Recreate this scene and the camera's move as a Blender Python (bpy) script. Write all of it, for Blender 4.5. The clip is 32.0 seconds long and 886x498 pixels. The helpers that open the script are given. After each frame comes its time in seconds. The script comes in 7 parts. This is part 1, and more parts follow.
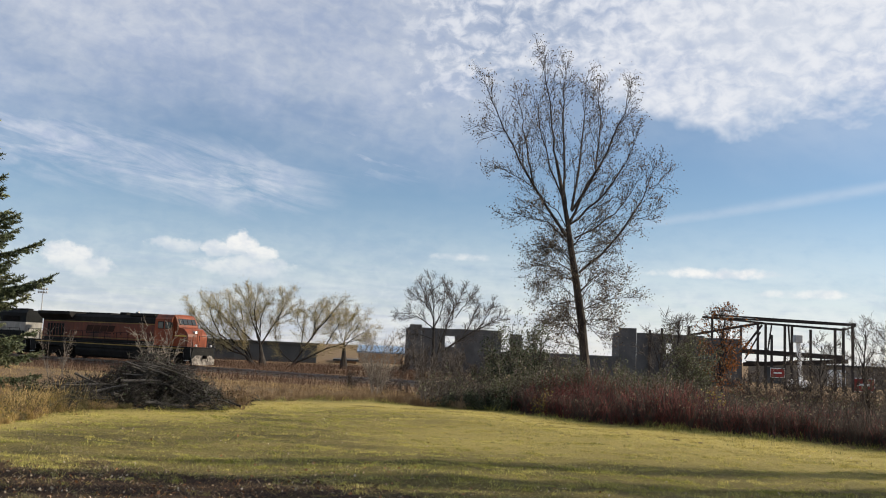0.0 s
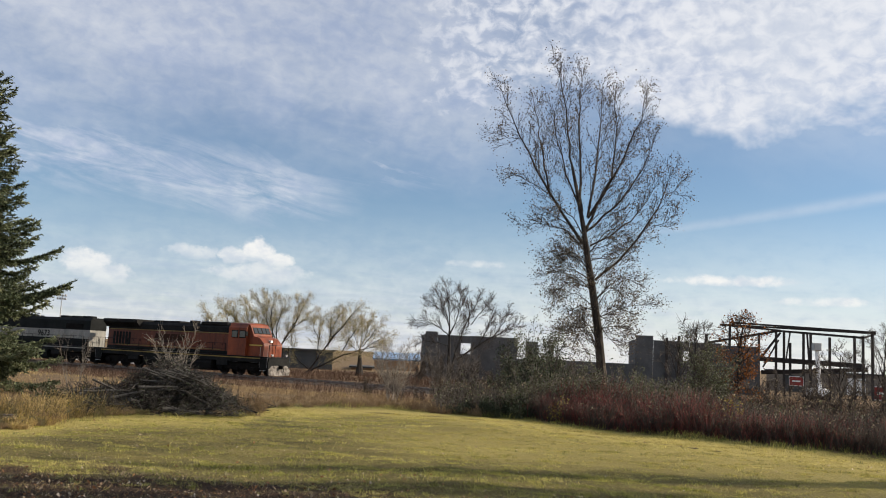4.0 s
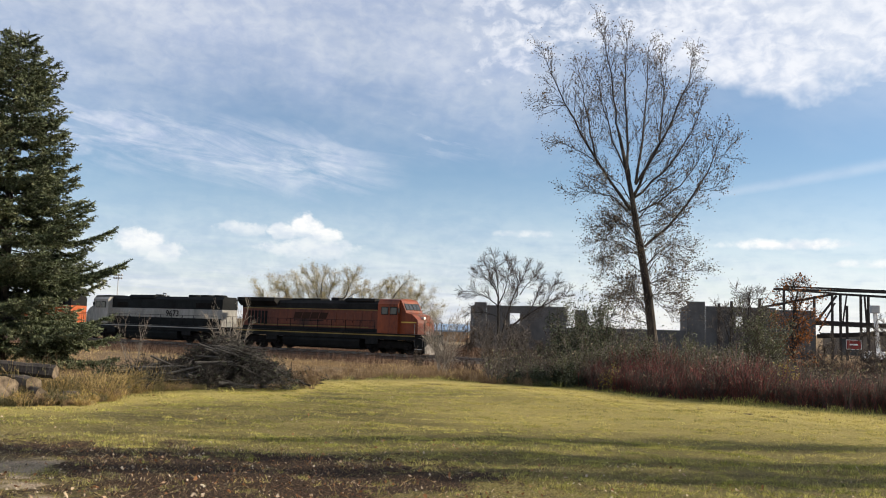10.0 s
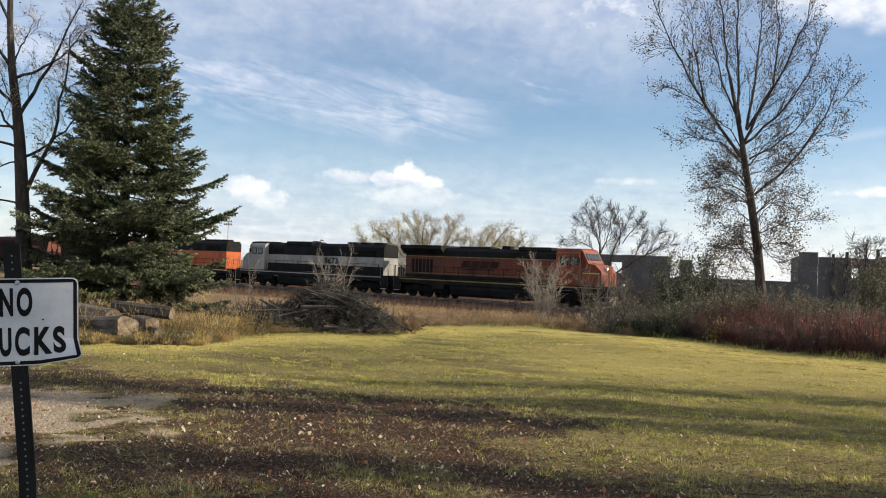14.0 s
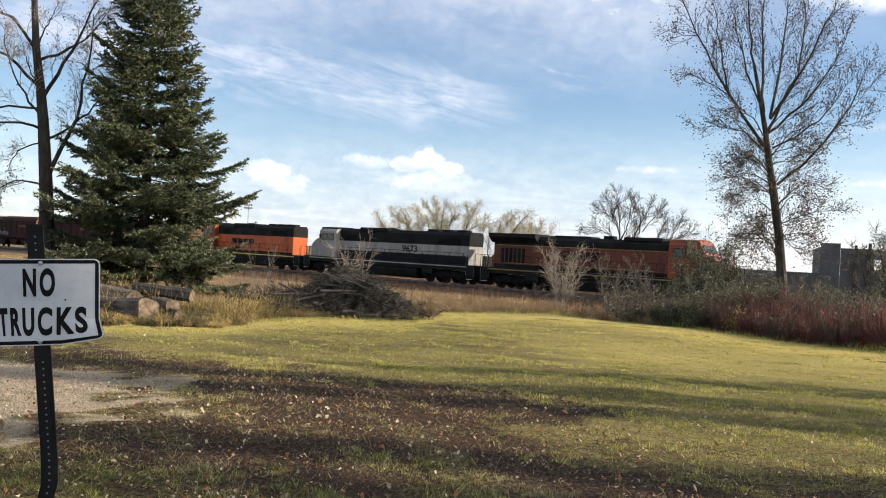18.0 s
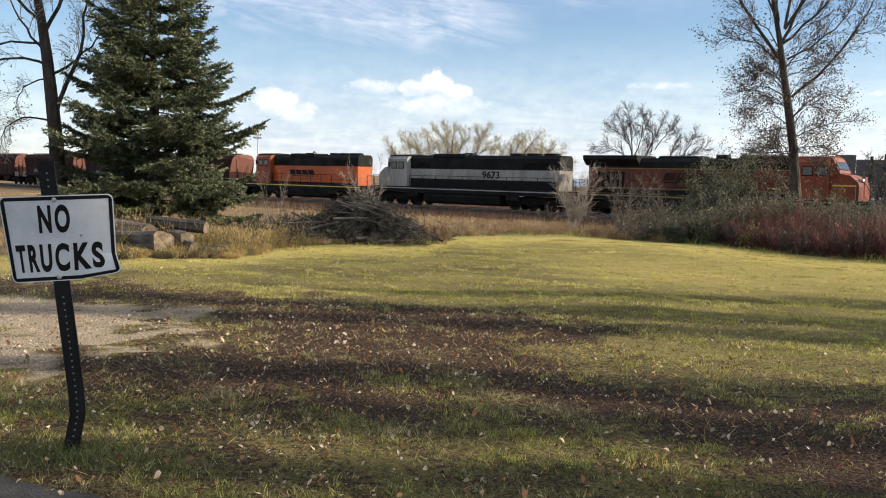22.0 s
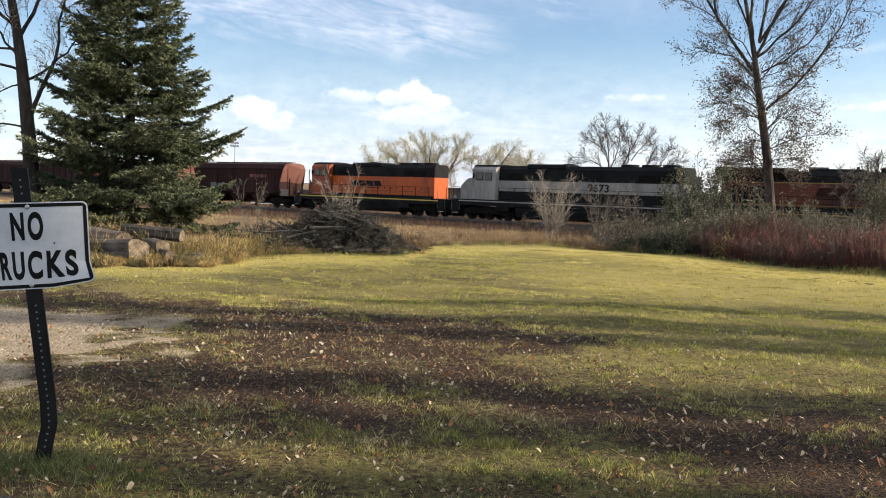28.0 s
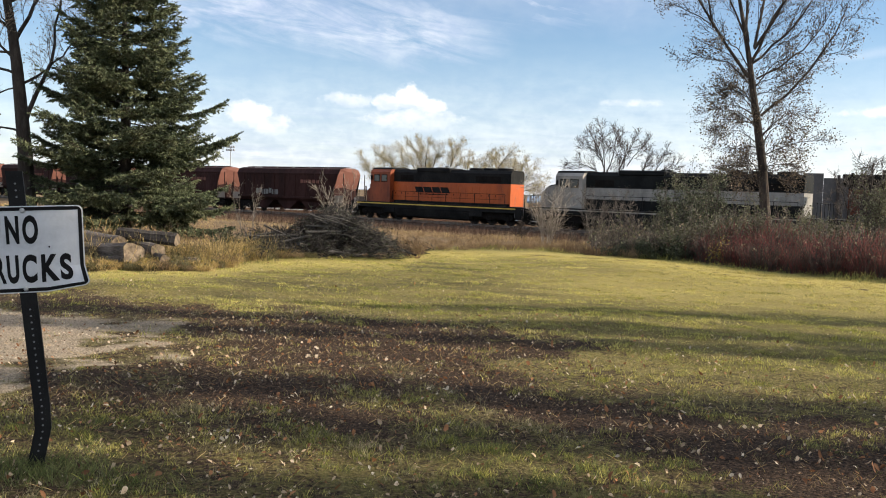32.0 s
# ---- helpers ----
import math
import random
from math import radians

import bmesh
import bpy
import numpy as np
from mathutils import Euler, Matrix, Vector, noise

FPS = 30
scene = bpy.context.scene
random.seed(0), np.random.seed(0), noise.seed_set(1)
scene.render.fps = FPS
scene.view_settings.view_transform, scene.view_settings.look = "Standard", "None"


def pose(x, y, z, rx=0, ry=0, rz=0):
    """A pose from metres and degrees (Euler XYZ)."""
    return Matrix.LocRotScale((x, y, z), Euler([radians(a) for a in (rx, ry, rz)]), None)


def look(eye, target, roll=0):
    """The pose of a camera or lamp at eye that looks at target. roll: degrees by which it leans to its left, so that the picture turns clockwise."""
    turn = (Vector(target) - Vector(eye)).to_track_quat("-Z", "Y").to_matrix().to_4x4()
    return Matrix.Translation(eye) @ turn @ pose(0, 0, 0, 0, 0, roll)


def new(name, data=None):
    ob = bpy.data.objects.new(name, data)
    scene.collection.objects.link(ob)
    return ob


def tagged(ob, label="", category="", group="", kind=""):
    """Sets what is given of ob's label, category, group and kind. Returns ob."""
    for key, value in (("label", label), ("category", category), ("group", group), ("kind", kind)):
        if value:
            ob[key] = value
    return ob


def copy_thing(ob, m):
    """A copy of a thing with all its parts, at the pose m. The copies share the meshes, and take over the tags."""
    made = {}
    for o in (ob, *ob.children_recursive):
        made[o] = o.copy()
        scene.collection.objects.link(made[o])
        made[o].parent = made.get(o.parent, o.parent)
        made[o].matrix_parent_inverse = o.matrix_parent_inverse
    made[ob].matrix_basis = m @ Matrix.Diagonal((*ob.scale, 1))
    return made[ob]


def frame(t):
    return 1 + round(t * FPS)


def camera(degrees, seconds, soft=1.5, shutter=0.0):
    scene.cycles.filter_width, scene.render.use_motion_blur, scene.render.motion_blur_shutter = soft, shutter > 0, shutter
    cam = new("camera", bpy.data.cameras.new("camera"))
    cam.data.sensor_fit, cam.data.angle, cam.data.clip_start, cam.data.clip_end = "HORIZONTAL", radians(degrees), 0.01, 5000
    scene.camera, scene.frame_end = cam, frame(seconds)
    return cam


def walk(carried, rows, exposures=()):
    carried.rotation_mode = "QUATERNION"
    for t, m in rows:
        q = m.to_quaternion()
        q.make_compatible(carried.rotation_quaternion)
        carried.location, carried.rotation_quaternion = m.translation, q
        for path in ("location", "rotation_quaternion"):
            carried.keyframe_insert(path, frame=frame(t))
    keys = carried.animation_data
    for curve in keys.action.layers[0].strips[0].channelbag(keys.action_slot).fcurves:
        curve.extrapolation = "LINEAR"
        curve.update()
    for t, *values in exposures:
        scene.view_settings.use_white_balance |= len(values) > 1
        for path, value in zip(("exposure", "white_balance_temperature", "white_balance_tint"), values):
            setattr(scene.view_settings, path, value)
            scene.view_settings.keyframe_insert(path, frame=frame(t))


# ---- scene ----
# ---- camera: it stands still and turns ----
EYE = Vector((0.0, 0.0, 1.55))
# seconds, yaw to the left, pitch up, roll, in degrees
AIM = [
    (0.0, 0.02, 6.50, 2.69), (0.5, 0.18, 6.84, 2.79), (1.0, 0.82, 8.23, 2.82), (1.5, 1.02, 8.68, 2.86), (2.0, 0.54, 6.89, 2.95),
    (2.5, 0.59, 6.39, 2.92), (3.0, 0.85, 6.79, 3.09), (3.5, 1.12, 6.92, 3.25), (4.0, 1.09, 6.91, 2.84), (4.5, 1.21, 7.27, 2.77),
    (6.5, 0.58, 6.71, 2.64), (7.0, 0.29, 5.87, 2.25), (7.5, 0.31, 6.64, 2.57), (8.0, 0.84, 7.25, 2.89), (8.5, 2.18, 8.00, 2.72),
    (9.0, 2.74, 6.00, 2.29), (9.5, 3.38, 4.47, 1.77), (10.0, 4.13, 4.89, 1.67), (10.5, 5.03, 3.66, 1.56), (11.0, 6.64, 1.71, 1.70),
    (11.5, 6.59, 0.61, 2.02), (12.0, 7.06, -0.84, 1.83), (12.5, 9.05, -1.19, 0.67), (13.0, 9.53, 1.93, 1.63), (13.5, 10.14, 2.25, 2.00),
    (14.0, 10.63, 1.22, 2.33), (14.5, 11.21, 0.54, 2.49), (16.5, 11.59, 0.10, 2.73), (17.0, 11.89, -1.53, 2.43), (17.5, 11.84, -0.04, 2.90),
    (18.0, 11.83, 0.25, 3.09), (18.5, 11.84, 0.33, 3.13), (19.0, 12.00, -0.14, 2.95), (19.5, 12.33, -1.02, 2.65), (20.0, 12.56, -1.63, 2.36),
    (20.5, 12.93, -2.80, 1.91), (21.0, 12.88, -4.74, 1.24), (21.5, 12.51, -4.82, 1.27), (22.0, 12.45, -4.76, 1.32), (22.5, 12.48, -5.49, 1.14),
    (23.0, 12.43, -5.82, 1.08), (23.5, 12.36, -5.90, 1.00), (24.0, 12.54, -6.08, 0.98), (24.5, 12.57, -6.80, 0.82), (25.0, 11.36, -5.82, 1.21),
    (25.5, 10.42, -4.13, 1.63), (27.5, 10.99, -4.50, 1.56), (28.0, 10.98, -4.09, 1.70), (28.5, 11.03, -3.97, 1.76), (29.0, 11.09, -4.09, 1.72),
    (29.5, 10.99, -4.09, 1.72), (30.0, 10.93, -4.09, 1.71), (30.5, 10.87, -4.11, 1.74), (31.0, 10.77, -4.05, 1.76), (31.5, 10.71, -3.78, 1.81),
    (32.0, 10.70, -3.77, 1.87),
]


def aim(yaw, pitch, roll):
    y, p = radians(yaw), radians(pitch)
    way = Vector((-math.sin(y) * math.cos(p), math.cos(y) * math.cos(p), math.sin(p)))
    return look(EYE, EYE + way, roll)


cam = camera(54.0, 32.0, soft=1.0)
walk(cam, [(t, aim(y, p, r)) for t, y, p, r in AIM], exposures=[(0.0, 0.33), (1.0, 0.33), (2.0, 0.23), (3.0, 0.29), (4.0, 0.33), (7.0, 0.35), (8.0, 0.28), (9.0, 0.29), (10.0, 0.52), (11.0, 0.62), (12.0, 0.69), (13.0, 0.68), (14.0, 0.61), (17.0, 0.71), (18.0, 0.79), (20.0, 0.79), (21.0, 0.76), (24.0, 0.81), (25.0, 0.95), (26.5, 0.9), (28.0, 0.85), (30.0, 0.84), (32.0, 0.79)])

# ---- sky and sun ----
SUN_AZ, SUN_EL = 82.0, 26.0


def sky_world():
    w = bpy.data.worlds.new("sky")
    scene.world = w
    w.use_nodes = True
    nt = w.node_tree
    nt.nodes.clear()
    N, L = nt.nodes.new, nt.links.new

    def math_node(op, a, b=None, c=None, clamp=False):
        n = N("ShaderNodeMath")
        n.operation, n.use_clamp = op, clamp
        for i, v in enumerate((a, b, c)):
            if v is None:
                continue
            if isinstance(v, (int, float)):
                n.inputs[i].default_value = v
            else:
                L(v, n.inputs[i])
        return n.outputs[0]

    def ramp(v, lo, hi):
        n = N("ShaderNodeMapRange")
        n.interpolation_type = "SMOOTHSTEP"
        n.inputs[1].default_value, n.inputs[2].default_value = lo, hi
        L(v, n.inputs[0])
        return n.outputs[0]

    def fbm(vec, scale, detail, rough, dist=0.0):
        n = N("ShaderNodeTexNoise")
        n.inputs["Scale"].default_value, n.inputs["Detail"].default_value = scale, detail
        n.inputs["Roughness"].default_value, n.inputs["Distortion"].default_value = rough, dist
        L(vec, n.inputs["Vector"])
        return n.outputs[0]

    def comb(x, y, z=0.0):
        n = N("ShaderNodeCombineXYZ")
        for i, v in enumerate((x, y, z)):
            if isinstance(v, (int, float)):
                n.inputs[i].default_value = v
            else:
                L(v, n.inputs[i])
        return n.outputs[0]

    sky = N("ShaderNodeTexSky")
    sky.sky_type, sky.sun_disc = "NISHITA", False
    sky.sun_elevation, sky.sun_rotation = radians(SUN_EL), radians(SUN_AZ)
    sky.altitude, sky.air_density, sky.dust_density, sky.ozone_density = 300, 1.0, 0.15, 2.8
    geo = N("ShaderNodeTexCoord")
    sep = N("ShaderNodeSeparateXYZ")
    L(geo.outputs["Generated"], sep.inputs[0])
    x, y, z = sep.outputs
    zz = math_node("MAXIMUM", z, 0.0)
    den = math_node("ADD", zz, 0.10)
    px, py = math_node("DIVIDE", x, den), math_node("DIVIDE", y, den)
    # high thin cloud in streaks, a mottled sheet further up, thin bars low down
    bearing = math_node("ARCTAN2", x, y)
    plane = comb(px, py)
    rx = math_node("ADD", math_node("MULTIPLY", px, 0.80), math_node("MULTIPLY", py, 0.60))
    ry = math_node("SUBTRACT", math_node("MULTIPLY", py, 0.80), math_node("MULTIPLY", px, 0.60))
    wisp = fbm(comb(math_node("MULTIPLY", rx, 0.40), math_node("MULTIPLY", ry, 1.5)), 1.5, 8, 0.62, 0.9)
    dome_at = comb(bearing, math_node("MULTIPLY", zz, 1.5))
    broad = fbm(dome_at, 4.2, 4, 0.55, 0.5)

    def bump(v, at, wide):
        d = math_node("DIVIDE", math_node("SUBTRACT", v, at), wide)
        return math_node("POWER", 2.718, math_node("MULTIPLY", math_node("MULTIPLY", d, d), -1.0))

    # grey-white veil that thickens upwards, thinner to the right
    lifted = math_node("ADD", zz, math_node("MULTIPLY", math_node("SUBTRACT", broad, 0.5), 0.22))
    soft = math_node("MULTIPLY", ramp(lifted, 0.15, 0.32), math_node("ADD", 0.30, math_node("MULTIPLY", wisp, 0.62)))
    soft = math_node("MULTIPLY", soft, math_node("SUBTRACT", 1.0, math_node("MULTIPLY", ramp(bearing, -0.02, 0.14), 0.55)))
    # long feathered streak falling to the right
    line = math_node("SUBTRACT", 0.199, math_node("MULTIPLY", math_node("ADD", bearing, 0.484), 0.095))
    fibre = fbm(comb(math_node("MULTIPLY", bearing, 3.0), math_node("ADD", math_node("MULTIPLY", zz, 16.0), math_node("MULTIPLY", bearing, 3.0))), 2.4, 7, 0.62, 0.7)
    band = math_node("MULTIPLY", bump(zz, line, 0.036), math_node("MULTIPLY", ramp(bearing, -0.09, -0.22), ramp(fibre, 0.28, 0.66)))
    upper = math_node("MULTIPLY", bump(zz, 0.222, 0.030), math_node("MULTIPLY", math_node("MULTIPLY", ramp(bearing, -0.30, -0.16), ramp(bearing, 0.04, -0.06)), ramp(fibre, 0.42, 0.66)))
    trail = math_node("MULTIPLY", bump(zz, math_node("ADD", 0.144, math_node("MULTIPLY", math_node("SUBTRACT", bearing, 0.20), 0.15)), 0.006), math_node("MULTIPLY", ramp(bearing, 0.15, 0.24), 0.40))
    upper = math_node("MAXIMUM", upper, trail)
    streaks = math_node("MAXIMUM", math_node("MULTIPLY", band, 0.80), math_node("MULTIPLY", upper, 0.62))
    # mottled sheet of small puffs high on the right
    edge = math_node("ADD", 0.238, math_node("MULTIPLY", bump(bearing, 0.12, 0.10), 0.045))
    above = math_node("ADD", math_node("SUBTRACT", zz, edge), math_node("MULTIPLY", math_node("SUBTRACT", fbm(dome_at, 11.0, 4, 0.6, 0.3), 0.5), 0.13))
    puffs = fbm(dome_at, 46.0, 5, 0.55, 0.35)
    cells = math_node("ADD", puffs, math_node("MULTIPLY", math_node("SUBTRACT", fbm(dome_at, 7.0, 3, 0.5), 0.5), 0.42))
    dense = math_node("ADD", 0.36, math_node("MULTIPLY", ramp(bearing, 0.02, 0.26), 0.32))
    mottled = math_node("ADD", dense, math_node("MULTIPLY", ramp(cells, 0.30, 0.68), math_node("SUBTRACT", 0.92, dense)))
    mottled = math_node("MULTIPLY", math_node("MULTIPLY", mottled, ramp(above, -0.005, 0.045)), ramp(bearing, -0.26, 0.04))
    sheet = math_node("MAXIMUM", math_node("MAXIMUM", soft, streaks), mottled)
    # a paler veil towards the horizon
    veil = math_node("SUBTRACT", 1.0, ramp(zz, 0.0, 0.19))
    veil = math_node("MULTIPLY", veil, math_node("ADD", 0.42, math_node("MULTIPLY", wisp, 0.62)))
    veil = math_node("MULTIPLY", veil, math_node("SUBTRACT", 1.0, math_node("MULTIPLY", ramp(bearing, -0.45, -0.75), 0.35)))
    cover = math_node("MAXIMUM", sheet, veil, clamp=True)
    # heaped clouds low over the field: crisp crowns, bases that fade out
    heap = 0.0
    for az, el, wide, tall, full in ((-13.2, 6.0, 1.3, 0.95, 0.95), (-11.9, 5.5, 1.2, 0.7, 0.85), (-14.6, 5.6, 1.1, 0.7, 0.75), (-12.8, 4.6, 3.4, 1.0, 0.55), (-17.0, 5.7, 1.9, 0.6, 0.55), (-23.6, 4.5, 1.7, 1.05, 0.8), (-22.0, 3.9, 1.6, 0.8, 0.6), (17.2, 5.45, 5.4, 0.42, 0.95), (22.8, 4.25, 4.2, 0.36, 0.8), (1.3, 6.0, 2.4, 0.34, 0.6)):
        dx = math_node("DIVIDE", math_node("SUBTRACT", bearing, radians(az)), radians(wide))
        dy = math_node("DIVIDE", math_node("SUBTRACT", z, math.sin(radians(el))), radians(tall))
        rr = math_node("ADD", math_node("MULTIPLY", dx, dx), math_node("MULTIPLY", dy, dy))
        puff = fbm(comb(math_node("MULTIPLY", bearing, 10.0), math_node("MULTIPLY", z, 12.0), az), 4.6, 6, 0.58)
        body = math_node("ADD", math_node("SUBTRACT", 1.0, rr), math_node("MULTIPLY", math_node("SUBTRACT", puff, 0.5), 2.6))
        shape = math_node("MULTIPLY", ramp(body, 0.05, 0.70 if tall > 0.5 else 1.3), full)
        shape = math_node("MULTIPLY", shape, ramp(dy, -1.3, 0.1)) if tall > 0.5 else shape
        heap = math_node("MAXIMUM", heap, shape, clamp=True)
    shade = N("ShaderNodeMix")
    shade.data_type = "RGBA"
    L(ramp(math_node("ADD", math_node("MULTIPLY", fbm(plane, 1.7, 6, 0.6, 0.5), 0.55), math_node("ADD", math_node("MULTIPLY", puffs, 0.45), math_node("MULTIPLY", ramp(bearing, -0.2, 0.3), 0.13))), 0.34, 0.72), shade.inputs[0])
    shade.inputs[6].default_value, shade.inputs[7].default_value = (0.58, 0.65, 0.84, 1), (0.97, 0.985, 1.03, 1)
    b1, b2, mix, out = N("ShaderNodeBackground"), N("ShaderNodeBackground"), N("ShaderNodeMixShader"), N("ShaderNodeOutputWorld")
    L(sky.outputs[0], b1.inputs[0])
    b1.inputs[1].default_value = 0.088
    L(shade.outputs[2], b2.inputs[0])
    b2.inputs[1].default_value = 0.70
    L(cover, mix.inputs[0]), L(b1.outputs[0], mix.inputs[1]), L(b2.outputs[0], mix.inputs[2])
    b3, mix2 = N("ShaderNodeBackground"), N("ShaderNodeMixShader")
    lit = N("ShaderNodeMix")
    lit.data_type = "RGBA"
    L(ramp(fbm(comb(math_node("MULTIPLY", bearing, 9.0), math_node("MULTIPLY", z, 14.0), 3.0), 4.0, 6, 0.6), 0.35, 0.62), lit.inputs[0])
    lit.inputs[6].default_value, lit.inputs[7].default_value = (0.76, 0.80, 0.86, 1), (1.0, 0.99, 0.96, 1)
    L(lit.outputs[2], b3.inputs[0])
    b3.inputs[1].default_value = 0.76
    L(heap, mix2.inputs[0]), L(mix.outputs[0], mix2.inputs[1]), L(b3.outputs[0], mix2.inputs[2]), L(mix2.outputs[0], out.inputs[0])


sky_world()
sun = new("sun", bpy.data.lights.new("sun", "SUN"))
sun.data.energy, sun.data.angle, sun.data.color = 5.0, radians(0.6), (1.0, 0.88, 0.70)
sun_way = Vector((math.sin(radians(SUN_AZ)) * math.cos(radians(SUN_EL)), math.cos(radians(SUN_AZ)) * math.cos(radians(SUN_EL)), math.sin(radians(SUN_EL))))
sun.matrix_world = look((60, 0, 40), Vector((60, 0, 40)) - sun_way)


# ---- materials ----
def material(name, stops, scale=4.0, rough=0.8, bump=0.0, bump_scale=None, metal=0.0, detail=6, stretch=(1, 1, 1), per=0.0, island=False, spec=0.3, grain=0.25, through_light=0.0):
    """Colour stops over noise at two scales; per: spread of brightness from object to object (or from island to island)."""
    m = bpy.data.materials.new(name)
    m.use_nodes = True
    nt = m.node_tree
    N, L = nt.nodes.new, nt.links.new
    b = nt.nodes["Principled BSDF"]
    b.inputs["Roughness"].default_value, b.inputs["Metallic"].default_value = rough, metal
    b.inputs["Specular IOR Level"].default_value = spec
    tc, mp = N("ShaderNodeTexCoord"), N("ShaderNodeMapping")
    mp.inputs["Scale"].default_value = stretch
    L(tc.outputs["Object"], mp.inputs[0])
    n1, n2 = N("ShaderNodeTexNoise"), N("ShaderNodeTexNoise")
    for n, s, d in ((n1, scale, detail), (n2, scale * 9, 4)):
        n.inputs["Scale"].default_value, n.inputs["Detail"].default_value, n.inputs["Roughness"].default_value = s, d, 0.62
        L(mp.outputs[0], n.inputs["Vector"])
    mix = N("ShaderNodeMath")
    mix.operation = "MULTIPLY_ADD"
    L(n2.outputs[0], mix.inputs[0])
    mix.inputs[1].default_value = grain
    sub = N("ShaderNodeMath")
    sub.operation = "SUBTRACT"
    L(n1.outputs[0], sub.inputs[0])
    sub.inputs[1].default_value = grain * 0.5
    L(sub.outputs[0], mix.inputs[2])
    cr = N("ShaderNodeValToRGB")
    el = cr.color_ramp.elements
    while len(el) < len(stops):
        el.new(0.5)
    for i, c in enumerate(stops):
        el[i].position = 0.32 + 0.36 * i / max(1, len(stops) - 1)
        el[i].color = (*c, 1)
    L(mix.outputs[0], cr.inputs[0])
    col = cr.outputs[0]
    if per:
        rnd = N("ShaderNodeNewGeometry").outputs["Random Per Island"] if island else N("ShaderNodeObjectInfo").outputs["Random"]
        mr = N("ShaderNodeMapRange")
        mr.inputs[3].default_value, mr.inputs[4].default_value = 1 - per, 1 + per
        L(rnd, mr.inputs[0])
        hs = N("ShaderNodeHueSaturation")
        L(mr.outputs[0], hs.inputs["Value"]), L(col, hs.inputs["Color"])
        col = hs.outputs[0]
    L(col, b.inputs["Base Color"])
    if bump:
        bp, nb = N("ShaderNodeBump"), N("ShaderNodeTexNoise")
        nb.inputs["Scale"].default_value, nb.inputs["Detail"].default_value = bump_scale or scale * 6, 5
        L(mp.outputs[0], nb.inputs["Vector"])
        bp.inputs["Strength"].default_value, bp.inputs["Distance"].default_value = bump, 0.03
        L(nb.outputs[0], bp.inputs["Height"]), L(bp.outputs[0], b.inputs["Normal"])
    if through_light:
        tr, ms = N("ShaderNodeBsdfTranslucent"), N("ShaderNodeMixShader")
        L(col, tr.inputs[0])
        ms.inputs[0].default_value = through_light
        out = nt.nodes["Material Output"]
        L(b.outputs[0], ms.inputs[1]), L(tr.outputs[0], ms.inputs[2]), L(ms.outputs[0], out.inputs[0])
    return m


M = {}
M["bark_grey"] = material("grey furrowed bark", [(0.03, 0.025, 0.021), (0.07, 0.058, 0.048), (0.12, 0.10, 0.085)], 5, 0.95, 0.8, 30, stretch=(1, 1, 0.3))
M["bark_dark"] = material("dark bark", [(0.018, 0.015, 0.013), (0.043, 0.036, 0.031), (0.078, 0.066, 0.057)], 5, 0.95, 0.8, 30, stretch=(1, 1, 0.3))
M["bark_brown"] = material("brown furrowed bark", [(0.023, 0.018, 0.015), (0.056, 0.044, 0.035), (0.098, 0.078, 0.062)], 5, 0.95, 0.8, 30, stretch=(1, 1, 0.3))
M["twig_grey"] = material("grey twigs", [(0.07, 0.058, 0.05), (0.14, 0.12, 0.10)], 3, 0.9, per=0.3, island=True)
M["twig_pale"] = material("pale dry twigs", [(0.20, 0.165, 0.13), (0.32, 0.28, 0.23)], 3, 0.9, per=0.3, island=True)
M["twig_wan"] = material("wan grey twigs", [(0.12, 0.10, 0.082), (0.21, 0.18, 0.15)], 3, 0.9, per=0.3, island=True)
M["twig_mid"] = material("brown-grey twigs", [(0.052, 0.041, 0.034), (0.105, 0.087, 0.072)], 3, 0.9, per=0.3, island=True)
M["twig_dark"] = material("dark twigs", [(0.04, 0.03, 0.026), (0.08, 0.063, 0.052)], 3, 0.9, per=0.3, island=True)
M["twig_red"] = material("red dogwood stems", [(0.075, 0.022, 0.020), (0.19, 0.050, 0.044)], 2, 0.75, per=0.4, island=True)
M["twig_willow"] = material("yellow willow twigs", [(0.27, 0.215, 0.105), (0.45, 0.37, 0.20)], 2, 0.85, per=0.3, island=True)
M["pile_dark"] = material("dark branches", [(0.014, 0.012, 0.010), (0.032, 0.027, 0.023)], 3, 0.9, per=0.4, island=True)
M["pile_grey"] = material("grey weathered branches", [(0.045, 0.041, 0.037), (0.115, 0.105, 0.094)], 3, 0.9, per=0.4, island=True)
M["leaf_dry"] = material("dry brown poplar leaves", [(0.11, 0.083, 0.053), (0.20, 0.158, 0.103), (0.32, 0.26, 0.175)], 1.5, 0.7, per=0.45, island=True, through_light=0.45)
M["leaf_poplar"] = material("withered dark brown poplar leaves", [(0.06, 0.044, 0.029), (0.125, 0.094, 0.06), (0.24, 0.185, 0.12)], 1.5, 0.7, per=0.5, island=True, through_light=0.35)
M["leaf_orange"] = material("orange autumn leaves", [(0.19, 0.07, 0.022), (0.33, 0.13, 0.035)], 1.5, 0.7, per=0.4, island=True, through_light=0.3)
M["leaf_olive"] = material("olive-green late leaves", [(0.060, 0.063, 0.034), (0.112, 0.116, 0.063), (0.165, 0.163, 0.098)], 1.2, 0.65, per=0.22, island=True, through_light=0.25)
M["leaf_green"] = material("dark green leaves", [(0.022, 0.03, 0.016), (0.05, 0.06, 0.032), (0.10, 0.11, 0.065)], 1.2, 0.65, per=0.4, island=True, through_light=0.2)
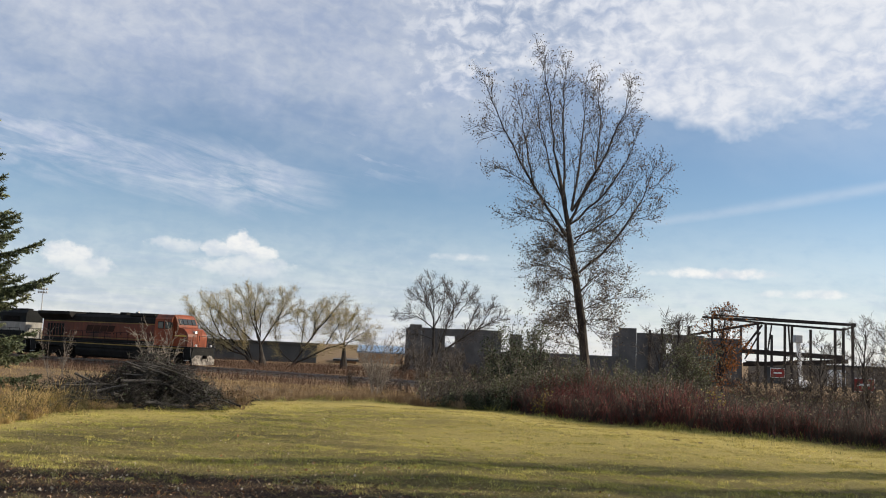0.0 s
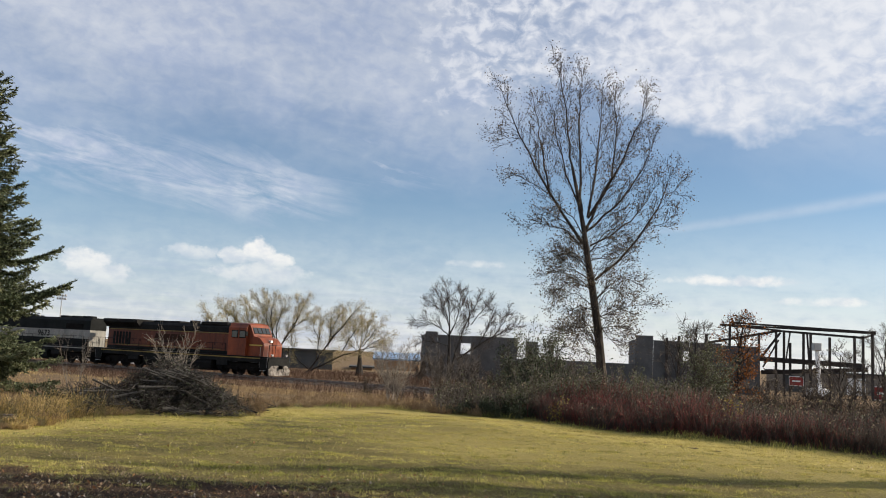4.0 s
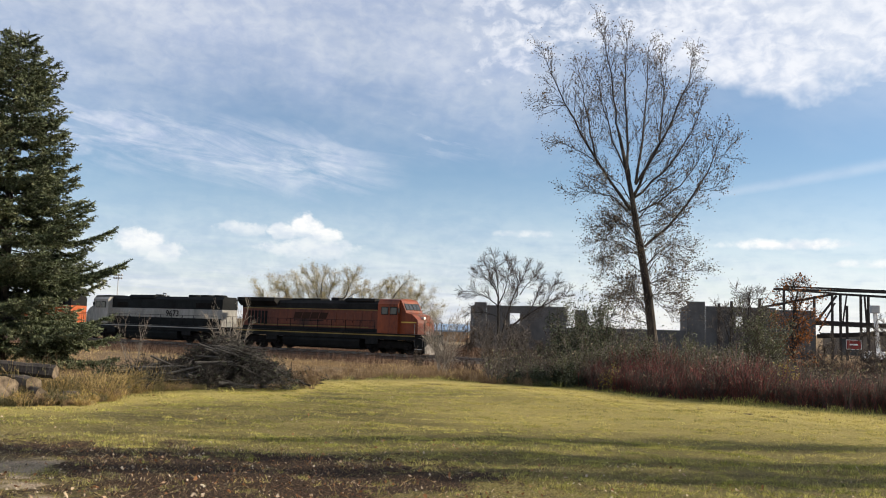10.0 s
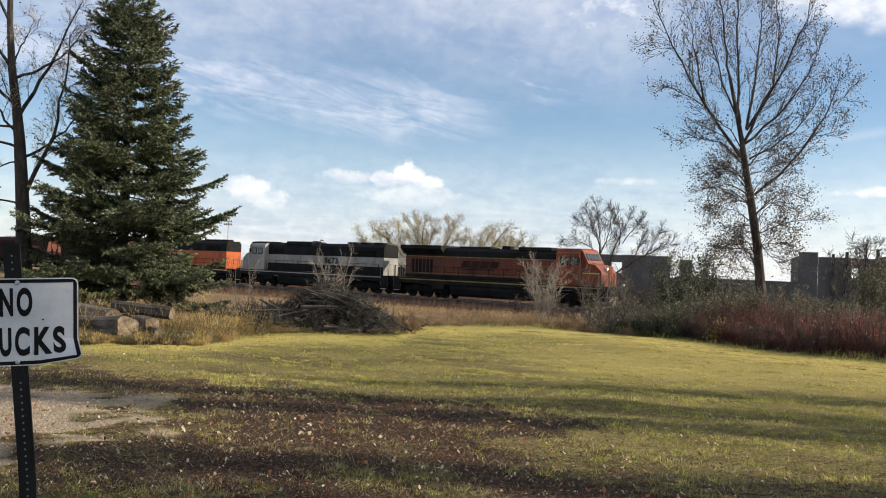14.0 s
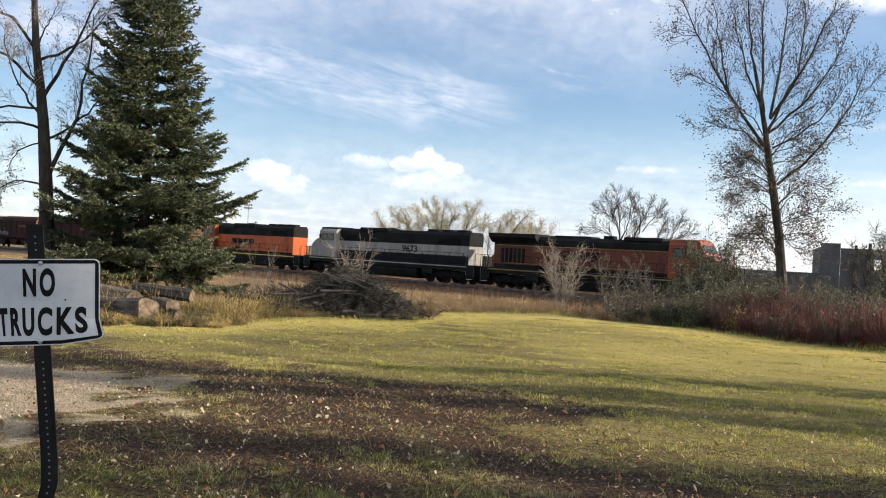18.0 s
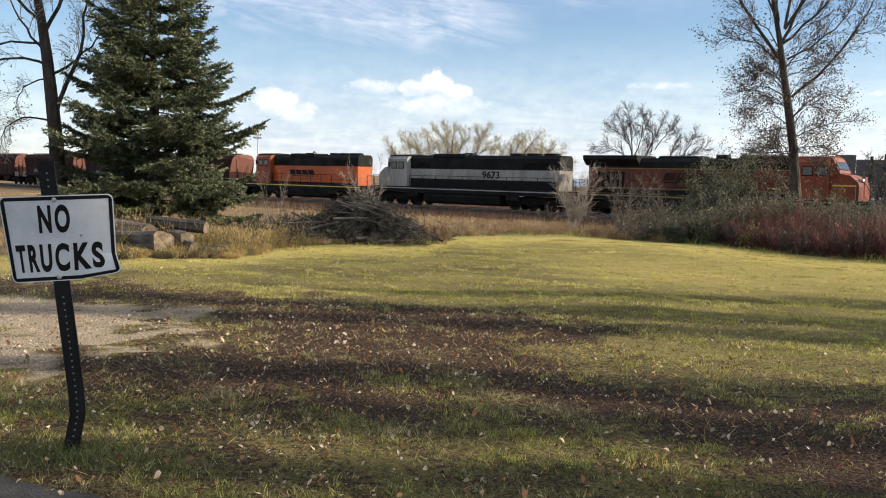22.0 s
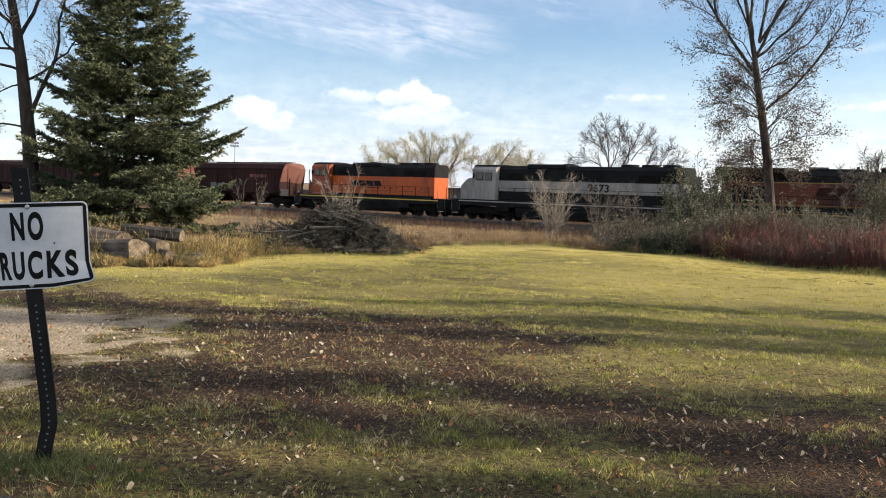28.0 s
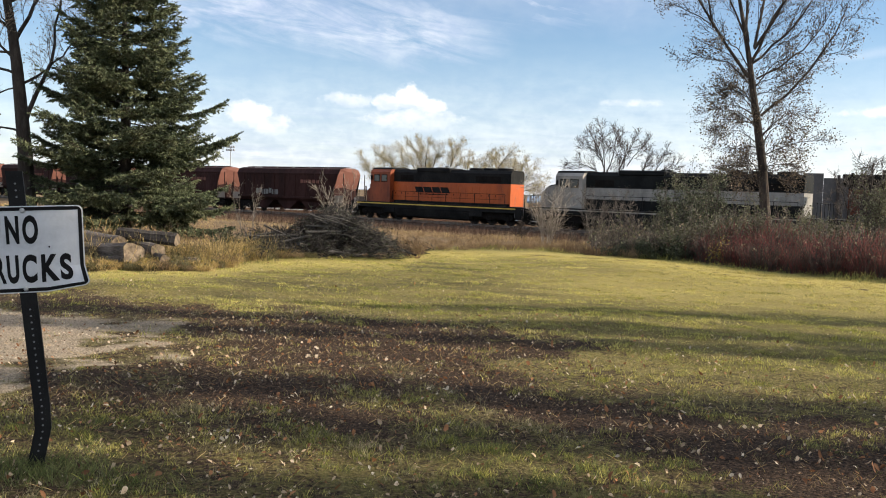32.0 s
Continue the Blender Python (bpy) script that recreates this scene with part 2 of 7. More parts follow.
M["leaf_willow"] = material("yellow-green willow leaves", [(0.17, 0.145, 0.055), (0.29, 0.245, 0.10)], 1.2, 0.65, per=0.35, island=True, through_light=0.3)
M["leaf_yellow"] = material("yellow leaves", [(0.30, 0.22, 0.04), (0.42, 0.33, 0.07)], 1.2, 0.65, per=0.3, island=True, through_light=0.3)
M["needles"] = material("dark spruce needles", [(0.032, 0.044, 0.022), (0.090, 0.108, 0.055), (0.22, 0.23, 0.125)], 1.6, 0.7, per=0.5, island=True, spec=0.25)
M["weed"] = material("dry brown weeds", [(0.14, 0.09, 0.053), (0.26, 0.18, 0.105), (0.37, 0.27, 0.16)], 0.35, 0.9, per=0.4, island=True, through_light=0.2)
M["weed_red"] = material("reddish dry weeds", [(0.05, 0.027, 0.020), (0.10, 0.056, 0.038), (0.16, 0.10, 0.068)], 0.3, 0.9, per=0.4, island=True, through_light=0.2)
M["straw"] = material("golden dry grass", [(0.30, 0.21, 0.08), (0.50, 0.36, 0.15), (0.66, 0.50, 0.25)], 0.5, 0.85, per=0.35, island=True, through_light=0.25)
M["grass"] = material("autumn lawn blades", [(0.13, 0.145, 0.031), (0.36, 0.345, 0.08), (0.66, 0.56, 0.19)], 1.5, 0.7, per=0.6, island=True, through_light=0.3, stretch=(0.35, 1.5, 1), grain=0.6)
M["grass_gold"] = material("golden autumn lawn blades", [(0.23, 0.195, 0.05), (0.45, 0.375, 0.105), (0.68, 0.565, 0.205)], 1.5, 0.7, per=0.5, island=True, through_light=0.3, stretch=(0.35, 1.5, 1), grain=0.6)
M["grass_dull"] = material("dull trodden grass", [(0.075, 0.066, 0.036), (0.22, 0.19, 0.105), (0.55, 0.46, 0.29)], 11.0, 0.8, per=0.6, island=True, through_light=0.2)
M["grass_green"] = material("fresh green grass tuft", [(0.055, 0.072, 0.02), (0.125, 0.145, 0.045), (0.27, 0.27, 0.10)], 3.5, 0.7, per=0.5, island=True, through_light=0.3)
M["dead_grass"] = material("reddish dead grass", [(0.10, 0.052, 0.03), (0.22, 0.13, 0.078), (0.40, 0.27, 0.17)], 2.0, 0.85, per=0.5, island=True, through_light=0.2)
M["litter_brown"] = material("fallen brown and orange leaves", [(0.07, 0.03, 0.014), (0.22, 0.10, 0.045), (0.40, 0.20, 0.09)], 3.0, 0.8, per=0.5, island=True, through_light=0.35)
M["twig_olive"] = material("olive-brown weed stalks", [(0.10, 0.085, 0.04), (0.24, 0.20, 0.095)], 1.5, 0.85, per=0.4, island=True, through_light=0.2)
M["litter"] = material("fallen tan leaves", [(0.20, 0.11, 0.06), (0.45, 0.34, 0.22), (0.68, 0.60, 0.47)], 3.0, 0.75, per=0.45, island=True, through_light=0.3)
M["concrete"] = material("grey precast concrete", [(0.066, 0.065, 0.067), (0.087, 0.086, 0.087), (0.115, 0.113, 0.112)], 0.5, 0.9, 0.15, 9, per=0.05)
M["steel_dark"] = material("dark primed steel", [(0.028, 0.022, 0.020), (0.05, 0.04, 0.037)], 1.0, 0.7, per=0.1)
M["wall_beige"] = material("beige metal siding", [(0.17, 0.14, 0.115), (0.23, 0.195, 0.16)], 0.4, 0.8)
M["wall_grey"] = material("grey metal siding", [(0.12, 0.125, 0.125), (0.17, 0.17, 0.17)], 0.3, 0.8)
M["wall_slate"] = material("dark grey metal siding", [(0.060, 0.064, 0.066), (0.088, 0.090, 0.090)], 0.3, 0.8)
M["wall_tan"] = material("tan brick wall", [(0.30, 0.17, 0.09), (0.38, 0.24, 0.14)], 0.6, 0.9)
M["roof_blue"] = material("blue metal roof", [(0.12, 0.21, 0.34), (0.17, 0.28, 0.42)], 0.5, 0.5)
M["roof_dark"] = material("dark roof", [(0.05, 0.05, 0.05), (0.08, 0.08, 0.08)], 0.5, 0.9)
M["white_paint"] = material("white paint", [(0.70, 0.70, 0.69), (0.80, 0.80, 0.79)], 1.0, 0.5)
M["red_paint"] = material("red banner", [(0.20, 0.025, 0.022), (0.30, 0.04, 0.035)], 1.0, 0.6)
M["orange"] = material("sun-worn orange locomotive paint", [(0.22, 0.045, 0.012), (0.37, 0.075, 0.014), (0.43, 0.09, 0.018)], 0.45, 0.45, per=0.04, stretch=(1, 1, 0.35), grain=0.4)
M["orange_dirty"] = material("sooty orange-red paint", [(0.034, 0.011, 0.007), (0.088, 0.023, 0.011), (0.145, 0.035, 0.014)], 0.5, 0.55, per=0.04, stretch=(1, 1, 0.3), grain=0.4)
M["orange_mid"] = material("dulled orange paint", [(0.07, 0.018, 0.009), (0.18, 0.038, 0.012), (0.26, 0.056, 0.015)], 0.5, 0.5, stretch=(1, 1, 0.35), grain=0.4)
M["black_paint"] = material("sooty black paint", [(0.004, 0.004, 0.004), (0.010, 0.010, 0.010), (0.018, 0.017, 0.016)], 0.8, 0.7, per=0.1, grain=0.4, spec=0.12)
M["green_paint"] = material("dark green paint", [(0.0035, 0.0042, 0.0045), (0.0075, 0.0088, 0.0092), (0.013, 0.014, 0.014)], 0.8, 0.7, spec=0.12)
M["cream"] = material("weathered cream paint", [(0.13, 0.125, 0.115), (0.235, 0.225, 0.205), (0.31, 0.295, 0.27)], 0.5, 0.55, stretch=(1, 1, 0.3), grain=0.4)
M["yellow_paint"] = material("yellow stripe", [(0.42, 0.29, 0.05), (0.60, 0.43, 0.08)], 0.8, 0.5)
M["emblem_dark"] = material("sooty emblem paint", [(0.022, 0.010, 0.007), (0.04, 0.017, 0.010)], 0.8, 0.7, spec=0.12)
M["yellow_dim"] = material("dirty yellow stripe", [(0.12, 0.08, 0.02), (0.24, 0.17, 0.04)], 0.8, 0.6)
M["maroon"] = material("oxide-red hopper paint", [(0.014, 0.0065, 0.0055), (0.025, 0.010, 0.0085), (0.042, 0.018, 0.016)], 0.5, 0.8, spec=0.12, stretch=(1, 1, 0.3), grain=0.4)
# sunlight put into the colour of the end sheets; also the faded lettering
M["hopper_end"] = material("light oxide-red of sunlit ends and faded lettering", [(0.12, 0.046, 0.034), (0.18, 0.075, 0.055)], 0.6, 0.75)
M["truck_iron"] = material("grimy bogie iron", [(0.005, 0.0045, 0.004), (0.014, 0.012, 0.011)], 1.5, 0.9, spec=0.08)
M["scuffed_steel"] = material("scuffed dirty plow steel", [(0.03, 0.026, 0.023), (0.14, 0.12, 0.105), (0.34, 0.31, 0.28)], 3.0, 0.7, grain=0.6)
M["wheel_steel"] = material("worn wheel steel", [(0.012, 0.011, 0.010), (0.03, 0.027, 0.025)], 2.0, 0.75, spec=0.1)
M["rail_steel"] = material("worn rail head", [(0.16, 0.13, 0.11), (0.30, 0.27, 0.25)], 2.0, 0.45, metal=0.8)
M["tie_wood"] = material("creosoted ties", [(0.03, 0.024, 0.02), (0.07, 0.055, 0.045)], 2.0, 0.95)
M["ballast"] = material("grey-brown ballast", [(0.018, 0.014, 0.011), (0.042, 0.034, 0.027), (0.075, 0.062, 0.05)], 6.0, 0.95, 0.6, 14)
M["asphalt"] = material("worn asphalt", [(0.014, 0.013, 0.012), (0.028, 0.026, 0.024), (0.05, 0.046, 0.042)], 3, 0.9, 0.6, 60)
M["soil"] = material("crumbly dark soil", [(0.012, 0.007, 0.004), (0.035, 0.021, 0.013), (0.075, 0.047, 0.03)], 14, 0.95, per=0.5, island=True)
M["post_paint"] = material("black painted steel post", [(0.006, 0.006, 0.006), (0.014, 0.014, 0.014)], 6, 0.6, 0.1, 60, spec=0.15)
M["sign_white"] = material("weathered white sign sheet", [(0.40, 0.41, 0.43), (0.48, 0.49, 0.51), (0.53, 0.54, 0.56)], 5, 0.45, 0.03, 40)
M["sign_black"] = material("black sign paint", [(0.006, 0.006, 0.006), (0.012, 0.012, 0.013)], 6, 0.7, spec=0.08)
M["galvanised"] = material("galvanised bolt", [(0.35, 0.35, 0.35), (0.5, 0.5, 0.5)], 20, 0.4, metal=0.8)
M["cut_wood"] = material("weathered cut wood", [(0.06, 0.044, 0.031), (0.14, 0.105, 0.072), (0.24, 0.185, 0.125)], 9, 0.9, 0.5, 30)
M["log_bark"] = material("grey log bark", [(0.045, 0.036, 0.03), (0.105, 0.087, 0.074), (0.18, 0.155, 0.135)], 4, 0.95, 0.9, 18, stretch=(0.4, 1, 1))
M["pole_metal"] = material("grey light mast", [(0.34, 0.34, 0.34), (0.44, 0.44, 0.44)], 2, 0.6, metal=0.2)
M["stone"] = material("pale gravel stones", [(0.20, 0.155, 0.11), (0.34, 0.27, 0.195), (0.48, 0.39, 0.295)], 9, 0.95, per=0.4, island=True)


def glass_material():
    m = bpy.data.materials.new("dark cab glass")
    m.use_nodes = True
    b = m.node_tree.nodes["Principled BSDF"]
    b.inputs["Base Color"].default_value = (0.03, 0.035, 0.04, 1)
    b.inputs["Roughness"].default_value = 0.08
    return m


M["glass"] = glass_material()


def lamp_glow():
    m = bpy.data.materials.new("lit headlight")
    m.use_nodes = True
    b = m.node_tree.nodes["Principled BSDF"]
    b.inputs["Emission Color"].default_value, b.inputs["Emission Strength"].default_value = (1.0, 0.9, 0.7, 1), 2.5
    return m


M["headlight"] = lamp_glow()


# ---- geometry helpers ----
class Geo:
    """Collects vertices and faces of one mesh."""

    def __init__(self):
        self.v, self.f = [], []

    def add(self, verts, faces):
        o = len(self.v)
        self.v.extend(tuple(p) for p in verts)
        self.f.extend(tuple(i + o for i in f) for f in faces)
        return self

    def box(self, c, s, turn=None, chamfer=0.0):
        hx, hy, hz = s[0] / 2, s[1] / 2, s[2] / 2
        k = min(chamfer, hx * 0.9, hy * 0.9, hz * 0.9)
        if k <= 0:
            vs = [(sx * hx, sy * hy, sz * hz) for sx in (-1, 1) for sy in (-1, 1) for sz in (-1, 1)]
            fs = [(0, 1, 3, 2), (4, 6, 7, 5), (0, 4, 5, 1), (2, 3, 7, 6), (0, 2, 6, 4), (1, 5, 7, 3)]
        else:
            vs, idx = [], {}
            for sx in (-1, 1):
                for sy in (-1, 1):
                    for sz in (-1, 1):
                        for ax in range(3):
                            p = [sx * (hx - k), sy * (hy - k), sz * (hz - k)]
                            p[ax] = (sx * hx, sy * hy, sz * hz)[ax]
                            idx[sx, sy, sz, ax] = len(vs)
                            vs.append(tuple(p))
            fs = []
            for ax in range(3):
                b, c2 = [i for i in range(3) if i != ax]
                for sg in (-1, 1):
                    quad = []
                    for u, w in ((-1, -1), (1, -1), (1, 1), (-1, 1)):
                        key = [0, 0, 0]
                        key[ax], key[b], key[c2] = sg, u, w
                        quad.append(idx[(*key, ax)])
                    fs.append(tuple(quad))
                for u in (-1, 1):
                    for w in (-1, 1):
                        ka, kb = [0, 0, 0], [0, 0, 0]
                        ka[ax], ka[b], ka[c2] = -1, u, w
                        kb[ax], kb[b], kb[c2] = 1, u, w
                        fs.append((idx[(*ka, b)], idx[(*kb, b)], idx[(*kb, c2)], idx[(*ka, c2)]))
            for sx in (-1, 1):
                for sy in (-1, 1):
                    for sz in (-1, 1):
                        fs.append(tuple(idx[sx, sy, sz, a] for a in range(3)))
        if turn is not None:
            vs = [turn @ Vector(p) for p in vs]
        return self.add([(p[0] + c[0], p[1] + c[1], p[2] + c[2]) for p in vs], fs)

    def tube(self, pts, radii, n=6, caps=True):
        pts = [Vector(p) for p in pts]
        rings = []
        ref = Vector((0.31, 0.77, 0.55))
        for i, p in enumerate(pts):
            d = (pts[min(i + 1, len(pts) - 1)] - pts[max(i - 1, 0)]).normalized()
            a = d.cross(ref)
            if a.length < 0.1:
                a = d.cross(Vector((1, 0, 0)))
            a.normalize()
            b = d.cross(a)
            r = radii[i] if isinstance(radii, (list, tuple)) else radii
            rings.append([p + (a * math.cos(2 * math.pi * k / n) + b * math.sin(2 * math.pi * k / n)) * r for k in range(n)])
        vs = [q for ring in rings for q in ring]
        fs = [(i * n + k, i * n + (k + 1) % n, (i + 1) * n + (k + 1) % n, (i + 1) * n + k) for i in range(len(pts) - 1) for k in range(n)]
        if caps:
            fs += [tuple(reversed(range(n))), tuple(range((len(pts) - 1) * n, len(pts) * n))]
        return self.add(vs, fs)

    def prism(self, profile, axis, a, b):
        """A closed outline, swept along an axis from a to b. The outline lists the two other axes in order."""
        def at(u, w, s):
            return ((s, u, w), (u, s, w), (u, w, s))[axis]
        n = len(profile)
        vs = [at(u, w, a) for u, w in profile] + [at(u, w, b) for u, w in profile]
        fs = [(k, (k + 1) % n, n + (k + 1) % n, n + k) for k in range(n)] + [tuple(reversed(range(n))), tuple(range(n, 2 * n))]
        return self.add(vs, fs)

    def mesh(self, name):
        me = bpy.data.meshes.new(name)
        me.from_pydata(self.v, [], self.f)
        bm = bmesh.new()
        bm.from_mesh(me)
        if len(self.f) < 6000:
            bmesh.ops.recalc_face_normals(bm, faces=bm.faces)
        bm.to_mesh(me)
        bm.free()
        return me


def part(name, geo, mat, parent=None, label="", at=None):
    me = geo.mesh(name) if isinstance(geo, Geo) else geo
    if not me.materials:
        me.materials.append(M[mat])
    ob = new(name, me)
    if parent is not None:
        ob.parent = parent
    if at is not None:
        ob.matrix_basis = at
    if label:
        ob["label"] = label
    return ob


def thing(name, label, category, m=None, group="", kind=""):
    ob = new(name)
    ob.empty_display_size = 0.3
    if m is not None:
        ob.matrix_basis = m
    return tagged(ob, label, category, group, kind)


def solid(name, geo, mat, label, category="", kind="", group="", m=None):
    ob = part(name, geo, mat)
    if m is not None:
        ob.matrix_basis = m
    return tagged(ob, label, category, group, kind)


def fast_mesh(name, verts, per_face, mat):
    """A mesh of loose faces, each of per_face vertices in order."""
    me = bpy.data.meshes.new(name)
    verts = np.asarray(verts, np.float32).reshape(-1, 3)
    n = len(verts)
    me.vertices.add(n)
    me.vertices.foreach_set("co", verts.ravel())
    me.loops.add(n)
    me.loops.foreach_set("vertex_index", np.arange(n, dtype=np.int32))
    me.polygons.add(n // per_face)
    me.polygons.foreach_set("loop_start", np.arange(0, n, per_face, dtype=np.int32))
    me.update(calc_edges=True)
    me.materials.append(M[mat])
    return me


def spot(az, r, z=0.0):
    """A place by its bearing from the camera's spot and its distance."""
    return Vector((r * math.sin(radians(az)), r * math.cos(radians(az)), z))


# ---- the ground ----
TRACK_AZ, TRACK_FAR, RAIL_Z = 28.0, 60.2, -1.12
TRACK_U = Vector((math.cos(radians(TRACK_AZ)), -math.sin(radians(TRACK_AZ)), 0))
TRACK_N = Vector((math.sin(radians(TRACK_AZ)), math.cos(radians(TRACK_AZ)), 0))


def step(v, lo, hi):
    t = np.clip((v - lo) / (hi - lo), 0, 1)
    return t * t * (3 - 2 * t)


def wobble(x, y, s, seed=0.0):
    return (np.sin(x * s * 1.3 + seed) * np.sin(y * s * 1.7 + seed * 2.1) + 0.6 * np.sin(x * s * 3.1 + y * s * 2.3 + seed * 0.7) + 0.4 * np.sin(x * s * 6.7 - y * s * 5.1 + seed * 3.0)) / 2.0


def ground_z(x, y):
    d = TRACK_FAR - (x * TRACK_N.x + y * TRACK_N.y)
    z = -1.55 * step(-d, -40.0, -12.0)
    z = z + 0.10 * (1 - step(np.abs(d), 2.6, 5.5))
    z = z + 0.035 * np.sin(x * 0.9 + 1.3) * np.sin(y * 0.7) * step(np.hypot(x, y), 3, 9) * step(y - 2.72 + 0.32 * x, 0.2, 2.5)
    z = z + 0.026 * wobble(x * 0.45, y, 2.3, 1.7) * step(np.hypot(x, y), 5, 9) * step(-np.hypot(x, y), -26, -18)
    return z


def road_edge(x):
    """Where the asphalt ends, as a line over x."""
    return 2.72 - 0.32 * x


def gz(x, y):
    return float(ground_z(np.float64(x), np.float64(y)))


def edge_r(az):
    """How far the mown lawn reaches, by bearing in degrees."""
    return np.interp(az, [-60, -40, -26, -23, -13.5, -12, -5, 3, 8, 15, 27, 50], [17.0, 17.0, 17.5, 19.2, 19.6, 23.0, 24.3, 23.3, 21.3, 20.0, 18.8, 17.5])


def zones(x, y):
    """Shares of lawn, bare dirt (its far band also paints in shade) and gravel."""
    r, az = np.hypot(x, y), np.degrees(np.arctan2(x, y))
    lawn = 1 - step(r + 0.35 * wobble(x, y, 1.1), edge_r(az) - 0.3, edge_r(az) + 0.5)
    lawn = np.where(y < -1, 0.8, lawn)
    w = 0.45 * wobble(x, y, 1.4, 2.0)
    w2 = w + 0.35 * wobble(x, y, 3.9, 4.0) + 0.2 * wobble(x, y, 8.3, 2.0)
    gravel = 0.9 * step(-x + 1.9 * w2, 3.2, 5.2) * step(y + w * 0.7, 4.9, 5.7) * (1 - step(y + w * 0.7, 8.3, 9.0 - 0.15 * x)) * np.clip(0.85 + 0.55 * wobble(x, y, 2.1, 5.0) + 0.40 * wobble(x * 0.4, y * 1.4, 4.7, 1.0), 0.15, 1.0)
    band = (y - (6.1 - 0.6 * x + 0.12 * x * x) + 1.0 * w) / (0.74 + 0.22 * step(x, 0.0, 1.2))
    dirt = 1.4 * np.exp(-band * band) * step(x, -2.0, -0.9) * (1.0 + 0.5 * wobble(x, y, 2.9, 5.0))
    # far band: dirt and dead grass, spread wider to hold painted tree shade
    far = (y - (8.6 - 0.06 * x) + 1.3 * w) / 1.75
    dirt = np.maximum(dirt, (1.0 + 0.45 * wobble(x, y, 3.1, 2.0)) * np.exp(-far * far) * step(-x + 2.2 * w + 0.8 * wobble(x, y, 2.2, 9.0), -1.4, 1.6))
    near = (y - (4.6 - 0.30 * x) + w) / 0.35
    dirt = np.maximum(dirt, (0.40 + 0.5 * wobble(x, y, 2.3, 8.0)) * np.exp(-near * near) * step(x, 0.0, 1.0))
    rut = (r - (edge_r(az) - 1.9 - 0.03 * az) + 0.12 * wobble(x, y, 0.7, 3.0)) / 0.13
    dirt = np.maximum(dirt, 0.85 * np.exp(-rut * rut) * step(az, -9, -4) * step(wobble(x, y, 0.8, 6.0), -0.35, 0.25))
    litter = step(-x + w, -0.2, 2.0) * (1 - step(r, 8.2, 9.6)) * (0.78 + 0.42 * wobble(x, y, 2.7, 1.0)) * (0.55 + 0.45 * step(y + w, 4.6, 5.8))
    thatch = (0.46 + 0.22 * wobble(x, y, 3.3, 4.0)) * (1 - step(r, 6.5, 11.5))
    dirt = np.clip(np.maximum(np.maximum(dirt, litter), thatch), 0, 1)
    return lawn, dirt * (1 - gravel), gravel


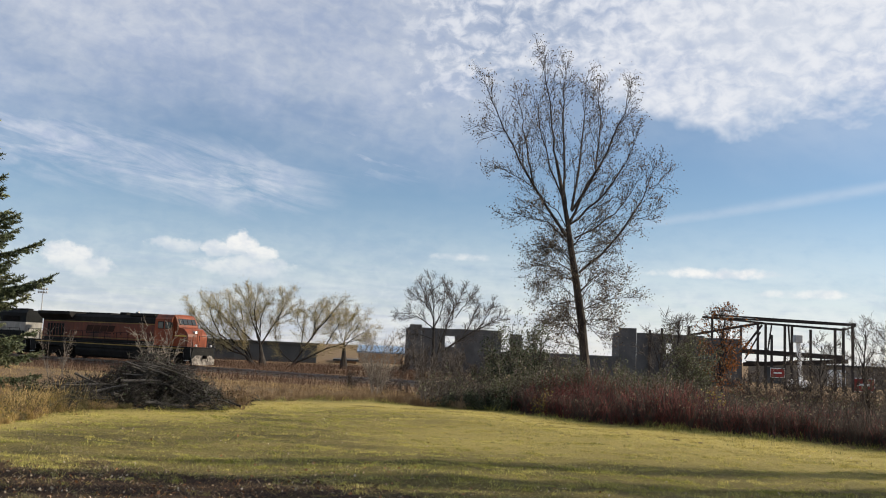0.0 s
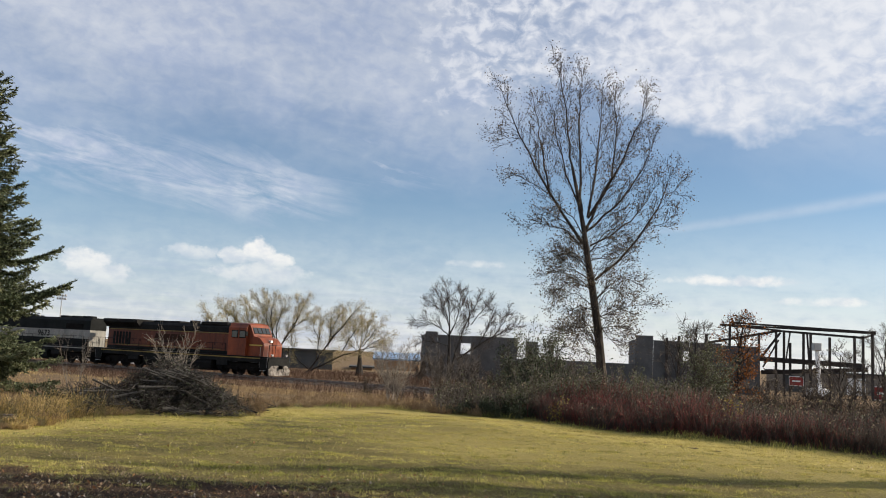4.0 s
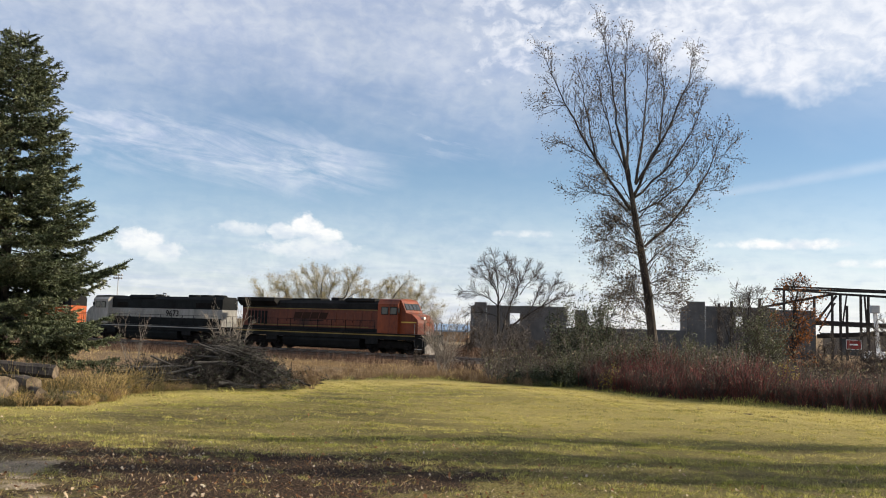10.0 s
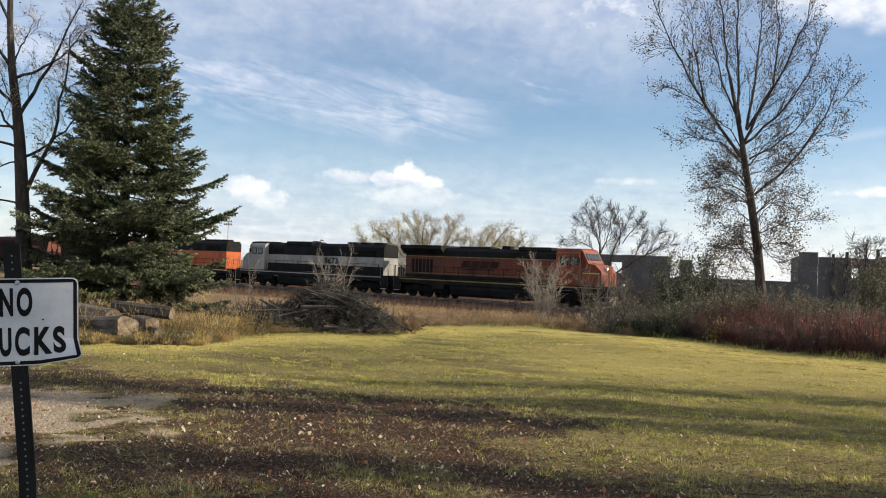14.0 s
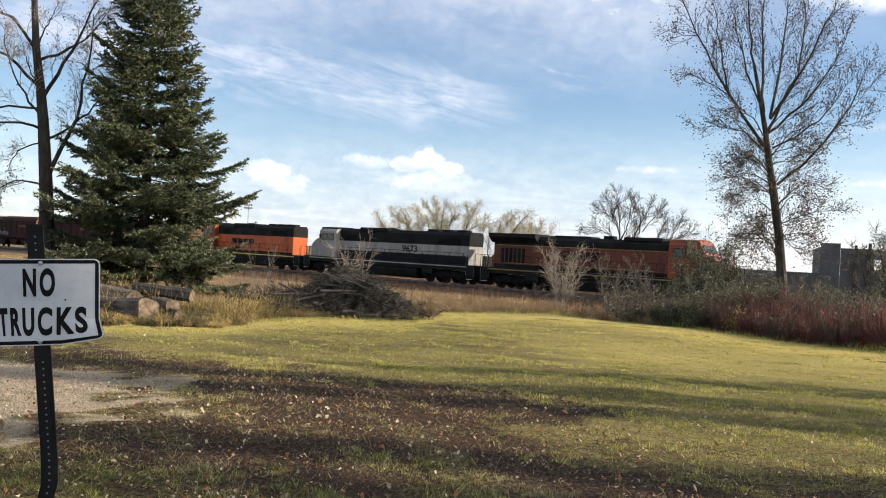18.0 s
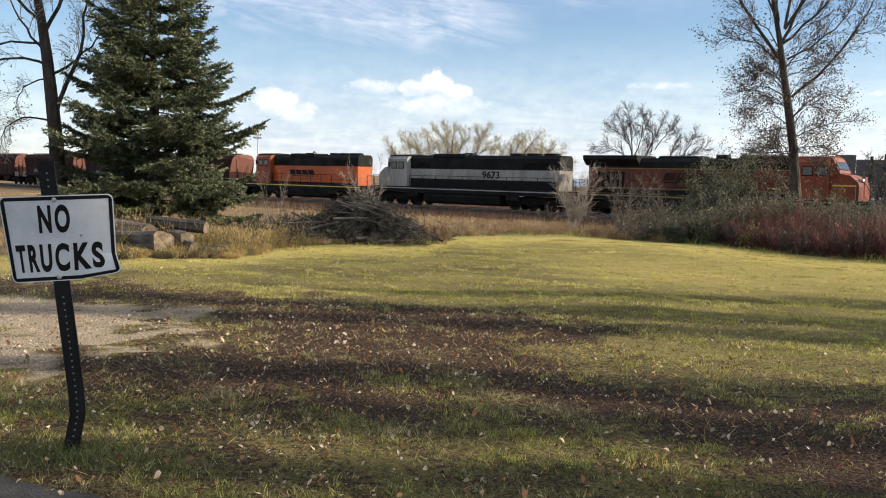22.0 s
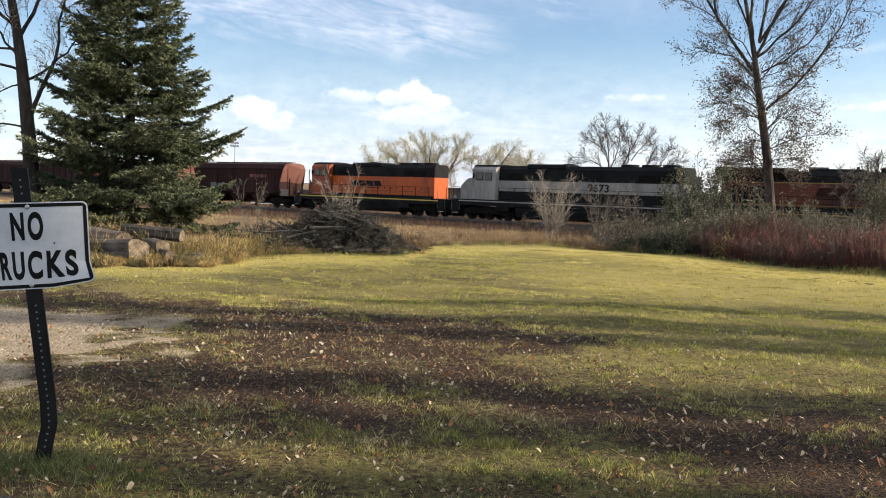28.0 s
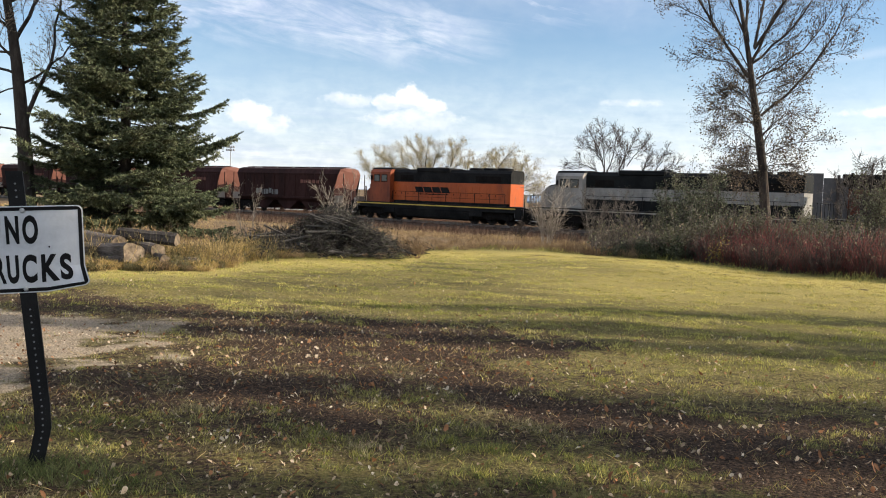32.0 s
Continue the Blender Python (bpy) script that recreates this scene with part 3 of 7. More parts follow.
def ground_material():
    m = bpy.data.materials.new("lawn, dirt and dry field")
    m.use_nodes = True
    nt = m.node_tree
    N, L = nt.nodes.new, nt.links.new
    b = nt.nodes["Principled BSDF"]
    b.inputs["Roughness"].default_value = 0.95
    b.inputs["Specular IOR Level"].default_value = 0.15
    tc = N("ShaderNodeTexCoord").outputs["Object"]

    def noise_tex(scale, detail=5, stretch=None):
        n = N("ShaderNodeTexNoise")
        n.inputs["Scale"].default_value, n.inputs["Detail"].default_value, n.inputs["Roughness"].default_value = scale, detail, 0.65
        if stretch:
            mp = N("ShaderNodeMapping")
            mp.inputs["Scale"].default_value = stretch
            mp.inputs["Rotation"].default_value = (0, 0, radians(8))
            L(tc, mp.inputs[0]), L(mp.outputs[0], n.inputs["Vector"])
        else:
            L(tc, n.inputs["Vector"])
        return n.outputs[0]

    def ramp(v, stops):
        c = N("ShaderNodeValToRGB")
        while len(c.color_ramp.elements) < len(stops):
            c.color_ramp.elements.new(0.5)
        for e, (p, k) in zip(c.color_ramp.elements, stops):
            e.position, e.color = p, (*k, 1)
        L(v, c.inputs[0])
        return c.outputs[0]

    def mix(f, a, c):
        n = N("ShaderNodeMix")
        n.data_type = "RGBA"
        L(f, n.inputs[0]), L(a, n.inputs[6]), L(c, n.inputs[7])
        return n.outputs[2]

    def sharpen(v, n, amount=0.5, lo=0.35, hi=0.65):
        add = N("ShaderNodeMath")
        add.operation = "MULTIPLY_ADD"
        L(n, add.inputs[0])
        add.inputs[1].default_value = amount
        off = N("ShaderNodeMath")
        off.operation = "SUBTRACT"
        L(v, off.inputs[0])
        off.inputs[1].default_value = amount * 0.5
        L(off.outputs[0], add.inputs[2])
        r = N("ShaderNodeMapRange")
        r.interpolation_type = "SMOOTHSTEP"
        r.inputs[1].default_value, r.inputs[2].default_value = lo, hi
        L(add.outputs[0], r.inputs[0])
        return r.outputs[0]

    att = N("ShaderNodeAttribute")
    att.attribute_name = "zones"
    sp = N("ShaderNodeSeparateColor")
    L(att.outputs["Color"], sp.inputs[0])
    fine, mid, rows = noise_tex(42, 8), noise_tex(2.2, 6), noise_tex(0.8, 5, (0.35, 1.6, 1))
    lawn = mix(mid, ramp(rows, [(0.36, (0.05, 0.05, 0.014)), (0.5, (0.13, 0.115, 0.032)), (0.62, (0.25, 0.205, 0.062))]),
               ramp(fine, [(0.41, (0.028, 0.021, 0.011)), (0.5, (0.115, 0.09, 0.036)), (0.60, (0.30, 0.24, 0.115))]))
    lawn = mix(att.outputs["Alpha"], lawn, ramp(fine, [(0.3, (0.22, 0.18, 0.055)), (0.5, (0.38, 0.31, 0.095)), (0.7, (0.55, 0.46, 0.18))]))
    dirt = ramp(fine, [(0.40, (0.012, 0.007, 0.004)), (0.5, (0.045, 0.027, 0.016)), (0.64, (0.14, 0.09, 0.054))])
    gravel = ramp(noise_tex(55, 4), [(0.3, (0.16, 0.122, 0.082)), (0.5, (0.34, 0.272, 0.195)), (0.7, (0.56, 0.465, 0.35))])
    field = mix(mid, ramp(rows, [(0.35, (0.12, 0.08, 0.045)), (0.55, (0.22, 0.15, 0.078)), (0.7, (0.33, 0.235, 0.11))]),
                ramp(fine, [(0.3, (0.055, 0.036, 0.022)), (0.55, (0.14, 0.095, 0.055)), (0.72, (0.23, 0.165, 0.095))]))
    col = mix(sharpen(sp.outputs[0], mid), field, lawn)
    col = mix(sharpen(sp.outputs[1], noise_tex(16, 6), 1.6, 0.30, 0.70), col, dirt)
    col = mix(sharpen(sp.outputs[2], mid), col, gravel)
    L(col, b.inputs["Base Color"])
    bp = N("ShaderNodeBump")
    bp.inputs["Strength"].default_value, bp.inputs["Distance"].default_value = 1.0, 0.06
    L(fine, bp.inputs["Height"]), L(bp.outputs[0], b.inputs["Normal"])
    return m


def build_ground():
    n, k, far = 560, 7.0, 3000.0
    u = np.linspace(-1, 1, n)
    line = far * np.sinh(k * u) / math.sinh(k)
    X, Y = np.meshgrid(line, line + 8.0)
    Z = ground_z(X, Y)
    me = bpy.data.meshes.new("ground")
    i = np.arange(n * n).reshape(n, n)
    quads = np.stack([i[:-1, :-1], i[:-1, 1:], i[1:, 1:], i[1:, :-1]], -1).reshape(-1, 4)
    indexed(me, np.stack([X, Y, Z], -1), quads)
    lawn, dirt, gravel = zones(X, Y)
    R, AZ = np.hypot(X, Y), np.degrees(np.arctan2(X, Y))
    # gold at the lawn's edge; the far right share paints in brighter sunlight
    gold = np.clip(np.exp(-(((edge_r(AZ) - 1.6 - R + 0.5 * wobble(X, Y, 0.6, 3.0)) / 1.3) ** 2)) + 0.25 * wobble(X, Y, 0.45, 7.0) * (R > 8) + 0.6 * step(R, 11, 15) * step(AZ, -12, 4) * (Y > 0), 0, 1)
    col = np.stack([lawn, dirt, gravel, gold], -1).astype(np.float32)
    me.attributes.new("zones", "FLOAT_COLOR", "POINT").data.foreach_set("color", col.ravel())
    me.materials.append(ground_material())
    me.polygons.foreach_set("use_smooth", np.ones(len(quads), bool))
    tagged(new("ground", me), "mown autumn lawn with bare dirt and a dry brown field", "ground", kind="structure")


def indexed(me, verts, faces):
    verts = np.asarray(verts, np.float32).reshape(-1, 3)
    faces = np.asarray(faces, np.int32)
    me.vertices.add(len(verts))
    me.vertices.foreach_set("co", verts.ravel())
    me.loops.add(faces.size)
    me.loops.foreach_set("vertex_index", faces.ravel())
    me.polygons.add(len(faces))
    me.polygons.foreach_set("loop_start", np.arange(0, faces.size, faces.shape[1], dtype=np.int32))
    me.update(calc_edges=True)
    return me


build_ground()


# ---- the railway ----
def build_track():
    bed = Geo()
    bed.prism([(-3.6, -0.70), (-1.75, -0.20), (1.75, -0.20), (3.6, -0.70)], 0, -260, 260)
    turn = Matrix.Rotation(-radians(TRACK_AZ), 4, "Z")
    base = Matrix.Translation(TRACK_N * TRACK_FAR + Vector((0, 0, RAIL_Z))) @ turn
    tr = thing("railway_track", "railway track with steel rails on dark ballast", "railway track", base, kind="structure")
    part("ballast", bed, "ballast", tr)
    for s in (-1, 1):
        rail = Geo()
        rail.prism([(s * 0.755 - 0.07, -0.17), (s * 0.755 - 0.02, -0.14), (s * 0.755 - 0.036, -0.03), (s * 0.755 - 0.036, 0.0), (s * 0.755 + 0.036, 0.0), (s * 0.755 + 0.036, -0.03), (s * 0.755 + 0.02, -0.14), (s * 0.755 + 0.07, -0.17)], 0, -260, 260)
        part("rail", rail, "rail_steel", tr)
    tie = Geo().box((0, 0, -0.22), (0.23, 2.6, 0.14), chamfer=0.01).mesh("tie")
    tie.materials.append(M["tie_wood"])
    for k in range(280):
        part("tie", tie, "tie_wood", tr, at=Matrix.Translation((-118 + k * 0.55, 0, 0)))


build_track()


# ---- trees ----
def path_of(rng, p, d, length, segs, wander, lift):
    pts, d = [Vector(p)], Vector(d).normalized()
    for _ in range(segs):
        d = (d + Vector((rng.gauss(0, wander), rng.gauss(0, wander), rng.gauss(0, wander) + lift))).normalized()
        pts.append(pts[-1] + d * (length / segs))
    return pts


def along(pts, s):
    """The point at the share s of a path, and its direction there."""
    k = min(int(s * (len(pts) - 1)), len(pts) - 2)
    f = s * (len(pts) - 1) - k
    return pts[k].lerp(pts[k + 1], f), (pts[k + 1] - pts[k]).normalized()


def sticks_mesh(name, a, b, r0, r1, mat):
    """Three-sided tapered sticks from a to b."""
    a, b = np.asarray(a, float), np.asarray(b, float)
    d = b - a
    d /= np.linalg.norm(d, axis=1)[:, None] + 1e-9
    ref = np.where(np.abs(d[:, 2:]) > 0.8, [[1.0, 0, 0]], [[0, 0, 1.0]])
    u = np.cross(d, ref)
    u /= np.linalg.norm(u, axis=1)[:, None] + 1e-9
    w = np.cross(d, u)
    r0, r1 = np.broadcast_to(r0, len(a))[:, None], np.broadcast_to(r1, len(a))[:, None]
    vs = []
    for p, r in ((a, r0), (b, r1)):
        for k in range(3):
            t = 2 * math.pi * k / 3
            vs.append(p + (u * math.cos(t) + w * math.sin(t)) * r)
    v = np.stack(vs, 1)
    base = np.arange(len(a))[:, None, None] * 6
    q = np.array([[0, 1, 4, 3], [1, 2, 5, 4], [2, 0, 3, 5]])[None]
    me = indexed(bpy.data.meshes.new(name), v, (base + q).reshape(-1, 4))
    me.materials.append(M[mat])
    return me


def branch_twigs(nrng, paths, per, length, spread, lift, lo=0.15):
    """Straight twigs off given paths (arrays n x m x 3): starts and ends."""
    P = np.asarray(paths, float)
    n, m, _ = P.shape
    s = nrng.uniform(lo, 1.0, (n, per))
    k = np.minimum((s * (m - 1)).astype(int), m - 2)
    f = (s * (m - 1) - k)[..., None]
    i = np.arange(n)[:, None]
    a = P[i, k] * (1 - f) + P[i, k + 1] * f
    d = P[i, k + 1] - P[i, k]
    d /= np.linalg.norm(d, axis=-1, keepdims=True) + 1e-9
    out = d + nrng.normal(0, spread, d.shape) + np.array([0, 0, lift])
    out /= np.linalg.norm(out, axis=-1, keepdims=True) + 1e-9
    ln = (length * nrng.uniform(0.5, 1.2, (n, per)) * (1.1 - 0.5 * s))[..., None]
    a, b = a.reshape(-1, 3), (a + out * ln).reshape(-1, 3)
    return a, b


def leaf_cards(nrng, at, size, hang=0.0):
    """Small folded leaves (two triangles on a shared rib) about given places."""
    n = len(at)
    d = nrng.normal(0, 1, (n, 3)) - np.array([0, 0, hang])
    d /= np.linalg.norm(d, axis=1)[:, None]
    e = np.cross(d, nrng.normal(0, 1, (n, 3)))
    e /= np.linalg.norm(e, axis=1)[:, None] + 1e-9
    g = np.cross(d, e)
    s = size * nrng.uniform(0.6, 1.3, (n, 1))
    return np.stack([at, at + d * s * 0.55 + e * s * 0.38 + g * s * 0.1, at + d * s, at + d * s * 0.5 - e * s * 0.38 + g * s * 0.1], 1)


def leaves_mesh(name, quads, mat):
    n = len(quads)
    base = np.arange(n)[:, None, None] * 4
    me = indexed(bpy.data.meshes.new(name), quads, (base + np.array([[[0, 1, 2], [0, 2, 3]]])).reshape(-1, 3))
    me.materials.append(M[mat])
    return me


def offshoots(nrng, P, per, ln, angle, lift, m, lo=0.15, hi=1.0, cone=0.6, wander=0.12):
    """Curved side shoots off given paths (n x k x 3): an array of n * per paths of m + 1 points."""
    P = np.asarray(P, float)
    n, k, _ = P.shape
    s = lo + (hi - lo) * (np.arange(per)[None] + nrng.uniform(0, 1, (n, per))) / per
    j = np.minimum((s * (k - 1)).astype(int), k - 2)
    f = (s * (k - 1) - j)[..., None]
    i = np.arange(n)[:, None]
    at = (P[i, j] * (1 - f) + P[i, j + 1] * f).reshape(-1, 3)
    d = (P[i, j + 1] - P[i, j]).reshape(-1, 3)
    d /= np.linalg.norm(d, axis=1)[:, None] + 1e-9
    v = nrng.normal(0, 1, d.shape)
    v -= (v * d).sum(1)[:, None] * d
    v /= np.linalg.norm(v, axis=1)[:, None] + 1e-9
    a = np.radians(nrng.uniform(angle[0], angle[1], len(d)))[:, None]
    way = d * np.cos(a) + v * np.sin(a)
    step_len = (ln * nrng.uniform(0.55, 1.2, len(d)) * (1 - cone * s.ravel()) / m)[:, None]
    pts = [at]
    for _ in range(m):
        pts.append(pts[-1] + way * step_len)
        way = way + nrng.normal(0, wander, way.shape) + np.array([0, 0, lift])
        way /= np.linalg.norm(way, axis=1)[:, None]
    return np.stack(pts, 1)


def shoot_sticks(paths, r0, r1):
    """The straight pieces of many paths, with radii that taper from r0 to r1."""
    m = paths.shape[1] - 1
    a, b = paths[:, :-1].reshape(-1, 3), paths[:, 1:].reshape(-1, 3)
    k = np.tile(np.arange(m), len(paths))
    return a, b, r0 + (r1 - r0) * k / m, r0 + (r1 - r0) * (k + 1) / m


def tree(name, label, place, trunk, r0, leaders, seed, bark, twig, leaf=None, leaf_n=0, leaf_size=0.06, boughs_per_m=2.6, bough_len=1.7, second=6, second_len=0.75, third=4, third_len=0.33, angle=(26, 50), lift=0.10, twig_r=0.0045, turn=0.0, depth=0.4, low=None, slim=1.0, group="", category="tree", droop=0.0, clump=0.07):
    """A tapered trunk along a path, leading limbs with boughs, two orders of twigs, and leaves where it keeps some."""
    rng, nrng = random.Random(seed), np.random.default_rng(seed)
    t = thing(name, label, category, Matrix.Translation(place) @ Matrix.Rotation(radians(turn), 4, "Z"), group)
    trunk = [Vector(p) for p in trunk]
    n = len(trunk)
    part("trunk", Geo().tube(trunk, [r0 * (1.3 if i == 0 else 1) * (1 - 0.72 * i / (n - 1)) for i in range(n)], 10), bark, t)
    boughs = []
    for way in leaders:
        way = [Vector(p) for p in way]
        long = sum((way[k + 1] - way[k]).length for k in range(len(way) - 1))
        deep = rng.uniform(-depth, depth)
        pts = []
        for k in range(11):
            p, _ = along(way, min(k / 10, 0.9999))
            j = 0.016 * long ** 0.5
            pts.append(p + (Vector((rng.gauss(0, j), deep * long * (k / 10) ** 1.3 + rng.gauss(0, j), rng.gauss(0, j))) if k else Vector()))
        r = min(r0 * 0.55, 0.010 + 0.0125 * long) * slim
        lg = Geo().tube(pts, [r * (1 - 0.86 * k / 10) for k in range(11)], 6)
        P = np.array([[tuple(p) for p in pts]])
        B = offshoots(nrng, P, max(3, int(long * boughs_per_m)), bough_len * (0.45 + 0.55 * min(1.0, long / 6)), angle, lift, 6, 0.10, 1.0, 0.62)
        boughs += [B, P[:, 4:11]]
        for q in B:
            reach = float(np.linalg.norm(q[-1] - q[0]))
            rb = min(r * 0.5, 0.004 + 0.0075 * reach) * (1.0 if slim >= 1 else 0.9)
            lg.tube([Vector(p) for p in q], [max(twig_r, rb * (1 - 0.8 * k / 6)) for k in range(7)], 4, caps=False)
        part("limb", lg, bark, t)
    boughs = np.concatenate(boughs)
    tw = offshoots(nrng, boughs, second, second_len, angle, lift * 0.8 - droop, 3, 0.12, 1.0, 0.55, 0.14)
    pieces = [shoot_sticks(tw, twig_r * 1.5, twig_r)]
    ends = tw
    if third:
        fine = offshoots(nrng, tw, third, third_len, (25, 58), lift * 0.6 - droop * 1.6, 2, 0.15, 1.0, 0.5, 0.16)
        pieces.append(shoot_sticks(fine, twig_r * 0.95, twig_r * 0.6))
        ends = np.concatenate([tw[:, 1:], fine])
    A, B, R0, R1 = (np.concatenate(c) for c in zip(*pieces))
    tagged(part("twig_mass", sticks_mesh("twigs", A, B, R0, R1, twig), twig, t), kind="stuff")
    if leaf and leaf_n:
        pick, f = nrng.integers(0, len(ends), leaf_n), nrng.uniform(0.1, 1.0, (leaf_n, 1))
        at = ends[pick, -2] * (1 - f) + ends[pick, -1] * f + nrng.normal(0, clump, (leaf_n, 3))
        if low:
            at = at[nrng.random(leaf_n) < np.interp(at[:, 2], low[0], low[1])]
        tagged(part("foliage", leaves_mesh("leaves", leaf_cards(nrng, at, leaf_size, 0.4), leaf), leaf, t), kind="stuff")
    return t


def on_ground(az, r, sink=0.05):
    p = spot(az, r)
    return Vector((p.x, p.y, gz(p.x, p.y) - sink))


def spruce(place, height, half, seed):
    """Whorls of boughs that sag and turn up at the tip, each a flat spray of needled branchlets."""
    rng, nrng = random.Random(seed), np.random.default_rng(seed)
    t = thing("spruce_tree", "tall dark green spruce with drooping needled boughs", "spruce tree", Matrix.Translation(place))
    part("trunk", Geo().tube([(0, 0, 0), (0.03, 0, height * 0.35), (-0.05, 0.02, height * 0.7), (0, 0, height)], [0.19, 0.135, 0.07, 0.012], 10), "bark_dark", t)
    boughs, reach_of = [], []
    z = 0.75
    while z < height - 0.12:
        f = (z - 0.5) / (height - 0.5)
        reach = half * (0.90 if f < 0.06 else 1.0) * (1 - f) ** 0.72 + 0.10
        count = 11 if f < 0.5 else 9 if f < 0.8 else 7
        spin, tier = rng.uniform(0, 6.28), rng.uniform(0.86, 1.06)
        for k in range(count):
            if rng.random() < 0.13:
                continue
            az = spin + 6.283 * k / count + rng.uniform(-0.33, 0.33)
            ln = reach * tier * rng.uniform(0.70, 1.06) * (0.92 if f < 0.12 else 1.0)
            out = Vector((math.cos(az), math.sin(az), 0))
            dip = rng.uniform(-0.36, -0.06) * (1 - f) + 0.42 * f ** 1.5
            zz = z + rng.uniform(-0.14, 0.14)
            pts = [Vector((0, 0, zz)) + out * ln * s + Vector((rng.gauss(0, 0.02), rng.gauss(0, 0.02), ln * (dip * s + 0.20 * s ** 3))) for s in [i / 7 for i in range(8)]]
            part("bough", Geo().tube(pts, [0.030 * (1 - f * 0.6) * (1 - 0.85 * i / 7) for i in range(8)], 4, caps=False), "bark_dark", t)
            boughs.append(pts), reach_of.append(ln)
        z += rng.uniform(0.34, 0.54) * (1.0 - 0.42 * f)
    A, B = [], []
    for pts, ln in zip(boughs, reach_of):
        tip = pts[-1] - pts[0]
        side = Vector((-tip.y, tip.x, 0)).normalized()
        for i in range(max(5, int(ln / 0.10))):
            s = 0.16 + 0.84 * (i + rng.random()) / max(5, int(ln / 0.10))
            p, d = along(pts, min(s, 0.999))
            w = ln * 0.36 * (1.10 - s) * rng.uniform(0.55, 1.15) + 0.17
            for sg in (-1, 1):
                if rng.random() < 0.10:
                    continue
                way = (d * rng.uniform(0.55, 0.95) + side * sg * rng.uniform(0.6, 1.0) + Vector((0, 0, rng.uniform(-0.26, 0.06)))).normalized()
                q = p + way * w
                A.append(p), B.append(q)
                for j in range(max(1, int(w / 0.13))):
                    e = p.lerp(q, rng.uniform(0.25, 1.0))
                    kid = (way + side * rng.gauss(0, 0.75) + Vector((rng.gauss(0, 0.25), rng.gauss(0, 0.25), rng.uniform(-0.55, 0.12)))).normalized()
                    A.append(e), B.append(e + kid * rng.uniform(0.08, 0.20))
        A.append(pts[-2]), B.append(pts[-1] + (pts[-1] - pts[-2]) * 0.5 + Vector((0, 0, 0.04)))
    a, b = np.array([tuple(p) for p in A]), np.array([tuple(p) for p in B])
    tagged(part("twig_mass", sticks_mesh("twigs", a, b, 0.007, 0.004, "bark_dark"), "bark_dark", t), kind="stuff")
    per = np.maximum(9, (np.linalg.norm(b - a, axis=1) / 0.014).astype(int))
    a, b = np.repeat(a, per, 0), np.repeat(b, per, 0)
    s = nrng.uniform(-0.02, 1.06, (len(a), 1))
    c = a * (1 - s) + b * s
    d = (b - a) / (np.linalg.norm(b - a, axis=1)[:, None] + 1e-9)
    o = d * 0.75 + nrng.normal(0, 0.55, c.shape) + np.array([0, 0, 0.12])
    o /= np.linalg.norm(o, axis=-1, keepdims=True)
    w = np.cross(o, nrng.normal(0, 1, c.shape))
    w /= np.linalg.norm(w, axis=-1, keepdims=True) + 1e-9
    ln = nrng.uniform(0.05, 0.10, (len(a), 1))
    tri = np.stack([c - w * 0.017, c + w * 0.017, c + o * ln], 1).reshape(-1, 3)
    tagged(part("needle_mass", fast_mesh("needles", tri, 3, "needles"), "needles", t), kind="stuff")
    return t


spruce(on_ground(-30.9, 26.3), 9.35, 3.33, 5)

# the tall poplar behind the red thicket
def flat(*pairs):
    return [(x, 0.0, z) for x, z in pairs]


def limb(x, z, lean, length, bow):
    """A limb that leaves the trunk at a height, leans by degrees to a side and bows on its way."""
    a = radians(lean)
    way, side = Vector((math.sin(a), 0, math.cos(a))), Vector((math.cos(a), 0, -math.sin(a)))
    return [Vector((x, 0, z)) + way * length * k / 4 + side * bow * (1 - (k / 2 - 1) ** 2) for k in range(5)]


def fan(seed, n, h, wide, low=0.25):
    """Limbs of a small tree: they leave a straight stem one above the other and rise to a rounded top."""
    rng = random.Random(seed)
    out = []
    for k in range(n):
        s = low + (0.92 - low) * (k + rng.random()) / n
        side = -1 if k % 2 else 1
        out.append(limb(0.0, h * s, side * rng.uniform(14, 46) * (1.15 - 0.6 * s), min(wide * 1.9, h * (1.08 - s)) * rng.uniform(0.75, 1.1), -side * rng.uniform(0.0, 0.3)))
    return out


def skirt(seed, n):
    """Short leafy limbs that arch out all round the lower trunk."""
    rng = random.Random(seed)
    out = []
    for k in range(n):
        z = 1.6 + 6.0 * (k + rng.random()) / n
        a, reach, rise = rng.uniform(0, 6.28), rng.uniform(1.0, 2.3), rng.uniform(0.1, 1.3)
        x0 = -0.05 - 0.155 * z
        out.append([(x0, 0, z), (x0 + math.cos(a) * reach * 0.4, math.sin(a) * reach * 0.4, z + rise * 0.75), (x0 + math.cos(a) * reach * 0.75, math.sin(a) * reach * 0.75, z + rise), (x0 + math.cos(a) * reach, math.sin(a) * reach, z + rise * 0.8)])
    return out


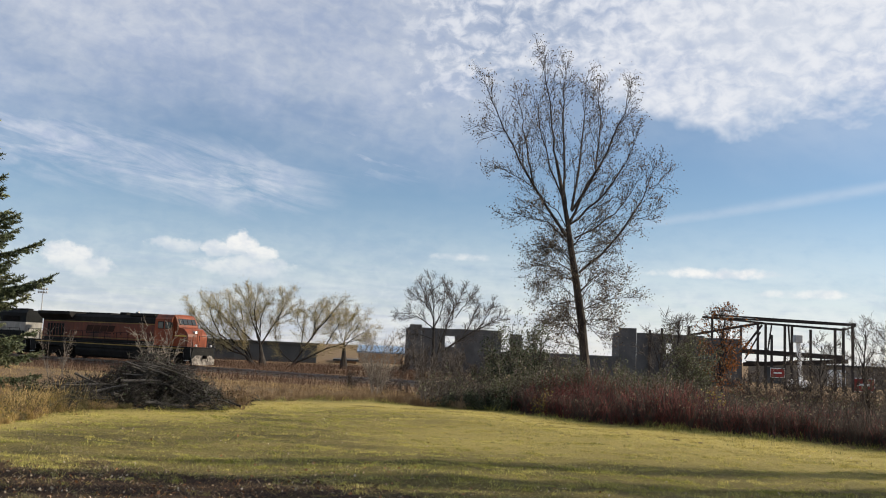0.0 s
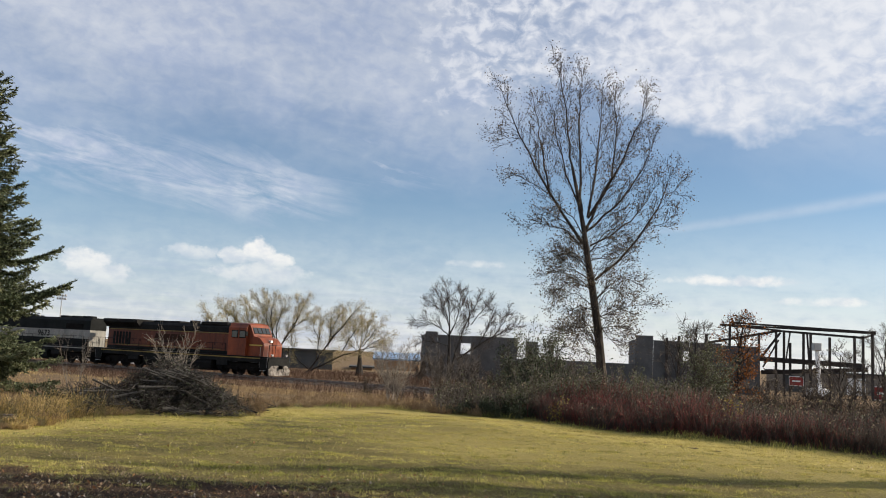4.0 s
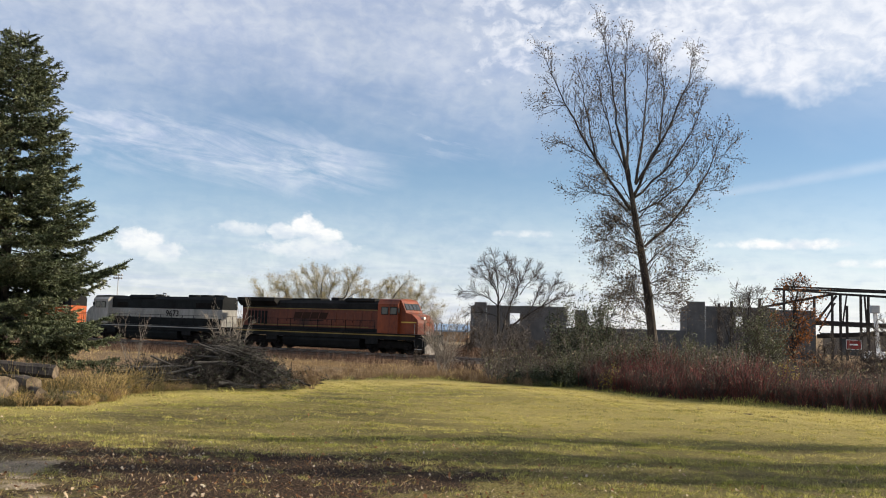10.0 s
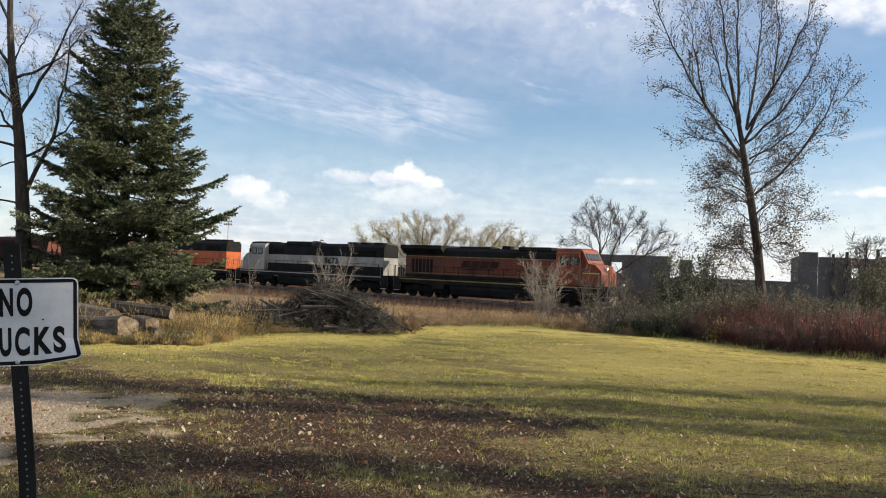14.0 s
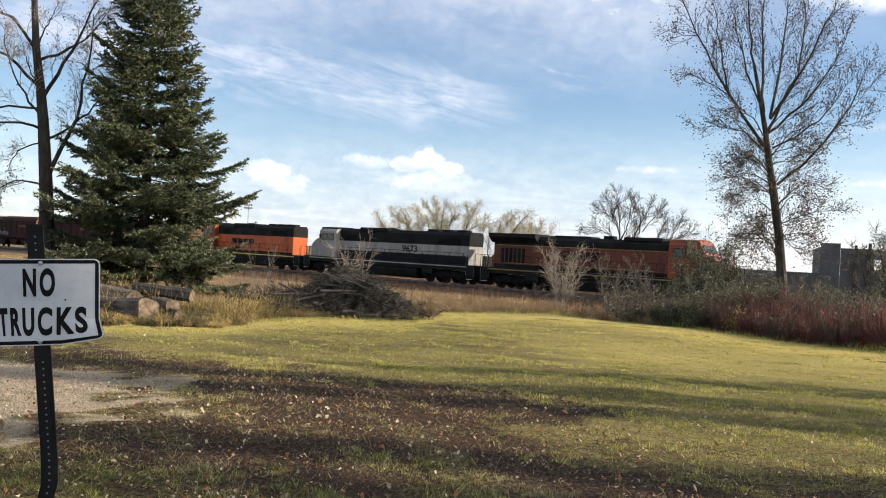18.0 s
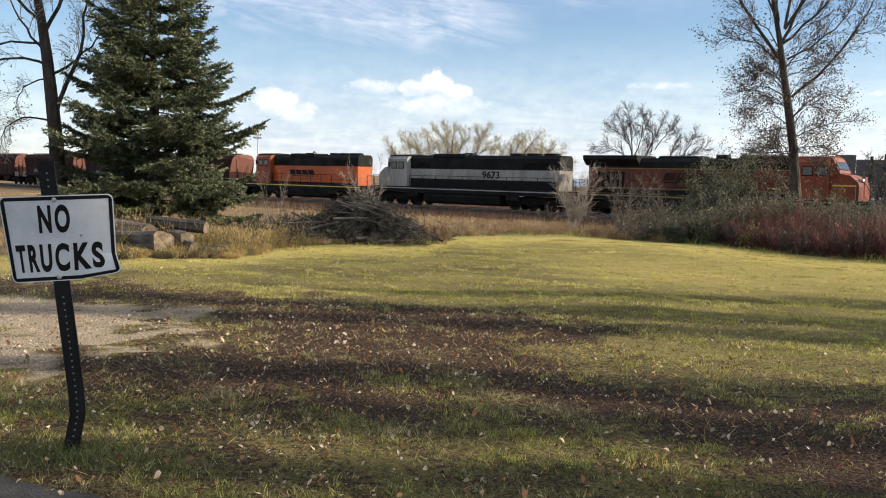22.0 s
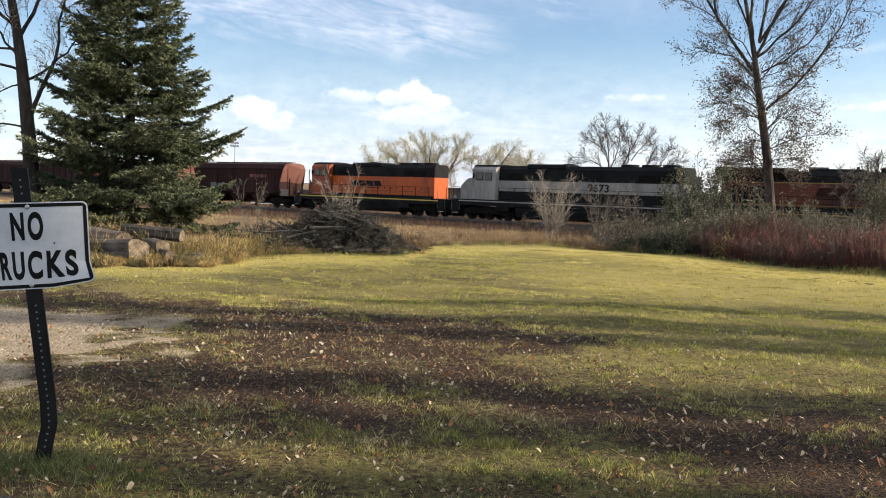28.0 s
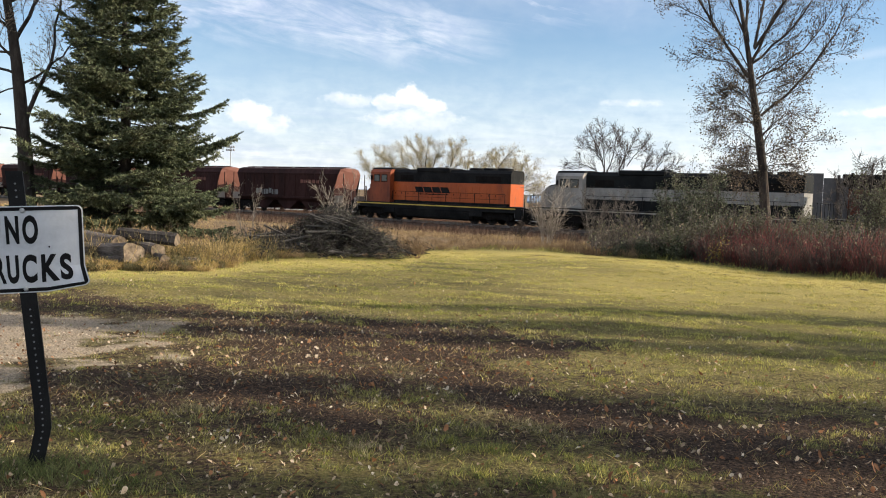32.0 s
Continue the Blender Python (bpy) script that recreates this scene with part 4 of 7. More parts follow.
p = spot(9.9, 40)
tree("poplar_tree", "tall leaning poplar with sparse brown leaves", p, flat((0.05, gz(p.x, p.y) - 0.1), (-0.29, 1.4), (-0.47, 3.08), (-0.81, 5.09), (-1.07, 6.5), (-1.21, 7.45), (-1.5, 8.88), (-1.84, 10.48)), 0.235, [
    limb(-1.84, 10.48, -10, 5.3, 0.08), limb(-1.33, 8.40, -2, 7.1, -0.13), limb(-1.07, 8.16, 4, 7.0, 0.13), limb(-1.07, 8.08, 24, 6.3, 0.31), limb(-1.26, 6.89, -29, 8.1, -0.31), limb(-2.80, 9.04, -12, 5.3, -0.01), limb(-2.91, 9.20, -60, 2.4, 0.10), limb(-4.26, 11.82, -77, 1.4, -0.07), limb(-0.66, 5.25, 33, 6.1, 0.57)] + [
    limb(2.37, 9.19, 46, 1.1, 0.09), limb(1.79, 7.78, 57, 1.2, 0.19), limb(-0.92, 6.82, 45, 4.2, 0.40), limb(-1.16, 7.45, 34, 5.5, 0.50), limb(-1.21, 7.45, 10, 6.8, 0.63), limb(-1.50, 8.72, -16, 5.0, -0.24), limb(-0.81, 5.17, -105, 2.0, 0.85), limb(-1.07, 6.50, -70, 3.0, 0.56), limb(-0.73, 4.78, -116, 2.0, 0.81)] + [
    limb(-0.98, 6.03, 70, 2.0, -0.11), limb(-0.57, 4.32, 74, 1.6, -0.41), limb(-0.48, 3.55, 75, 2.5, -0.15), limb(-0.56, 3.85, -119, 1.4, 0.41), limb(-0.42, 2.78, 88, 1.4, -0.31), limb(-0.90, 5.56, -77, 2.2, 0.62), limb(-0.48, 3.39, 139, 1.7, 0.10), limb(-0.35, 1.86, -26, 1.9, -0.05)] + skirt(12, 26),
    11, "bark_brown", "twig_mid", "leaf_poplar", 33000, 0.074, boughs_per_m=3.4, bough_len=1.9, second=5, second_len=0.72, third=3, third_len=0.36, angle=(18, 42), lift=0.08, twig_r=0.0056, turn=-9.9, low=([2.0, 7.0, 9.5, 15.5], [0.60, 0.75, 0.50, 0.42]), slim=0.72, depth=0.35, clump=0.19)
# the bare tree behind the stump of logs
p = spot(-36.6, 27.2)
bare = tree("bare_tree", "tall bare grey tree with a few hanging leaves", p, flat((0.21, -0.40), (0.09, 2.37), (-0.03, 3.81), (-0.15, 5.12), (-0.27, 6.07), (-0.47, 7.36), (-0.59, 8.77), (-0.69, 11.77)), 0.25, [
    limb(-0.1, 4.8, -116, 2.8, 0.8), limb(-0.3, 6.2, -98, 2.9, 1.2), limb(-0.4, 7.2, -79, 3.3, 1.1), limb(-0.2, 5.5, -132, 2.4, 0.8), limb(0.05, 3, -119, 1.9, 0.6), limb(-0.23, 5.8, 23, 4.6, 0.1), limb(-0.17, 5.2, -24, 3.0, -0.3), limb(0.05, 3.2, 12, 5.5, 0.3), limb(-0.27, 6.1, -22, 1.8, -0.1)] + [
    limb(-0.08, 4.4, -136, 1.5, 0.3), limb(-0.47, 7.4, 18, 1.9, -0.0), limb(-0.59, 8.8, -26, 3.6, -0.1), limb(-0.1, 4.5, 40, 3.2, 0.3), limb(-0.45, 7.0, 42, 3.4, 0.4)],
    23, "bark_dark", "twig_pale", "leaf_dry", 2600, 0.06, boughs_per_m=2.6, bough_len=1.5, second=6, second_len=0.7, third=4, third_len=0.4, lift=0.02, droop=0.10, twig_r=0.005, turn=36.6)
bare.matrix_world = Matrix.Translation((p.x, p.y, 0.19)) @ Matrix.Rotation(radians(36.6), 4, "Z") @ Matrix.Scale(0.877, 4)
# beyond the railway
p = spot(0.1, 92)
tree("bare_tree", "bare dark spreading tree before the concrete shell", p, flat((-0.5, -1.75), (-0.64, -0.7), (-0.72, 1.09), (-0.78, 3.4), (-0.82, 4.7)), 0.27, [
    limb(-0.82, 4.70, -8, 4.0, 0.09), limb(-0.78, 3.40, -68, 4.2, 0.57), limb(-0.80, 4.44, -44, 3.6, 0.48), limb(-0.51, -0.69, 18, 9.0, -0.45), limb(1.11, 4.53, -12, 3.8, 0.48), limb(0.10, 1.13, 58, 7.6, -0.18), limb(3.75, 3.62, 31, 3.3, 0.14), limb(-0.77, 3.66, 13, 4.6, 0.27), limb(1.49, 4.80, 38, 3.2, -0.11)] + [
    limb(-0.73, 2.38, -83, 3.1, 0.27), limb(-0.80, 4.44, -24, 4.0, 0.21), limb(2.2, 2.5, 20, 4.2, 0.2)],
    31, "bark_dark", "twig_dark", boughs_per_m=2.5, bough_len=2.7, second=9, second_len=1.1, third=3, third_len=0.6, angle=(20, 46), lift=0.05, twig_r=0.0105, depth=0.3, slim=1.1)


def dome(seed, n, h, w, z0):
    """Stems that fan out from a low fork to a rounded crown."""
    rng = random.Random(seed)
    out = []
    for k in range(n):
        a, f = rng.uniform(0, 6.28), ((k + 0.5) / n) ** 0.6
        x, y = math.cos(a) * w * f, math.sin(a) * w * f * 0.8
        top = h * math.sqrt(max(0.0, 1 - (f * 0.9) ** 2)) * rng.uniform(0.85, 1.05)
        out.append([(0, 0, z0 * rng.uniform(0.4, 1.0)), (x * 0.35, y * 0.35, z0 + (top - z0) * 0.30), (x * 0.72, y * 0.72, z0 + (top - z0) * 0.68), (x, y, top)])
    return out


def willow(az, r, trunk, limbs, seed, leaves):
    tree("willow_tree", "broad willow with fine yellowish autumn twigs", spot(az, r), flat(*trunk), 0.42, limbs, seed, "bark_dark", "twig_willow", "leaf_willow", leaves * 2, 0.075, boughs_per_m=2.3, bough_len=2.6, second=9, second_len=1.15, third=7, third_len=0.6, angle=(20, 46), lift=0.07, droop=0.02, twig_r=0.0065, turn=-az, depth=0.35, group="willows beyond the railway", clump=0.30)


willow(-14.2, 105, ((4.43, -1.8), (3.96, -1.1), (3.35, -0.41)), [limb(3.64, -0.54, -56, 8.1, -0.63), limb(3.80, -0.82, -41, 9.1, 0.84), limb(3.90, -0.25, -23, 7.7, -0.54), limb(3.35, -0.41, -38, 7.5, -0.95), limb(4.26, -1.37, -16, 7.1, -0.08), limb(1.58, 0.79, -49, 6.7, -0.54), limb(3.01, 0.29, -31, 6.8, -0.91)], 41, 5000)
willow(-12.2, 103, ((1.71, -1.69), (1.44, -0.16), (1.18, 1.24)), [limb(1.18, 1.24, -16, 6.4, -0.36), limb(1.18, 1.24, -24, 6.4, 0.07), limb(1.31, 0.96, 26, 7.0, 0.18), limb(1.19, 1.80, 12, 5.0, -0.58), limb(1.12, 2.08, -5, 5.2, -0.59), limb(1.99, 2.41, 49, 4.2, -0.40), limb(3.01, 3.88, 4, 3.2, 0.37), limb(1.31, 0.96, -44, 4.8, -0.60), limb(1.21, 1.52, 8, 4.0, -0.90)], 42, 3200)
willow(-8.6, 106, ((-1.75, -1.65), (-1.48, -1.35), (-1.09, -0.61)), [limb(-1.09, -0.61, 35, 8.7, -0.21), limb(-1.62, -1.36, 67, 9.5, -0.42), limb(-0.70, -0.01, 2, 5.6, 0.10), limb(1.17, 2.72, 5, 3.9, -0.60), limb(-1.51, -0.92, -28, 4.8, -0.81), limb(0.10, 1.20, 35, 5.2, -0.25), limb(-0.43, 2.64, -15, 3.0, -0.37), limb(2.43, 1.31, 30, 4.2, -0.16), limb(0.64, 1.81, 21, 4.9, -0.46)], 43, 3200)
willow(-5.9, 108, ((-0.41, -1.58), (-0.46, 0.21), (-0.54, 1.7)), [limb(-0.54, 1.70, -20, 3.1, -0.14), limb(-0.54, 1.70, 16, 4.0, 0.14), limb(-0.51, 1.10, 57, 4.2, -0.39), limb(-0.53, 1.40, -44, 2.8, -0.32), limb(-0.50, 2.00, -2, 3.3, 0.19), limb(-0.26, 2.01, 35, 3.6, 0.06)], 44, 2600)
for az, r, h, wide, seed in ((14.3, 52, 4.5, 1.3, 51), (15.3, 36, 3.9, 0.9, 52), (26.0, 50, 5.2, 1.15, 53), (23.6, 51, 4.3, 1.15, 54), (27.6, 46, 5.0, 1.0, 55)):
    tree("bare_tree", "thin bare tree before the building shell", on_ground(az, r), [(0, 0, 0), (0.05, 0, h * 0.3), (-0.05, 0, h * 0.6), (0.05, 0, h * 0.97)], 0.07, fan(seed, 9, h, wide), seed, "bark_dark", "twig_grey", boughs_per_m=3.2, bough_len=1.0, second=5, second_len=0.55, third=3, third_len=0.3, lift=0.10, twig_r=0.006, turn=-az, group="thin bare trees")
p = on_ground(17.9, 33)
tree("autumn_tree", "small tree with orange and brown autumn leaves", p, [(0, 0, 0), (0.04, 0, 1.2), (-0.06, 0, 2.4), (0.12, 0, 3.7)], 0.07, fan(57, 15, 3.9, 0.85, 0.10), 57, "bark_dark", "twig_dark", "leaf_orange", 3600, 0.08, boughs_per_m=3.4, bough_len=0.95, second=5, second_len=0.45, third=3, third_len=0.25, lift=0.10, twig_r=0.0042, turn=-17.9, low=([1.8, 2.8, 4.2], [1.0, 0.45, 0.16]))


# ---- shrubs before the railway ----
def shrub(name, label, az, r, h, wide, seed, twig, leaf=None, leaf_n=0, leaf_size=0.07, stems=9, third=6, fourth=3, group="", lean=0.0, twig_r=0.006, twig_len=None):
    """Several stems from one foot, with side twigs and leaves."""
    rng, nrng = random.Random(seed), np.random.default_rng(seed)
    t = thing(name, label, "shrub", Matrix.Translation(on_ground(az, r)), group)
    paths = []
    for i in range(stems):
        a = rng.uniform(0, 6.28)
        f = rng.uniform(0, 1) ** 0.7
        way = Vector((math.cos(a) * f * wide / h + lean, math.sin(a) * f * wide / h, 1))
        pts = path_of(rng, (rng.uniform(-0.15, 0.15), rng.uniform(-0.15, 0.15), 0), way, h * rng.uniform(0.65, 1.1), 6, 0.10, 0.05)
        g = Geo().tube(pts, [(0.004 + 0.0045 * h) * (1 - 0.85 * k / 6) for k in range(7)], 5, caps=False)
        part("stem", g, twig, t)
        paths.append(pts)
    twig_len = twig_len or h * 0.26
    a, b = branch_twigs(nrng, paths, third * 2, twig_len, 0.50, 0.12)
    a2, b2 = branch_twigs(nrng, np.stack([a, (a + b) / 2, b], 1), fourth, twig_len * 0.55, 0.55, 0.08)
    A, B = np.concatenate([a, a2]), np.concatenate([b, b2])
    tagged(part("twig_mass", sticks_mesh("twigs", A, B, twig_r, twig_r * 0.5, twig), twig, t), kind="stuff")
    if leaf:
        src = np.concatenate([b, b2, a2])
        at = src[nrng.integers(0, len(src), leaf_n)] + nrng.normal(0, 0.06, (leaf_n, 3))
        tagged(part("foliage", leaves_mesh("leaves", leaf_cards(nrng, at, leaf_size), leaf), leaf, t), kind="stuff")
    return t


shrub("bare_shrub", "pale bare shrub in the dry field", -4.0, 30.5, 2.35, 1.45, 61, "twig_pale", stems=15, third=9, fourth=4, twig_r=0.0045)
shrub("bare_shrub", "pale bare shrub in the dry field", -0.6, 33, 2.3, 1.3, 62, "twig_grey", stems=9, third=8, fourth=4)
shrub("bare_shrub", "low brown shrub in the dry field", 1.6, 31, 1.9, 1.2, 63, "twig_grey", stems=10, third=8, fourth=4)
for az, r, h, w, seed, n in ((3.6, 29, 1.35, 1.0, 64, 2600), (5.2, 31, 2.9, 1.1, 65, 6000), (7.4, 30, 1.7, 1.0, 66, 3200), (9.6, 33, 1.7, 1.2, 67, 2400), (12.0, 30, 1.6, 1.2, 68, 2400), (15.6, 29, 2.6, 0.6, 69, 2600), (16.4, 31, 2.2, 1.0, 70, 4000)):
    shrub("olive_shrub", "leafy grey-olive shrub behind the red thicket", az, r, h, w, seed, "twig_dark", "leaf_olive", n, 0.06, stems=11, third=7, fourth=3, group="olive shrubs")
for az, r, h, w, seed in ((4.4, 26.5, 1.9, 1.0, 171), (6.3, 28.0, 2.3, 1.0, 172)):
    shrub("green_shrub", "dense dark green shrub behind the thicket", az, r, h, w, seed, "twig_dark", "leaf_green", 3600, 0.055, stems=12, third=8, fourth=3, group="green shrubs")
for az, r, h, w, seed in ((19.4, 27, 1.6, 0.8, 72), (21.0, 30, 1.9, 0.8, 73), (22.6, 26, 1.7, 0.8, 74), (24.2, 29, 1.9, 0.9, 75), (26.0, 25, 1.8, 0.8, 76), (27.6, 28, 2.4, 0.8, 77), (29.4, 25, 1.5, 1.0, 78)):
    shrub("bare_shrub", "tangled bare brown shrub", az, r, h, w, seed, "twig_dark", "leaf_dry", 260, 0.06, stems=11, third=9, fourth=4, group="bare shrubs by the thicket")
shrub("yellow_shrub", "low shrub with yellow leaves at the lawn's edge", 17.4, 21.6, 0.85, 0.4, 79, "twig_grey", "leaf_yellow", 420, 0.05, stems=7)
shrub("yellow_shrub", "low shrub with yellow leaves at the lawn's edge", 6.6, 22.4, 0.6, 0.35, 80, "twig_grey", "leaf_yellow", 260, 0.05, stems=6)
shrub("sapling", "pale bare sapling behind the brush pile", -17.6, 21.8, 1.75, 0.70, 81, "twig_pale", stems=12, third=8, fourth=3, twig_r=0.0035)
shrub("dry_shrub", "golden dried weed clump beside the brush pile", -12.7, 20.3, 0.62, 0.42, 82, "weed", stems=22, third=5, fourth=2)
shrub("low_shrub", "small dark green shrub by the spruce", -24.7, 21.5, 0.55, 0.9, 83, "twig_dark", "leaf_olive", 700, 0.06, stems=9)
shrub("bare_shrub", "thin bare whips by the spruce", -23.2, 24, 1.5, 0.5, 84, "twig_wan", stems=6, third=5, fourth=2, twig_r=0.0035)


for k in range(10):
    rk = random.Random(300 + k)
    shrub("olive_shrub", "low grey-olive shrub among red stems", 4.0 + 1.35 * k + rk.uniform(-0.4, 0.4), rk.uniform(22.6, 25.0), rk.uniform(0.95, 1.6), rk.uniform(0.6, 0.9), 310 + k, "twig_grey", "leaf_olive", 900, 0.05, stems=9, third=6, fourth=2, group="olive shrubs")
for az, r, h, w, seed in ((0.6, 24.0, 0.36, 0.7, 341), (2.0, 23.4, 0.45, 0.7, 342), (3.3, 23.2, 0.5, 0.7, 343), (4.4, 23.0, 0.5, 0.6, 344)):
    shrub("green_shrub", "low dark green shrub at the lawn's edge", az, r, h, w, seed, "twig_dark", "leaf_green", 2200, 0.045, stems=10, third=7, fourth=3, group="green shrubs")


for k in range(9):
    rk = random.Random(400 + k)
    shrub("bare_shrub", "tall bare brown shrub before the building shell", -2.2 + 1.2 * k + rk.uniform(-0.3, 0.3), rk.uniform(84, 96), rk.uniform(1.8, 3.4), rk.uniform(1.2, 2.0), 410 + k, "twig_dark", None, 0, stems=13, third=9, fourth=4, twig_r=0.012, group="bare shrubs beyond the railway")
for k in range(6):
    rk = random.Random(430 + k)
    shrub("bare_shrub", "thin bare shrub on the railway bank", -5.6 + 1.7 * k + rk.uniform(-0.4, 0.4), rk.uniform(40, 54), rk.uniform(1.0, 1.9), rk.uniform(0.6, 1.1), 440 + k, "twig_dark", None, 0, stems=10, third=8, fourth=3, twig_r=0.007, group="bare shrubs on the bank")


def thicket():
    """The long stand of red stems along the lawn."""
    nrng = np.random.default_rng(90)
    n = 7600
    az = nrng.uniform(1.5, 40, n)
    r = edge_r(az) + 0.35 + 0.35 * wobble(az, az, 1.7, 2.0) + np.abs(nrng.normal(0, 1.0, n)) * 1.9
    x, y = r * np.sin(np.radians(az)), r * np.cos(np.radians(az))
    h = (0.52 + 0.30 * wobble(x, y, 0.9) + 0.22 * wobble(x, y, 0.35, 6.0)) * nrng.uniform(0.3, 1.35, n) * np.interp(az, [2, 5, 10, 16, 20, 40], [0.35, 0.7, 1.2, 1.15, 0.85, 0.85])
    z = ground_z(x, y) - 0.03
    base = np.stack([x, y, z], -1)
    lean = nrng.normal(0, 0.26, (n, 3)) * [1, 1, 0]
    tip = base + (lean + [0, 0, 1]) * h[:, None]
    mid = (base + tip) / 2 + nrng.normal(0, 0.035, (n, 3))
    a, b = branch_twigs(nrng, np.stack([base, mid, tip], 1), 6, 0.34, 0.42, 0.35, lo=0.25)
    A, B = np.concatenate([base, mid, a]), np.concatenate([mid, tip, b])
    R = np.concatenate([np.full(n, 0.008), np.full(n, 0.006), np.full(len(a), 0.004)])
    share = np.clip(0.50 + 0.6 * wobble(A[:, 0], A[:, 1], 0.5, 1.0), 0.10, 0.9) * np.interp(np.degrees(np.arctan2(A[:, 0], A[:, 1])), [2, 5, 7, 14, 18, 26], [0.1, 0.5, 1.1, 1.1, 0.45, 0.30])
    red = nrng.random(len(A)) < share
    ob = new("red_dogwood_thicket", sticks_mesh("red stems", A[red], B[red], R[red], R[red] * 0.6, "twig_red"))
    tagged(ob, "dense thicket of dark red dogwood stems along the lawn", "thicket", kind="stuff")
    ob = new("brown_underbrush", sticks_mesh("brown stems", A[~red], B[~red], R[~red], R[~red] * 0.6, "twig_dark"))
    tagged(ob, "tangled brown underbrush among red stems", "underbrush", kind="stuff")
    pick = b[nrng.integers(0, len(b), 2600)] + nrng.normal(0, 0.05, (2600, 3))
    ob = new("thicket_leaves", leaves_mesh("thicket leaves", leaf_cards(nrng, pick, 0.05), "leaf_dry"))
    tagged(ob, "withered leaves left on the thicket", "leaves", kind="stuff")


def underbrush():
    """Brown and olive brush between the red thicket and the railway bank."""
    nrng = np.random.default_rng(95)
    n = 5200
    az = nrng.uniform(-1.0, 42, n)
    r = nrng.uniform(23.5, 37, n)
    x, y = r * np.sin(np.radians(az)), r * np.cos(np.radians(az))
    h = (0.92 + 0.6 * wobble(x, y, 0.45, 2.0)) * nrng.uniform(0.5, 1.25, n) * np.interp(az, [-1, 3, 12, 17, 20, 42], [0.5, 0.85, 1.0, 0.85, 0.62, 0.62])
    base = np.stack([x, y, ground_z(x, y) - 0.03], -1)
    tip = base + (nrng.normal(0, 0.22, (n, 3)) * [1, 1, 0] + [0, 0, 1]) * h[:, None]
    mid = (base + tip) / 2 + nrng.normal(0, 0.05, (n, 3))
    a, b = branch_twigs(nrng, np.stack([base, mid, tip], 1), 6, 0.45, 0.45, 0.35, lo=0.2)
    A, B = np.concatenate([base, mid, a]), np.concatenate([mid, tip, b])
    R = np.concatenate([np.full(n, 0.010), np.full(n, 0.008), np.full(len(a), 0.005)])
    for k, (mat, nm, lab) in enumerate((("twig_dark", "dark_brush", "dense dark brown brush behind the thicket"), ("twig_grey", "grey_brush", "grey bare brush behind the thicket"))):
        m = (np.arange(len(A)) % 2) == k
        tagged(new(nm, sticks_mesh(nm, A[m], B[m], R[m], R[m] * 0.5, mat)), lab, "brush", kind="stuff")
    for mat, nm, lab, cnt in (("leaf_olive", "olive_leaves", "olive leaves lingering in the brush", 10000), ("leaf_dry", "brown_leaves", "withered brown leaves in the brush", 6500)):
        pick = b[nrng.integers(0, len(b), cnt)] + nrng.normal(0, 0.06, (cnt, 3))
        tagged(new(nm, leaves_mesh(nm, leaf_cards(nrng, pick, 0.07), mat)), lab, "leaves", kind="stuff")


thicket()
underbrush()


def blades(name, label, category, x, y, h, w, lean, mat, seed, bow=0.22):
    """Bent grass blades, each two triangles on one island."""
    nrng = np.random.default_rng(seed)
    n = len(x)
    base = np.stack([x, y, ground_z(x, y) - 0.01], -1)
    a = nrng.uniform(0, 6.283, n)
    side = np.stack([np.cos(a), np.sin(a), 0 * a], -1) * w[:, None]
    tilt = nrng.normal(0, 1, (n, 3)) * [1, 1, 0] * (lean * h)[:, None]
    tip = base + tilt + np.stack([0 * h, 0 * h, h], -1)
    mid = base * 0.45 + tip * 0.55 - tilt * bow
    v = np.stack([base - side, base + side, mid + side * 0.6, tip], 1)
    i = np.arange(n)[:, None, None] * 4
    me = indexed(bpy.data.meshes.new(name), v, (i + np.array([[[0, 1, 2], [0, 2, 3]]])).reshape(-1, 3))
    me.materials.append(M[mat])
    return tagged(new(name, me), label, category, kind="stuff")


def scatter(n, az0, az1, r0, r1, seed, power=0.5):
    nrng = np.random.default_rng(seed)
    az = np.radians(nrng.uniform(az0, az1, n))
    r = (r0 ** (1 / power) + nrng.uniform(0, 1, n) * (r1 ** (1 / power) - r0 ** (1 / power))) ** power
    return r * np.sin(az), r * np.cos(az), nrng


